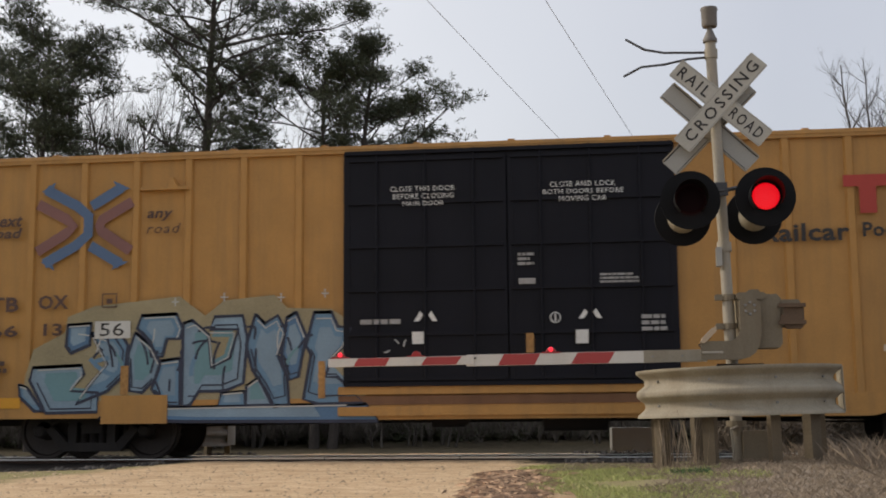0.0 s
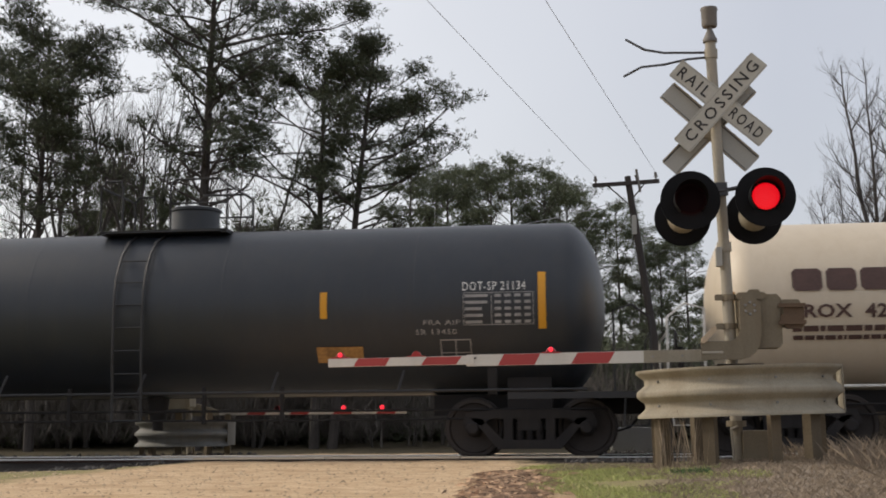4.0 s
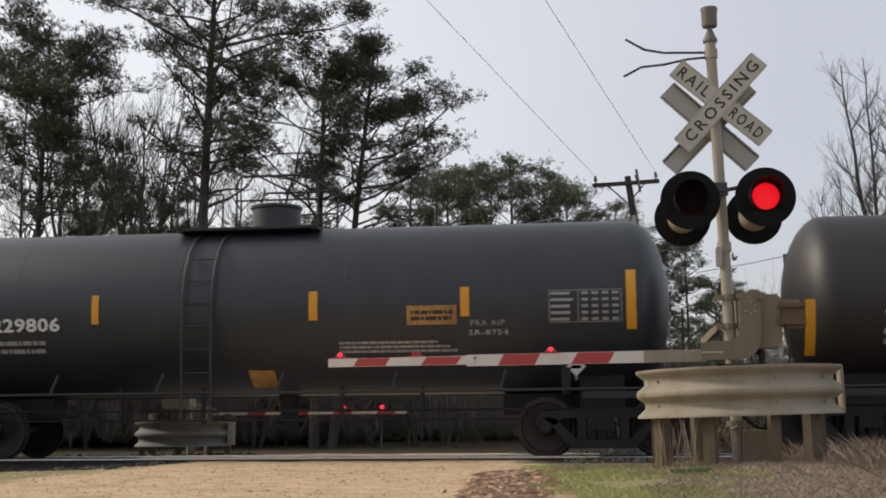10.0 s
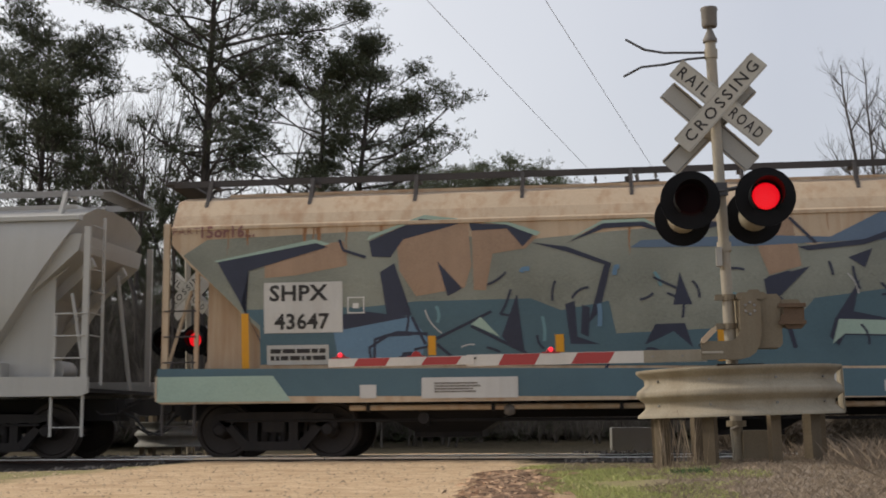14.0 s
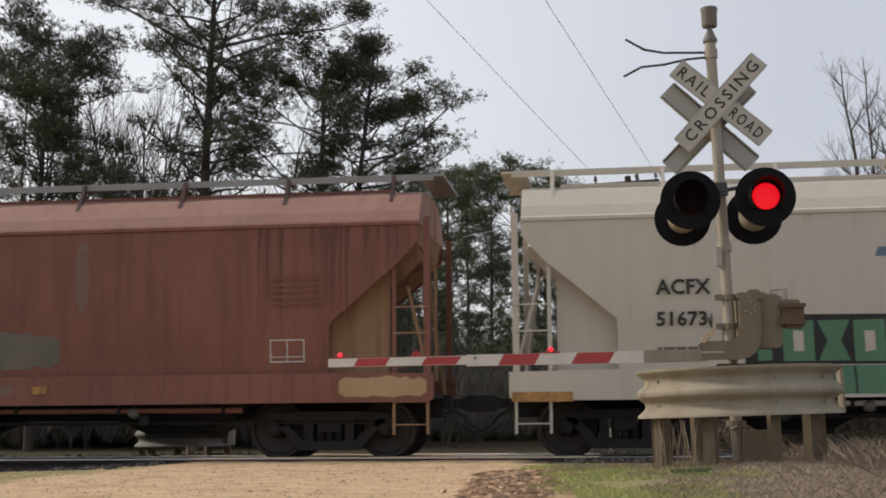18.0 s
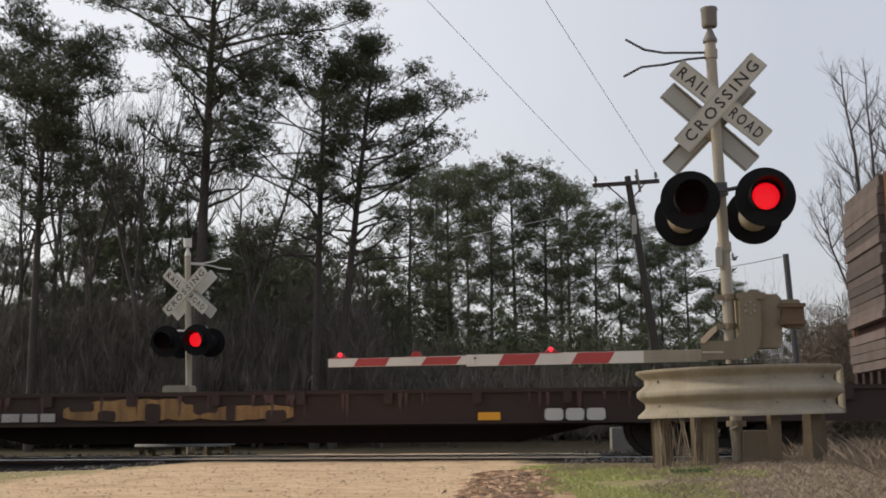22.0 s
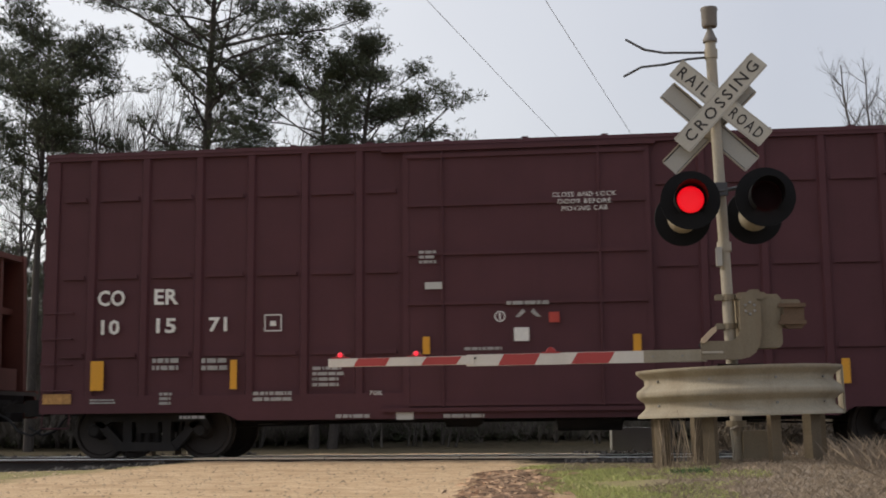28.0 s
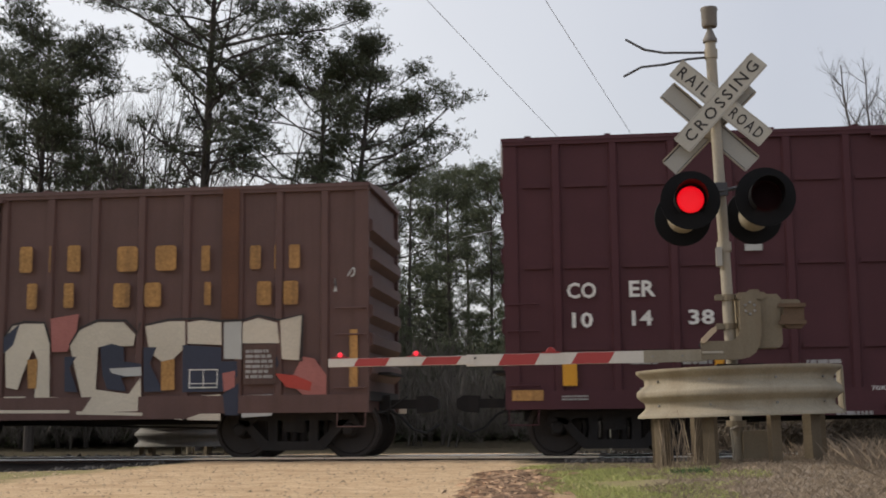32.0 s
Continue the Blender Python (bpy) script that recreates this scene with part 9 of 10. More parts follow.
patch("h3", 7.63, 1.44, 7.73, 1.88, "ink_gold")
patch("h3", 5.09, 1.52, 5.22, 1.90, "ink_gold")
bars("h3", 6.13, 1.54, 6.69, 1.72, "ink_dim", 3)
patch("h3", 5.98, 1.20, 6.22, 1.32, "bar_white")
bars("h3", 7.55, 3.71, 8.02, 3.82, "ink_dim", 2)
words("h4", -6.29, 2.45, -5.46, 2.69, "ink_black", "ACFX")
words("h4", -6.29, 1.97, -5.53, 2.20, "ink_black", "51673")
bars("h4", -6.28, 1.59, -5.56, 1.65, "ink_slate", 1)
bars("h4", 4.71, 2.00, 5.79, 2.58, "ink_dim", 6)
patch("h4", 5.82, 1.59, 6.21, 1.80, "ink_slate")
patch("h4", 1.07, 0.92, 1.52, 1.04, "ink_tan", on="s")
patch("h4", 4.51, 0.90, 4.96, 1.03, "ink_tan", on="s")
patch("h4", 7.61, 0.87, 8.54, 1.00, "ink_gold", on="s")
patch("h4", 2.65, 1.04, 2.85, 1.17, "ink_gold", on="s")
ring_mark("h4", 3.02, 1.01, 3.24, 1.22, "ink_black", on="s")
patch("h4", 6.24, 1.08, 6.49, 1.16, "ink_dim", on="s")
bars("h4", 3.64, 1.14, 4.51, 1.19, "ink_dim", 1, on="s")
patch("h4", -8.51, 0.85, -7.58, 1.00, "ink_gold", on="s")
frame_mark("h4", -4.58, 2.24, -4.34, 2.50, "ink_dim")
patch("h4", 1.13, 0.91, 1.58, 1.03, "ink_tan", on="s")
patch("h4", -0.25, 1.01, 0.21, 1.19, "ink_steel", on="s")
patch("h4", -2.28, 0.91, -1.83, 1.04, "ink_tan", on="s")
scrawl("h4", -1.67, 1.35, -1.30, 1.80, "ink_black")
scrawl("h4", -1.68, 0.98, -1.06, 1.24, "ink_black", on="s")
scrawl("h4", -5.54, 1.67, -5.13, 2.18, "ink_black")
scrawl("h4", 4.74, 1.38, 5.10, 1.76, "ink_black")
stain("h4", -0.26, 2.62, 0.24, 2.77, "ink_tan")
stain("h4", 2.95, 2.52, 3.55, 2.68, "ink_tan")
stain("h4", 2.44, 2.04, 3.05, 2.16, "ink_rose")
words("h5", -7.19, 2.48, -6.35, 2.70, "ink_black", "SHPX")
words("h5", -7.20, 2.06, -5.97, 2.29, "ink_black", "450564")
frame_mark("h5", -5.68, 2.22, -5.44, 2.46, "ink_brown")
bars("h5", -3.92, 1.10, -2.45, 1.23, "ink_brown", 1, on="s")
stain("h5", -3.65, 1.91, 1.73, 2.09, "ink_slate")
stain("h5", -0.65, 1.63, 2.06, 2.08, "ink_slate")
stain("h5", 0.44, 1.42, 2.47, 2.05, "ink_slate")
stain("h5", -2.84, 2.99, 0.58, 3.11, "ink_fade")
frame_mark("h5", 5.98, 1.51, 6.54, 1.87, "bar_white")
patch("h5", 2.09, 1.05, 2.34, 1.17, "ink_gold", on="s")
stain("h5", 7.11, 0.93, 8.49, 1.28, "ink_tan", on="s")
grid_mark("h5", 5.97, 2.39, 6.82, 2.88, "hop_red", 5)
stain("h5", -8.42, 0.92, -7.45, 1.16, "ink_tan", on="s")
stain("h5", -7.30, 1.10, -6.70, 1.26, "ink_tan", on="s")
stain("h5", -4.05, 0.97, -3.10, 1.07, "ink_slate", on="s")
stain("h5", 1.05, 1.00, 1.75, 1.20, "ink_fade", on="s")
stain("h5", -5.95, 1.66, -5.30, 1.80, "hop_dusty")
for x, z0, z1, w in ((-1.75, 2.35, 3.55, 0.16), (-0.95, 2.80, 3.60, 0.20), (0.15, 2.50, 3.55, 0.14), (2.75, 2.30, 3.60, 0.22)):
    stain("h5", x, z0, x + w, z1, "ink_fade")
stain("h5", -7.90, 3.30, -7.10, 3.62, "box_brown")
words("h6", -6.45, 2.13, -5.56, 2.39, "ink_black", "ACFX")
words("h6", -6.45, 1.79, -5.63, 2.02, "ink_black", "51169")
bars("h6", -6.46, 1.64, -5.34, 1.72, "ink_black", 1)
bars("h6", -6.46, 1.04, -4.95, 1.17, "ink_black", 1, on="s")
bars("h6", -6.16, 0.96, -5.31, 1.04, "ink_slate", 1, on="s")
frame_mark("h6", -4.63, 1.86, -4.34, 2.13, "ink_slate")
patch("h6", -7.15, 1.64, -7.03, 2.25, "ink_gold")
patch("h6", -4.04, 1.35, -3.94, 1.80, "ink_gold")
frame_mark("h6", -4.86, 0.97, -4.57, 1.10, "ink_dim", on="s")
bars("h6", -8.19, 0.94, -7.22, 1.03, "ink_dim", 1, on="s")
patch("h6", -1.16, 1.39, -1.06, 1.85, "ink_gold")
patch("h6", 1.79, 1.38, 1.90, 1.83, "ink_gold")
patch("h6", 7.03, 1.61, 7.14, 2.27, "ink_gold")
bars("h6", 4.63, 1.96, 6.36, 2.34, "ink_dim", 5)
patch("h6", 4.65, 1.63, 5.05, 1.85, "ink_slate")
patch("h6", 2.41, 1.09, 2.62, 1.23, "ink_tan", on="s")
bars("h6", 6.16, 0.95, 6.85, 1.13, "ink_slate", 3, on="s")
patch("h6", 5.41, 0.99, 5.66, 1.09, "ink_slate", on="s")
bars("h6", -2.36, 1.08, -1.63, 1.13, "ink_dim", 1, on="s")
bars("h6", -1.46, 1.07, -0.74, 1.12, "ink_dim", 1, on="s")
bars("h6", 0.35, 1.08, 1.11, 1.13, "ink_dim", 1, on="s")
words("fa", -5.40, 0.55, -4.78, 0.77, "ink_pale", "TTPX")
bars("fa", -4.22, 0.58, -3.32, 0.72, "ink_dim", 1)
patch("fa", -6.63, 0.72, -6.15, 0.84, "ink_gold")
patch("fa", -9.31, 0.65, -8.15, 0.81, "ink_gold")
stain("fa", -3.19, 0.60, 0.57, 0.87, "flat_faded")
stain("fa", -2.75, 0.70, -1.20, 0.96, "flat_faded")
for x, z0, z1, w in ((-2.62, 0.58, 0.80, 0.30), (-1.84, 0.56, 0.92, 0.26), (-1.05, 0.70, 0.92, 0.40), (-0.52, 0.55, 0.90, 0.16), (0.12, 0.55, 0.78, 0.34), (-3.10, 0.76, 0.92, 0.42)):
    stain("fa", x, z0, x + w, z1, "flat_rust")
patch("fa", 3.46, 0.58, 3.80, 0.70, "reflect")
blocks("fa", 4.46, 0.57, 5.41, 0.75, "ink_pale", "TTX")
patch("fa", -6.65, 0.69, -6.17, 0.81, "reflect")
stain("fa", -9.00, 0.62, -8.16, 0.85, "flat_faded")
blocks("fb", 1.00, 0.60, 1.89, 0.79, "ink_pale", "TTX")
patch("fb", 0.89, 0.58, 1.95, 0.81, "ink_black")
patch("fb", -3.24, 0.64, -2.80, 0.77, "reflect")
patch("fb", -0.25, 0.64, 0.22, 0.76, "reflect")
patch("fb", 2.08, 0.68, 2.59, 0.81, "reflect")
patch("fb", 5.02, 0.53, 5.52, 0.88, "ink_black")
frame_mark("fb", 5.02, 0.53, 5.52, 0.88, "ink_white")
patch("fb", 3.78, 0.69, 4.04, 0.83, "ink_pale")
patch("fb", -6.58, 0.56, -4.56, 1.01, "ink_black")
words("fb", -6.44, 0.56, -5.77, 0.76, "ink_white", "TTPX")
words("fb", -5.51, 0.57, -4.62, 0.78, "ink_white", "305002")
patch("fb", -7.12, 0.62, -6.67, 0.74, "reflect")
patch("fb", -3.24, 0.61, -2.77, 0.74, "reflect")
patch("fb", -0.20, 0.58, 0.26, 0.71, "reflect")
frame_mark("fb", -1.31, 0.62, -1.07, 0.86, "ink_brown")
words("fb", 5.58, 0.54, 6.00, 0.68, "ink_brown", "NSH")
patch("fc", 6.66, 0.59, 7.06, 0.76, "reflect")
patch("fc", 7.67, 0.49, 8.14, 0.85, "ink_black")
frame_mark("fc", 7.67, 0.49, 8.14, 0.85, "ink_white")
patch("fc", 6.57, 0.64, 7.00, 0.79, "reflect")
bars("fc", 3.91, 0.63, 4.65, 0.84, "ink_dim", 1)
stain("fc", 1.96, 0.59, 2.80, 0.88, "flat_rust")
stain("fc", 3.27, 0.58, 3.91, 0.90, "flat_dark")
stain("fc", 5.91, 0.56, 6.71, 0.87, "flat_rust")
stain("fc", -0.43, 0.61, 1.11, 0.90, "flat_rust")
words("c1", -6.94, 2.45, -6.48, 2.71, "ink_white", "CO")
words("c1", -5.99, 2.46, -5.59, 2.71, "ink_white", "ER")
words("c1", -6.87, 1.99, -6.56, 2.23, "ink_white", "10")
words("c1", -5.95, 2.00, -5.62, 2.24, "ink_white", "15")
words("c1", -5.08, 2.01, -4.78, 2.24, "ink_white", "71")
frame_mark("c1", -4.17, 2.00, -3.89, 2.27, "ink_white")
patch("c1", -7.03, 1.10, -6.81, 1.57, "reflect")
patch("c1", -4.72, 1.10, -4.61, 1.56, "reflect")
patch("c1", -1.63, 1.60, -1.52, 1.87, "reflect", on="d")
patch("c1", 1.60, 1.59, 1.72, 1.86, "reflect", on="d")
patch("c1", -7.82, 0.89, -7.34, 1.05, "ink_gold", on="s")
bars("c1", -6.00, 1.39, -5.57, 1.62, "ink_dim", 2)
bars("c1", -5.19, 1.38, -4.77, 1.61, "ink_dim", 2)
bars("c1", -4.34, 0.89, -3.72, 1.07, "ink_dim", 2, on="s")
bars("c1", -5.87, 0.85, -5.65, 1.07, "ink_dim", 3, on="s")
bars("c1", -7.02, 0.88, -6.60, 0.97, "ink_dim", 2, on="s")
words("c1", -2.48, 0.96, -2.27, 1.05, "ink_white", "70K", on="s")
bars("c1", -3.39, 1.11, -2.89, 1.45, "ink_dim", 4)
words("c1", 0.42, 3.98, 1.40, 4.08, "ink_white", "CLOSE AND LOCK", on="d")
words("c1", 0.51, 3.87, 1.32, 3.97, "ink_white", "DOOR BEFORE", on="d")
words("c1", 0.56, 3.76, 1.27, 3.86, "ink_white", "MOVING CAR", on="d")
bars("c1", -1.68, 3.00, -1.41, 3.23, "ink_dim", 3, on="d")
patch("c1", -1.59, 2.61, -1.32, 2.72, "ink_pale", on="d")
ring_mark("c1", -0.51, 2.08, -0.34, 2.25, "ink_white", on="d")
chevrons("c1", -0.19, 2.15, 0.21, 2.28, "ink_dim", on="d")
patch("c1", -0.21, 1.78, 0.02, 1.99, "ink_white", on="d")
patch("c1", 0.33, 2.06, 0.49, 2.22, "ink_red", on="d")
bars("c1", -0.32, 2.33, 0.33, 2.39, "ink_dim", 1, on="d")
bars("c1", -0.98, 1.64, -0.40, 1.69, "ink_dim", 1, on="d")
patch("c1", -2.06, 0.60, -1.79, 0.71, "ink_pale", on="s")
bars("c1", -3.01, 0.62, -2.48, 0.68, "ink_dim", 1, on="s")
bars("c1", -1.32, 0.61, -0.69, 0.67, "ink_dim", 1, on="s")
bars("c1", -5.53, 0.63, -5.12, 0.68, "ink_dim", 1, on="s")
patch("c1", 6.86, 1.07, 7.07, 1.43, "reflect")
patch("c1", 4.66, 1.08, 4.78, 1.45, "reflect")
words("c1", 5.58, 2.31, 5.78, 2.38, "ink_dim", "EXH")
bars("c1", 5.57, 1.78, 5.77, 2.30, "ink_dim", 6)
bars("c1", 5.94, 1.78, 6.12, 2.37, "ink_dim", 7)
bars("c1", 6.50, 1.94, 6.85, 2.37, "ink_dim", 5)
bars("c1", 6.92, 1.93, 7.07, 2.36, "ink_dim", 5)
bars("c1", 6.70, 0.82, 7.09, 0.94, "ink_dim", 2, on="s")
patch("c1", 5.69, 1.10, 5.98, 1.21, "ink_pale")
words("c2", -6.93, 2.42, -6.48, 2.67, "ink_white", "CO")
words("c2", -5.98, 2.43, -5.58, 2.68, "ink_white", "ER")
words("c2", -6.86, 1.97, -6.54, 2.21, "ink_white", "10")
words("c2", -5.95, 1.99, -5.64, 2.22, "ink_white", "14")
words("c2", -5.10, 1.99, -4.71, 2.22, "ink_white", "38")
frame_mark("c2", -4.17, 1.99, -3.91, 2.25, "ink_white")
patch("c2", -7.02, 1.09, -6.80, 1.55, "reflect")
patch("c2", -4.73, 1.09, -4.60, 1.51, "reflect")
patch("c2", -1.62, 1.61, -1.50, 1.87, "reflect", on="d")
patch("c2", 1.70, 1.61, 1.82, 1.84, "reflect", on="d")
patch("c2", -7.80, 0.87, -7.32, 1.03, "ink_gold", on="s")
patch("c2", -4.22, 3.10, -3.96, 3.20, "ink_pale")
bars("c2", -5.99, 1.38, -5.57, 1.60, "ink_dim", 2)
bars("c2", -5.21, 1.37, -4.77, 1.60, "ink_dim", 2)
bars("c2", -4.36, 0.88, -3.74, 1.05, "ink_dim", 2, on="s")
words("c2", -2.47, 0.95, -2.26, 1.04, "ink_white", "70K", on="s")
bars("c2", -5.86, 0.84, -5.63, 1.06, "ink_dim", 3, on="s")
bars("c2", -7.04, 0.86, -6.61, 0.95, "ink_dim", 2, on="s")
bars("c2", -3.39, 1.09, -2.88, 1.45, "ink_dim", 4)
words("c2", 0.44, 3.97, 1.40, 4.08, "ink_white", "CLOSE AND LOCK", on="d")
words("c2", 0.53, 3.87, 1.32, 3.96, "ink_white", "DOOR BEFORE", on="d")
words("c2", 0.57, 3.77, 1.26, 3.86, "ink_white", "MOVING CAR", on="d")
bars("c2", -1.68, 2.99, -1.41, 3.22, "ink_dim", 3, on="d")
patch("c2", -1.55, 2.55, -1.29, 2.66, "ink_pale", on="d")
ring_mark("c2", -0.47, 2.06, -0.31, 2.23, "ink_white", on="d")
chevrons("c2", -0.17, 2.13, 0.27, 2.26, "ink_dim", on="d")
patch("c2", -0.16, 1.76, 0.06, 1.99, "ink_white", on="d")
patch("c2", 0.37, 2.05, 0.53, 2.20, "ink_red", on="d")
bars("c2", -2.99, 0.60, -2.47, 0.66, "ink_dim", 1, on="s")
patch("c2", -2.05, 0.58, -1.78, 0.69, "ink_pale", on="s")
bars("c2", -5.49, 0.61, -5.09, 0.66, "ink_dim", 1, on="s")
patch("c2", 4.68, 1.07, 4.79, 1.42, "reflect")
words("c2", 5.59, 2.30, 5.76, 2.38, "ink_dim", "EXH")
bars("c2", 5.58, 1.77, 5.78, 2.29, "ink_dim", 6)
bars("c2", 5.96, 1.77, 6.16, 2.37, "ink_dim", 7)
bars("c2", 6.54, 1.93, 6.91, 2.36, "ink_dim", 5)
blocks("wc", 2.03, 3.03, 3.26, 3.46, "ink_gold", "WIS")
blocks("wc", 3.64, 3.01, 4.93, 3.42, "ink_gold", "CO")
blocks("wc", 5.14, 2.99, 5.40, 3.40, "ink_gold", "N")
blocks("wc", 5.93, 3.00, 6.89, 3.38, "ink_gold", "SIN")
blocks("wc", 2.20, 2.43, 2.52, 2.85, "ink_gold", "C")
blocks("wc", 2.83, 2.44, 3.14, 2.84, "ink_gold", "E")
blocks("wc", 3.62, 2.43, 4.66, 2.82, "ink_gold", "NT")
blocks("wc", 5.21, 2.44, 5.41, 2.81, "ink_gold", "R")
blocks("wc", 6.02, 2.42, 6.89, 2.80, "ink_gold", "AL")
scrawl("wc", 7.20, 2.58, 7.89, 3.19, "ink_pale")
patch("wc", 7.62, 1.09, 7.75, 2.01, "ink_gold")
patch("wc", 5.54, 2.21, 5.82, 4.32, "flat_rustlit")
frame_mark("wc", 5.03, 1.12, 5.50, 1.42, "ink_white")
patch("wc", 5.91, 1.17, 6.44, 1.80, "ink_brown")
bars("wc", 5.95, 1.25, 6.39, 1.73, "ink_dim", 6)
patch("fr", -9.37, 0.86, -8.88, 1.04, "ink_gold")
patch("fr", -9.42, 0.83, -8.94, 1.01, "reflect")
patch("fr", 8.87, 0.85, 9.34, 1.02, "ink_gold")
patch("fr", 8.84, 0.83, 9.25, 0.96, "reflect")
patch("fr", 5.60, 0.89, 6.07, 1.00, "ink_gold")
patch("fr", 0.11, 0.93, 0.59, 1.05, "ink_tan")
patch("fr", -0.92, 0.90, -0.55, 1.11, "ink_mauve")
bars("fr", -6.72, 0.79, -6.33, 1.00, "ink_dim", 1)
bars("fr", -5.55, 0.77, -4.75, 0.98, "ink_mauve", 1)
shape("tbox", "ink_mist", 0, [(-7.98, 0.78), (-7.92, 1.33), (-7.8, 1.77), (-7.27, 2.04), (-7.23, 2.29), (-6.78, 2.46), (-6.09, 2.52), (-5.36, 2.59), (-4.93, 2.27), (-4.62, 2.51), (-3.8, 2.58), (-3.59, 2.37), (-2.88, 2.34), (-2.52, 2.1), (-2.42, 1.46), (-2.27, 0.63), (-5.31, 0.63)])
piece("tbox", "ink_deep", [(-6.26, 0.81), (-2.32, 0.85), (-2.12, 0.58), (-5.31, 0.6), (-6.67, 0.66)])
piece("tbox", "ink_haze", [(-7.79, 1.48), (-6.96, 1.51), (-6.92, 1.37), (-7.14, 1.1), (-6.68, 1.07), (-6.69, 0.76), (-7.55, 0.75), (-7.84, 1.28)])
piece("tbox", "ink_sky", [(-8.02, 1.21), (-7.88, 1.16), (-7.58, 0.76), (-7.74, 0.78), (-7.99, 1.01)])
piece("tbox", "ink_deep", [(-7.22, 2.16), (-6.82, 2.18), (-6.84, 1.83), (-7.16, 1.7), (-7.24, 1.81)])
piece("tbox", "ink_sky", [(-6.82, 2.03), (-6.54, 1.52), (-6.85, 1.17), (-7.05, 0.89), (-6.53, 1.09), (-6.24, 1.36), (-6.2, 1.82), (-6.37, 2.07)])
piece("tbox", "ink_haze", [(-6.08, 2.02), (-5.81, 1.81), (-5.65, 1.51), (-5.74, 1.26), (-5.95, 1.06), (-6.16, 1.09), (-6.2, 1.66)])
piece("tbox", "ink_sky", [(-5.98, 2.29), (-5.4, 2.31), (-5.29, 2.08), (-5.34, 1.91), (-5.55, 1.91), (-5.62, 1.63), (-5.81, 1.63), (-5.84, 1.86), (-6.05, 2.09)])
piece("tbox", "ink_sky", [(-5.65, 1.56), (-5.33, 1.6), (-5.32, 0.85), (-5.58, 0.86), (-5.79, 1.11)])
piece("tbox", "ink_haze", [(-5.29, 2.15), (-5.14, 2.2), (-4.87, 1.97), (-4.81, 1.44), (-4.51, 1.59), (-4.38, 2.04), (-4.85, 2.05), (-4.77, 2.25), (-4.31, 2.26), (-4.23, 1.88), (-4.29, 1.19), (-4.6, 1.07), (-5.01, 1.07), (-5.16, 0.85), (-5.29, 0.86)])
piece("tbox", "ink_sky", [(-4.65, 1.03), (-4.27, 1.06), (-4.26, 0.82), (-4.7, 0.82)])
piece("tbox", "ink_sky", [(-4.1, 2.28), (-3.95, 2.13), (-3.74, 2.25), (-3.61, 2.02), (-3.74, 1.63), (-3.58, 1.28), (-3.55, 0.86), (-3.78, 0.81), (-3.93, 1.09), (-4.14, 1.39), (-4.25, 1.79)])
piece("tbox", "ink_haze", [(-4.24, 1.14), (-4.04, 1.28), (-3.83, 0.84), (-4.24, 0.83)])
piece("tbox", "ink_deep", [(-3.59, 2.22), (-3.44, 2.3), (-3.28, 1.92), (-3.4, 1.28), (-3.55, 1.23), (-3.68, 1.58)])
piece("tbox", "ink_sky", [(-3.15, 2.29), (-2.87, 2.29), (-2.77, 2.06), (-2.57, 2.03), (-2.67, 1.76), (-2.87, 1.57), (-2.97, 1.27), (-2.77, 1.27), (-2.37, 0.87), (-3.07, 0.85), (-3.32, 0.93), (-3.2, 1.62), (-3.28, 1.77)])
stroke("tbox", "ink_pale", 1, [(-5.49, 2.50), (-5.37, 2.50)], 0.02)
stroke("tbox", "ink_pale", 1, [(-5.43, 2.43), (-5.43, 2.57)], 0.02)
stroke("tbox", "ink_pale", 1, [(-3.75, 2.54), (-3.63, 2.54)], 0.02)
stroke("tbox", "ink_pale", 1, [(-3.69, 2.47), (-3.69, 2.61)], 0.02)
stroke("tbox", "ink_pale", 1, [(-3.04, 2.59), (-2.92, 2.59)], 0.02)
stroke("tbox", "ink_pale", 1, [(-2.98, 2.52), (-2.98, 2.66)], 0.02)
stroke("tbox", "ink_pale", 1, [(-4.68, 2.56), (-4.56, 2.56)], 0.02)
stroke("tbox", "ink_pale", 1, [(-4.62, 2.49), (-4.62, 2.63)], 0.02)
stroke("tbox", "ink_blue", 0, [(-7.67, 4.40), (-7.13, 4.11), (-6.93, 3.94), (-6.93, 3.64), (-7.13, 3.46), (-7.67, 3.17)], 0.170)
stroke("tbox", "ink_blue", 0, [(-6.88, 4.10), (-6.37, 4.40)], 0.170)
stroke("tbox", "ink_blue", 0, [(-6.89, 3.45), (-6.37, 3.14)], 0.170)
stroke("tbox", "ink_mauve", 0, [(-7.80, 4.16), (-7.31, 3.90), (-7.19, 3.78), (-7.31, 3.66), (-7.80, 3.37)], 0.170)
stroke("tbox", "ink_mauve", 0, [(-6.19, 4.16), (-6.70, 3.87), (-6.74, 3.77), (-6.71, 3.69), (-6.20, 3.35)], 0.170)
shape("tbox", "ink_blue", 1, [(-7.75, 4.36), (-7.51, 4.52), (-7.55, 4.34)])
shape("tbox", "ink_blue", 1, [(-6.23, 4.37), (-6.53, 4.52), (-6.42, 4.33)])
shape("tbox", "ink_blue", 1, [(-7.73, 3.20), (-7.48, 3.05), (-7.54, 3.21)])
shape("tbox", "ink_blue", 1, [(-6.23, 3.17), (-6.52, 3.04), (-6.42, 3.20)])
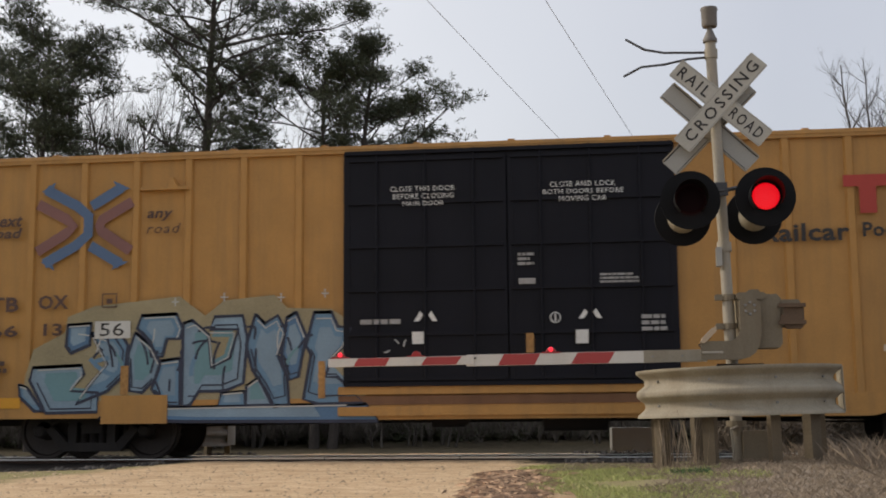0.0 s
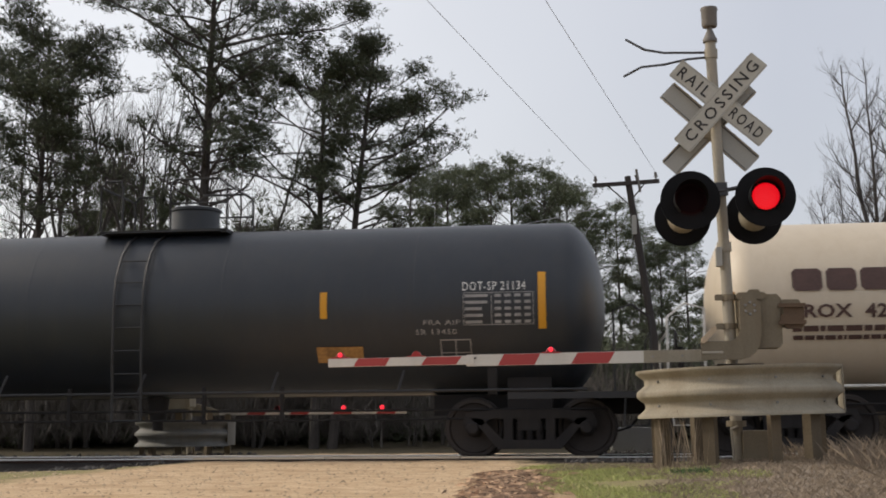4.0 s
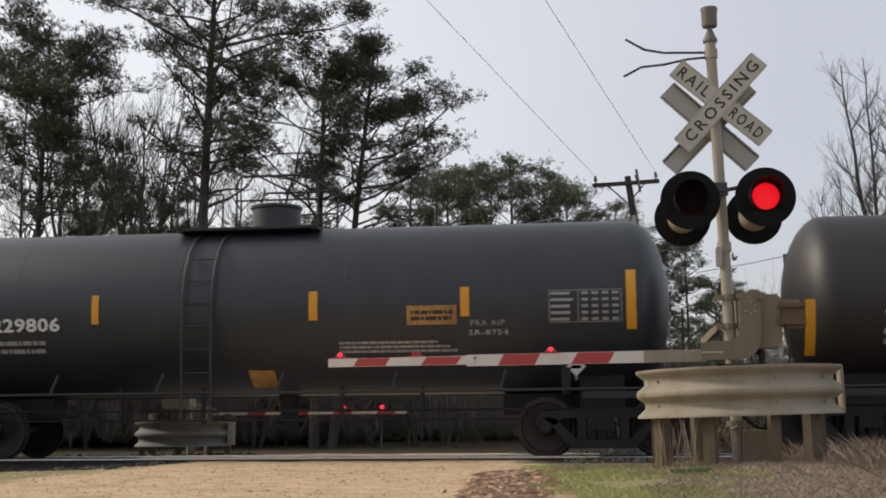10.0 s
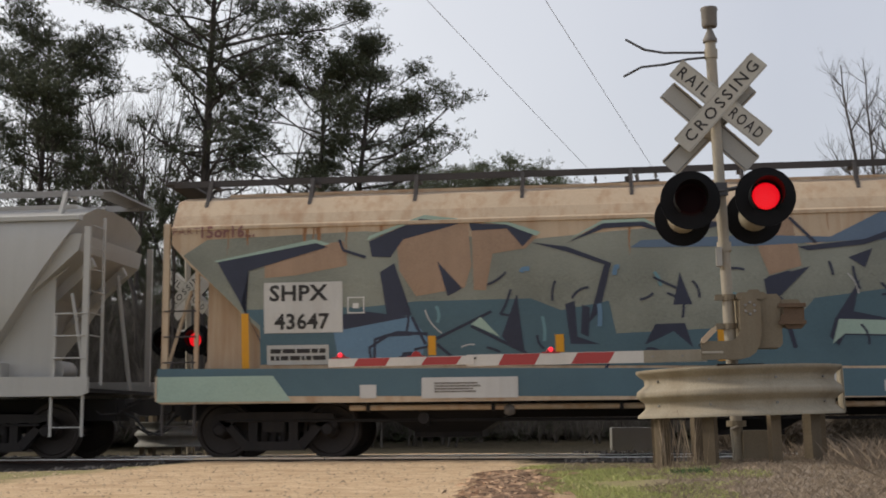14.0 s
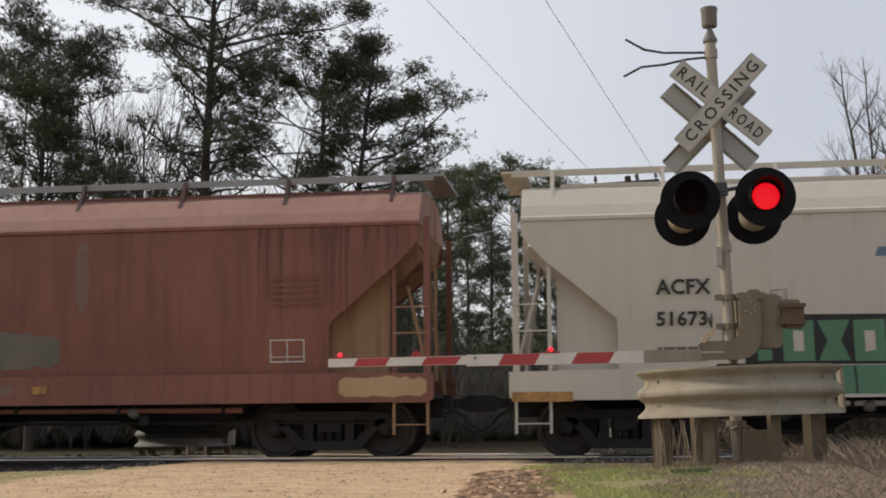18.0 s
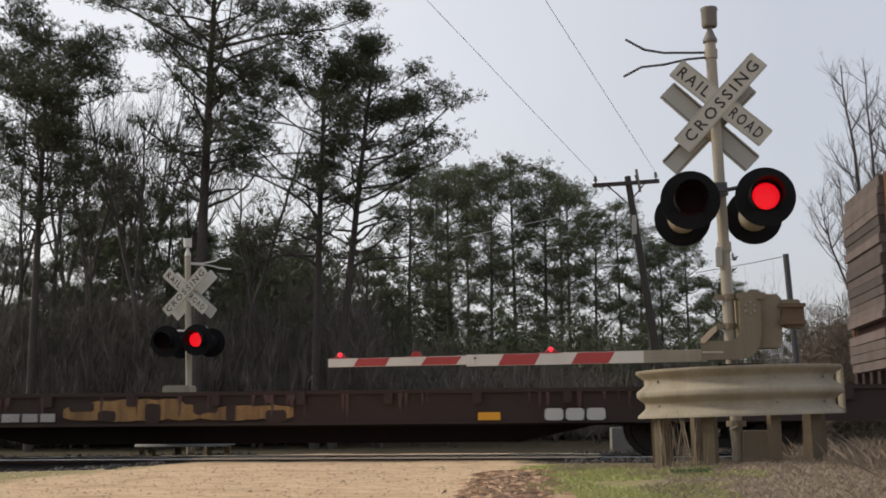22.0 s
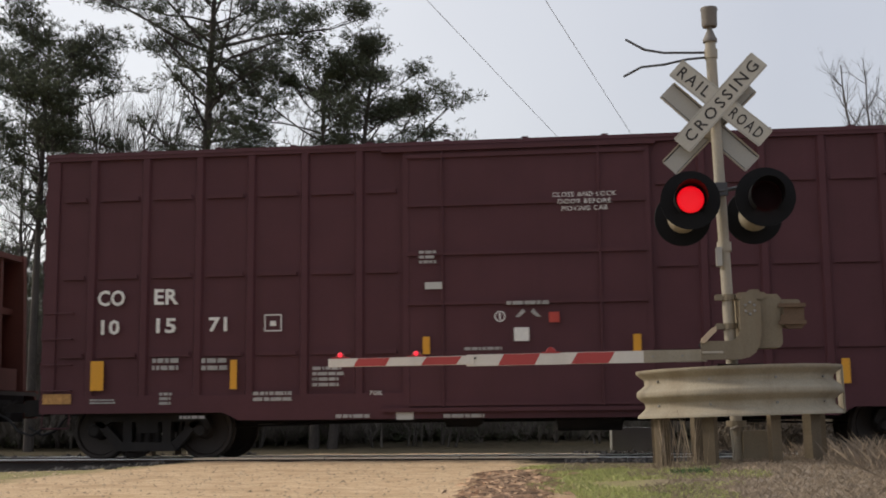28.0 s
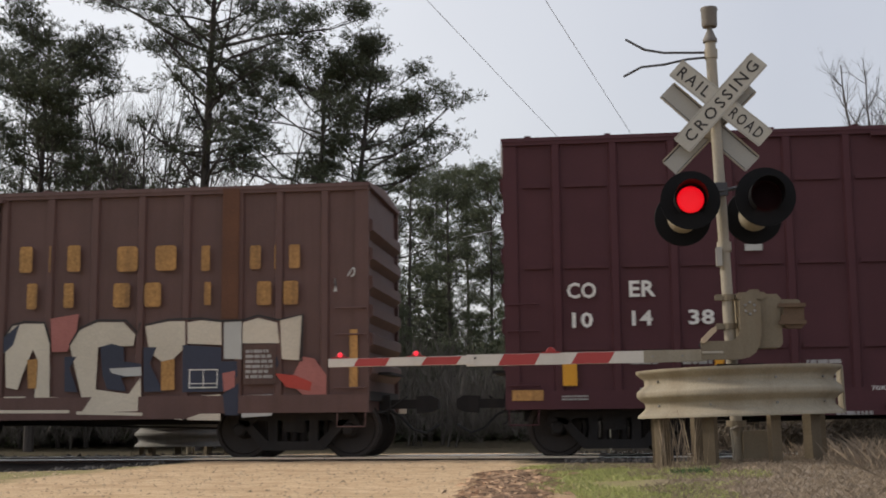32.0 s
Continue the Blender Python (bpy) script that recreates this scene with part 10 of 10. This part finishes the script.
shape("h2", "ink_sage", 0, [(-9.71, 2.01), (-9.79, 3.24), (-8.49, 3.49), (-5.93, 3.56), (-3.34, 3.36), (-1.94, 3.46), (-0.48, 3.55), (0.96, 3.16), (1.85, 3.36), (3.59, 3.27), (5.03, 2.97), (6.10, 2.60), (6.41, 2.08), (6.06, 1.66)])
shape("h2", "ink_petrol", 1, [(-9.77, 1.48), (-9.71, 2.10), (-7.93, 2.35), (-5.88, 2.36), (-5.12, 2.43), (-3.32, 2.44), (-2.85, 2.25), (-2.12, 2.38), (-2.02, 1.88), (0.60, 1.97), (0.95, 2.36), (2.27, 2.51), (4.41, 2.25), (5.50, 2.10), (6.23, 1.74), (6.04, 1.27)])
shape("h2", "ink_petrol", 0, [(-9.64, 1.00), (-9.67, 1.43), (-3.58, 1.37), (1.38, 1.30), (5.21, 1.25), (5.28, 0.85)], on="s")
shape("h2", "ink_mint", 1, [(-12.81, 1.04), (-12.84, 1.41), (-10.58, 1.40), (-9.74, 1.01)], on="s")
shape("h2", "ink_mint", 0, [(5.24, 0.85), (5.21, 1.22), (6.69, 1.17), (6.59, 0.83)], on="s")
shape("h2", "ink_peach", 1, [(-5.41, 3.38), (-4.9, 3.67), (-4.28, 3.63), (-4.23, 2.97), (-4.34, 2.63), (-5.11, 2.51), (-5.37, 2.92)])
shape("h2", "ink_peach", 1, [(-4.22, 3.55), (-3.79, 3.57), (-3.2, 3.4), (-3.39, 3.22), (-3.9, 3.15), (-4.01, 2.58), (-4.2, 2.59)])
shape("h2", "ink_peach", 1, [(-7.55, 3.2), (-7.07, 3.33), (-6.25, 3.41), (-6.2, 3.02), (-7.05, 2.88), (-7.54, 2.85)])
shape("h2", "ink_peach", 1, [(0.09, 3.51), (0.65, 3.6), (0.78, 2.85), (0.3, 2.72), (0.16, 3.09)])
shape("h2", "ink_sky", 2, [(-6.45, 2.09), (-5.18, 2.19), (-4.93, 1.84), (-5.08, 1.46), (-6.35, 1.48)])
stroke("h2", "ink_navy", 3, [(-5.79, 1.47), (-5.77, 1.85), (-5.41, 1.95), (-4.93, 1.92)], 0.05)
stroke("h2", "ink_navy", 3, [(-5.36, 1.47), (-5.32, 1.62), (-5.09, 1.63), (-4.96, 1.46)], 0.05)
shape("h2", "ink_steel", 1, [(-1.78, 3.19), (-1.61, 3.30), (0.07, 3.34), (1.22, 3.28), (2.21, 3.76), (4.18, 3.78), (4.17, 3.35), (3.11, 3.19), (1.71, 3.22), (0.07, 3.17)])
shape("h2", "ink_navy", 2, [(-5.85, 3.39), (-5.03, 3.74), (-4.35, 3.66), (-4.55, 3.60), (-5.31, 3.41), (-5.51, 3.13), (-5.81, 3.15)])
shape("h2", "ink_navy", 2, [(-4.26, 3.64), (-3.67, 3.60), (-3.24, 3.44), (-3.43, 3.25), (-3.67, 3.54), (-4.23, 3.52)])
shape("h2", "ink_navy", 2, [(-4.77, 3.05), (-4.38, 2.62), (-4.61, 2.50)])
shape("h2", "ink_navy", 2, [(-5.68, 2.90), (-5.45, 3.04), (-5.18, 2.22), (-5.57, 2.19)])
shape("h2", "ink_navy", 2, [(-6.34, 2.24), (-5.92, 2.29), (-5.21, 2.19), (-6.27, 2.01)])
shape("h2", "ink_navy", 2, [(-2.74, 3.29), (-2.18, 3.58), (-1.55, 3.59), (-1.18, 3.39), (-1.61, 3.52), (-2.17, 3.50)])
shape("h2", "ink_navy", 2, [(-1.15, 3.47), (-0.93, 3.60), (-0.23, 3.54), (-1.10, 3.33)])
shape("h2", "ink_navy", 2, [(-0.12, 3.61), (0.13, 3.77), (0.63, 3.72), (0.30, 3.65), (-0.03, 3.44)])
shape("h2", "ink_navy", 2, [(-1.04, 2.79), (-0.86, 2.30), (-1.15, 2.30)])
shape("h2", "ink_navy", 2, [(-1.59, 1.70), (-1.43, 2.01), (-0.98, 2.02), (-0.87, 1.65), (-1.15, 1.90)])
shape("h2", "ink_navy", 2, [(-3.29, 3.31), (-2.74, 3.23), (-2.07, 2.96), (-2.26, 2.22), (-2.44, 2.04), (-2.18, 2.94), (-2.74, 3.15)])
shape("h2", "ink_navy", 2, [(-3.78, 1.86), (-3.53, 2.52), (-3.43, 1.63), (-3.63, 1.69)])
shape("h2", "ink_navy", 2, [(-2.79, 2.34), (-2.64, 2.39), (-2.61, 1.84), (-2.27, 1.72), (-2.72, 1.73)])
shape("h2", "ink_navy", 2, [(-2.53, 2.33), (-2.41, 2.28), (-2.44, 1.83), (-2.56, 1.89)])
shape("h2", "ink_navy", 2, [(0.21, 2.66), (0.90, 2.84), (0.46, 2.41), (0.26, 2.36)])
shape("h2", "ink_navy", 2, [(-5.40, 1.58), (-5.19, 1.61), (-5.01, 1.43), (-5.33, 1.44)])
stroke("h2", "ink_navy", 3, [(-5.83, 1.44), (-5.86, 1.72), (-5.56, 1.91), (-5.18, 1.92)], 0.045)
stroke("h2", "ink_navy", 3, [(-5.18, 2.19), (-4.97, 1.76)], 0.045)
stroke("h2", "ink_navy", 3, [(-4.85, 1.82), (-3.93, 2.25)], 0.045)
stroke("h2", "ink_navy", 3, [(-4.79, 1.76), (-4.43, 1.45)], 0.045)
stroke("h2", "ink_navy", 3, [(0.40, 2.44), (0.64, 1.62)], 0.045)
stroke("h2", "ink_navy", 3, [(-2.12, 1.50), (-2.37, 0.96)], 0.045)
stroke("h2", "ink_navy", 3, [(-4.25, 2.03), (-3.40, 1.60)], 0.045)
stroke("h2", "ink_navy", 3, [(-5.90, 3.14), (-6.26, 3.26), (-6.33, 3.43)], 0.045)
shape("h2", "ink_mint", 3, [(-4.25, 2.06), (-4.10, 2.17), (-3.81, 1.86)])
shape("h2", "ink_mint", 2, [(-5.88, 3.41), (-5.85, 3.48), (-4.97, 3.79), (-4.32, 3.70), (-4.35, 3.66), (-5.03, 3.73)])
shape("h2", "ink_mint", 2, [(-4.26, 3.67), (-3.67, 3.65), (-3.15, 3.47), (-3.21, 3.41), (-3.67, 3.60)])
shape("h2", "ink_mint", 2, [(-2.74, 3.33), (-2.18, 3.63), (-1.55, 3.64), (-1.18, 3.42), (-1.55, 3.59), (-2.18, 3.58)])
shape("h2", "ink_navy", 2, [(0.26, 2.69), (0.61, 2.79), (0.37, 2.39)])
shape("h2", "ink_navy", 2, [(1.46, 2.96), (1.82, 3.09), (1.70, 2.80)])
shape("h2", "ink_navy", 2, [(0.73, 3.14), (1.71, 3.23), (2.36, 3.46), (2.90, 3.39), (2.41, 3.37), (1.71, 3.15), (0.89, 3.08)])
shape("h2", "ink_navy", 2, [(3.11, 3.35), (3.54, 3.39), (3.59, 3.15), (3.21, 3.11)])
shape("h2", "ink_navy", 2, [(1.23, 2.04), (1.62, 2.63), (1.51, 2.15), (2.17, 2.00), (2.44, 1.97), (2.44, 1.76), (1.37, 1.80), (1.28, 1.64), (1.15, 1.78)])
shape("h2", "ink_navy", 2, [(2.67, 2.77), (2.81, 2.85), (2.79, 2.15), (2.66, 2.13)])
shape("h2", "ink_navy", 2, [(2.45, 2.29), (2.51, 2.18), (2.44, 1.78), (2.25, 1.84)])
shape("h2", "ink_navy", 2, [(2.76, 2.07), (3.11, 2.12), (3.02, 1.75), (3.10, 1.61), (2.65, 1.67)])
shape("h2", "ink_navy", 2, [(3.91, 2.58), (4.02, 2.63), (4.03, 2.18), (4.34, 2.07), (4.48, 1.64), (4.26, 2.07), (3.93, 2.14), (3.80, 1.63), (3.78, 1.73)])
shape("h2", "ink_navy", 2, [(6.40, 3.45), (6.91, 3.46), (6.95, 3.20), (6.44, 3.18)])
shape("h2", "ink_navy", 2, [(6.24, 2.66), (6.92, 2.59), (7.31, 2.40), (7.51, 2.27), (6.56, 2.47)])
shape("h2", "ink_navy", 2, [(7.56, 2.24), (7.70, 2.24), (7.63, 1.77), (7.83, 1.77), (7.80, 2.24), (7.95, 2.23), (7.91, 1.56), (7.57, 1.57)])
shape("h2", "ink_mint", 3, [(1.29, 2.04), (2.17, 2.00), (2.20, 1.79), (1.37, 1.82), (1.19, 1.67)])
shape("h2", "ink_mint", 3, [(2.52, 2.10), (2.79, 2.11), (2.70, 1.75), (2.54, 1.81)])
stroke("h2", "ink_navy", 3, [(2.75, 2.82), (3.00, 3.09), (3.21, 3.13)], 0.045)
stroke("h2", "ink_navy", 3, [(0.45, 2.38), (0.66, 1.62)], 0.045)
stroke("h2", "ink_navy", 3, [(0.62, 3.59), (1.00, 3.19)], 0.045)
stroke("h2", "ink_navy", 3, [(3.14, 2.28), (3.08, 2.06)], 0.045)
shape("h2", "ink_navy", 2, [(2.37, 0.94), (2.69, 1.27), (2.63, 0.93)], on="s")
shape("h2", "ink_navy", 2, [(-8.31, 3.12), (-6.70, 3.39), (-6.52, 3.32), (-7.80, 2.97), (-7.93, 2.43), (-7.60, 1.84), (-7.79, 1.84), (-8.05, 2.29)])
shape("h2", "ink_mint", 1, [(-8.38, 3.14), (-6.74, 3.45), (-6.47, 3.37), (-8.17, 3.07)])
shape("h2", "ink_mint", 2, [(5.01, 2.34), (5.30, 2.38), (5.26, 1.85)])
stroke("h2", "ink_mint", 1, [(5.10, 3.42), (5.55, 3.41), (5.01, 3.42), (8.42, 3.00), (7.97, 2.33), (7.84, 2.29), (8.29, 2.95), (7.33, 3.22)], 0.050)
shape("wc", "ink_cream", 0, [(1.91, 1.97), (2.04, 2.16), (2.24, 2.20), (2.57, 2.19), (2.68, 1.85), (2.71, 0.86), (2.45, 0.87), (2.47, 1.62), (2.40, 1.78), (2.27, 1.47), (2.16, 1.13), (1.96, 1.17)])
shape("wc", "ink_cream", 0, [(3.02, 1.84), (3.17, 2.07), (3.48, 2.20), (3.92, 2.19), (4.12, 1.98), (4.09, 1.81), (3.50, 1.80), (3.48, 1.12), (4.03, 1.04), (4.22, 1.30), (4.25, 0.85), (3.29, 0.82), (3.15, 1.35)])
shape("wc", "ink_cream", 0, [(4.28, 2.12), (4.67, 2.19), (4.94, 2.19), (4.95, 1.77), (4.76, 1.59), (4.56, 1.55), (4.36, 1.71)])
shape("wc", "ink_cream", 0, [(4.98, 2.17), (5.21, 2.20), (5.54, 2.16), (5.55, 1.80), (4.99, 1.83)])
shape("wc", "ink_pale", 0, [(5.58, 2.16), (5.87, 2.17), (5.88, 1.57), (5.59, 1.58)])
shape("wc", "ink_cream", 0, [(5.89, 2.15), (6.14, 2.22), (6.45, 2.14), (6.49, 1.81), (5.89, 1.82)])
shape("wc", "ink_cream", 0, [(6.50, 2.18), (6.85, 2.25), (6.81, 1.54), (6.53, 1.56)])
shape("wc", "ink_cream", 0, [(1.93, 1.02), (2.29, 1.02), (2.28, 0.83), (1.94, 0.85)])
shape("wc", "ink_cream", 0, [(2.71, 1.01), (3.07, 0.99), (3.05, 0.82), (2.71, 0.85)])
shape("wc", "ink_cream", 1, [(3.44, 1.03), (4.19, 1.02), (4.19, 0.77), (3.25, 0.75)])
shape("wc", "ink_cream", 0, [(4.34, 1.00), (4.92, 0.99), (4.93, 0.62), (4.62, 0.66)])
shape("wc", "ink_cream", 0, [(5.00, 0.99), (5.54, 1.02), (5.55, 0.61), (5.01, 0.62)])
shape("wc", "ink_pale", 0, [(5.89, 1.00), (6.38, 1.01), (6.38, 0.68), (5.89, 0.65)])
shape("wc", "ink_navy", 1, [(1.89, 1.98), (2.16, 2.20), (2.06, 1.86), (1.90, 1.71)])
shape("wc", "ink_navy", 1, [(2.94, 1.65), (3.14, 1.65), (3.03, 1.46), (3.18, 1.08), (2.96, 1.09)])
shape("wc", "ink_navy", 1, [(3.54, 1.80), (3.73, 1.85), (3.93, 1.79), (3.94, 1.56), (4.23, 1.52), (4.22, 1.33), (3.90, 1.30), (3.99, 1.08), (3.67, 1.12), (3.59, 1.34)])
shape("wc", "ink_navy", 1, [(4.26, 1.78), (4.48, 1.78), (4.37, 1.52), (4.61, 1.07), (4.28, 1.07)])
shape("wc", "ink_navy", 1, [(4.91, 1.81), (5.55, 1.76), (5.55, 1.54), (5.80, 1.54), (5.82, 1.31), (5.58, 1.06), (4.92, 1.06)])
shape("wc", "ink_navy", 1, [(5.58, 1.02), (5.84, 1.20), (5.83, 0.69), (5.62, 0.69)])
shape("wc", "ink_navy", 1, [(6.39, 1.75), (6.49, 1.49), (6.40, 1.34)])
shape("wc", "ink_rose", 0, [(2.68, 2.27), (3.16, 2.34), (3.13, 2.07), (2.98, 1.73), (2.72, 1.73)])
shape("wc", "ink_rose", 2, [(5.57, 1.35), (5.78, 1.39), (5.77, 1.13), (5.60, 1.06)])
shape("wc", "ink_red", 1, [(6.42, 1.34), (6.76, 1.30), (7.02, 1.19), (6.99, 1.06), (6.61, 1.12)])
shape("wc", "ink_rose", 0, [(6.87, 1.60), (7.06, 1.56), (7.25, 1.30), (7.25, 1.00), (6.91, 0.97), (6.65, 1.19)])
shape("wc", "ink_gold", 2, [(2.31, 1.61), (2.49, 1.62), (2.48, 1.15), (2.34, 1.15)])
shape("wc", "ink_gold", 2, [(4.56, 1.55), (4.78, 1.59), (4.79, 1.10), (4.57, 1.09)])
shape("wc", "ink_pale", 2, [(3.70, 1.45), (4.23, 1.47), (4.24, 1.33), (3.98, 1.32), (3.74, 1.38)])
stroke("wc", "ink_black", 2, [(1.91, 1.99), (2.04, 2.18), (2.24, 2.23), (2.59, 2.21), (2.70, 1.85)], 0.030)
stroke("wc", "ink_black", 2, [(3.02, 1.84), (3.19, 2.11), (3.48, 2.23), (3.96, 2.22), (4.16, 2.01), (4.20, 2.18)], 0.030)
stroke("wc", "ink_black", 2, [(4.29, 2.14), (4.67, 2.22), (5.21, 2.23), (5.56, 2.18), (5.91, 2.19), (6.14, 2.26), (6.47, 2.18), (6.87, 2.26), (6.85, 1.52)], 0.030)
stroke("wc", "ink_cream", 2, [(1.86, 0.78), (3.05, 0.77)], 0.050)
stroke("wc", "ink_cream", 2, [(3.17, 0.75), (4.27, 0.72)], 0.050)
shape("h4", "ink_steel", 0, [(-3.03, 2.97), (-2.98, 3.11), (-0.86, 3.12), (-0.40, 3.23), (-0.13, 3.38), (0.10, 3.60), (3.07, 3.60), (2.78, 3.22), (2.38, 2.98), (2.12, 2.96)])
shape("h4", "ink_steel", 0, [(-2.37, 2.10), (1.97, 2.05), (2.28, 1.89), (2.58, 1.57), (2.71, 1.36), (-0.01, 1.42), (-0.12, 1.60), (-0.39, 1.82), (-0.76, 1.93), (-2.36, 1.95)])
shape("h4", "ink_black", 0, [(-5.00, 2.13), (-2.38, 2.10), (-2.38, 1.36), (-4.98, 1.38)])
shape("h4", "ink_green", 0, [(-4.98, 1.36), (-2.38, 1.34), (-2.37, 0.91), (-4.96, 0.94)], on="s")
shape("h4", "ink_green", 1, [(-4.94, 2.03), (-4.48, 2.04), (-4.48, 1.88), (-4.59, 1.86), (-4.58, 1.44), (-4.79, 1.43), (-4.80, 1.87), (-4.94, 1.87)])
shape("h4", "ink_green", 1, [(-4.43, 2.02), (-3.97, 2.03), (-3.95, 1.42), (-4.41, 1.42)])
shape("h4", "ink_green", 1, [(-3.91, 2.02), (-3.44, 2.03), (-3.57, 1.72), (-3.43, 1.42), (-3.90, 1.42), (-3.77, 1.72)])
shape("h4", "ink_green", 1, [(-3.39, 2.02), (-2.93, 2.03), (-2.92, 1.41), (-3.37, 1.41)])
shape("h4", "ink_green", 1, [(-2.88, 2.03), (-2.41, 2.03), (-2.41, 1.88), (-2.67, 1.87), (-2.67, 1.80), (-2.45, 1.79), (-2.44, 1.65), (-2.67, 1.63), (-2.66, 1.56), (-2.40, 1.57), (-2.40, 1.42), (-2.87, 1.41)])
shape("h4", "ink_cream", 2, [(-4.27, 1.88), (-4.12, 1.87), (-4.11, 1.57), (-4.26, 1.57)])
shape("h4", "ink_cream", 2, [(-3.23, 1.86), (-3.08, 1.86), (-3.07, 1.57), (-3.22, 1.55)])
stroke("h4", "ink_black", 1, [(-4.46, 1.35), (-4.45, 0.94)], 0.030, on="s")
stroke("h4", "ink_black", 1, [(-3.93, 1.35), (-3.92, 0.93)], 0.030, on="s")
stroke("h4", "ink_black", 1, [(-3.41, 1.34), (-3.39, 0.93)], 0.030, on="s")
stroke("h4", "ink_black", 1, [(-2.89, 1.33), (-2.88, 0.92)], 0.030, on="s")

# ---- placards, streaks and loose fittings ----
placard("tilx", 5.23, 1.40, "2015")
placard("prox", 4.89, 1.44, "")
placard("g2", 5.05, 1.40, "", "ink_white")
reservoir("prox", 5.70, 1.19, 0.85, 0.17, "tank_white")
drips("tilx", -0.7, 1.4, 3.52, (0.3, 1.5), "ink_grime", 3, 16)
drips("tilx", 2.36, 2.46, 3.45, (0.4, 0.6), "ink_grime", 5, 3)
drips("prox", -1.5, 1.3, 3.50, (0.2, 0.7), "ink_grime", 7, 8)
for i, (x0, x1, n) in enumerate(((-7.4, -5.6, 14), (-3.8, -3.1, 10), (-0.5, 0.4, 12), (4.8, 7.6, 22))):
    drips("h1", x0, x1, 3.64, (0.2, 1.6), "hop_drip", 30 + i, n)
    drips("h5", x0 + 0.9, x1 + 0.7, 3.64, (0.2, 1.7), "hop_drip", 40 + i, n)
drips("h1", 1.2, 4.0, 3.45, (0.3, 0.7), "hop_drip", 15, 40)
drips("h2", -8.6, 8.6, 3.66, (0.2, 0.8), "ink_rust", 19, 30)
drips("h4", -7.6, 7.8, 3.66, (0.1, 0.6), "ink_grime", 21, 12)
drips("h6", -7.6, 7.8, 3.66, (0.1, 0.6), "ink_grime", 23, 12)
drips("fb", -9.4, 9.4, 1.02, (0.1, 0.40), "flat_rustlit", 25, 90)
drips("fc", -8.8, 8.8, 1.01, (0.1, 0.42), "flat_rust", 27, 120)
drips("fr", -9.0, 9.0, 1.13, (0.1, 0.42), "flat_wine", 29, 60)
wild("tbox", -7.15, 0.95, -2.95, 2.08, 61, few=3)
scrawl("tbox", -2.05, 1.62, -1.62, 1.90, "ink_pale", on="d")
for pts in ([(5.7, 1.2), (5.9, 2.0), (6.3, 2.3), (6.6, 1.9), (6.5, 1.2)], [(6.7, 1.1), (6.9, 2.2), (7.3, 2.3), (7.5, 1.7), (7.1, 1.5), (7.6, 1.0)], [(7.8, 2.3), (8.0, 1.2), (8.4, 1.1), (8.7, 2.2)], [(5.5, 1.6), (6.2, 1.5), (8.8, 1.7)]):
    stroke("tbox", "ink_cream", 1, pts, 0.10)
lay("tbox", "white_patch", quad(Geo(), -6.76, 1.93, -6.16, 2.21), "bar_white", 6)
g56 = letters("56", 0.40, 0.21)
g56.v = [(x + -6.67, 0, z + 1.97) for x, _, z in g56.v]
lay("tbox", "lettering", g56, "ink_black", 7, "", "black numbers 56")
lay("tbox", "tan_panel", quad(Geo(), -6.62, 0.57, -5.52, 1.02), "box_yellow", 6, "", "plain yellow patch panel")
for car, x, z, mat in (("tbox", -5.64, 4.33, "box_yellow"), ("c1", 5.82, 4.22, "box_maroon"), ("c2", 5.82, 4.32, "box_maroon")):
    shelf = part("route_shelf", Geo().prism([(x - 0.40, z), (x + 0.40, z), (x + 0.38, z + 0.05), (x - 0.40, z + 0.05)], -1.54, -1.43), M[mat], CAR[car], "small steel shelf below the eave")
    part("catch", Geo().prism([(x + 0.02, z + 0.05), (x + 0.22, z + 0.05), (x + 0.14, z + 0.20), (x + 0.06, z + 0.20)], -1.52, -1.44), M[mat], shelf)
wild("h2", -5.5, 1.55, 6.4, 2.9, 71, few=2)
drips("fa", -9.6, 9.6, 1.00, (0.1, 0.42), "coil_sill", 33, 60)
shape("h2", "ink_mint", 2, [(-9.26, 0.90), (-9.26, 1.30), (-7.38, 1.30), (-7.08, 0.90)], on="s")
build_grass()
build_woods()
motions()
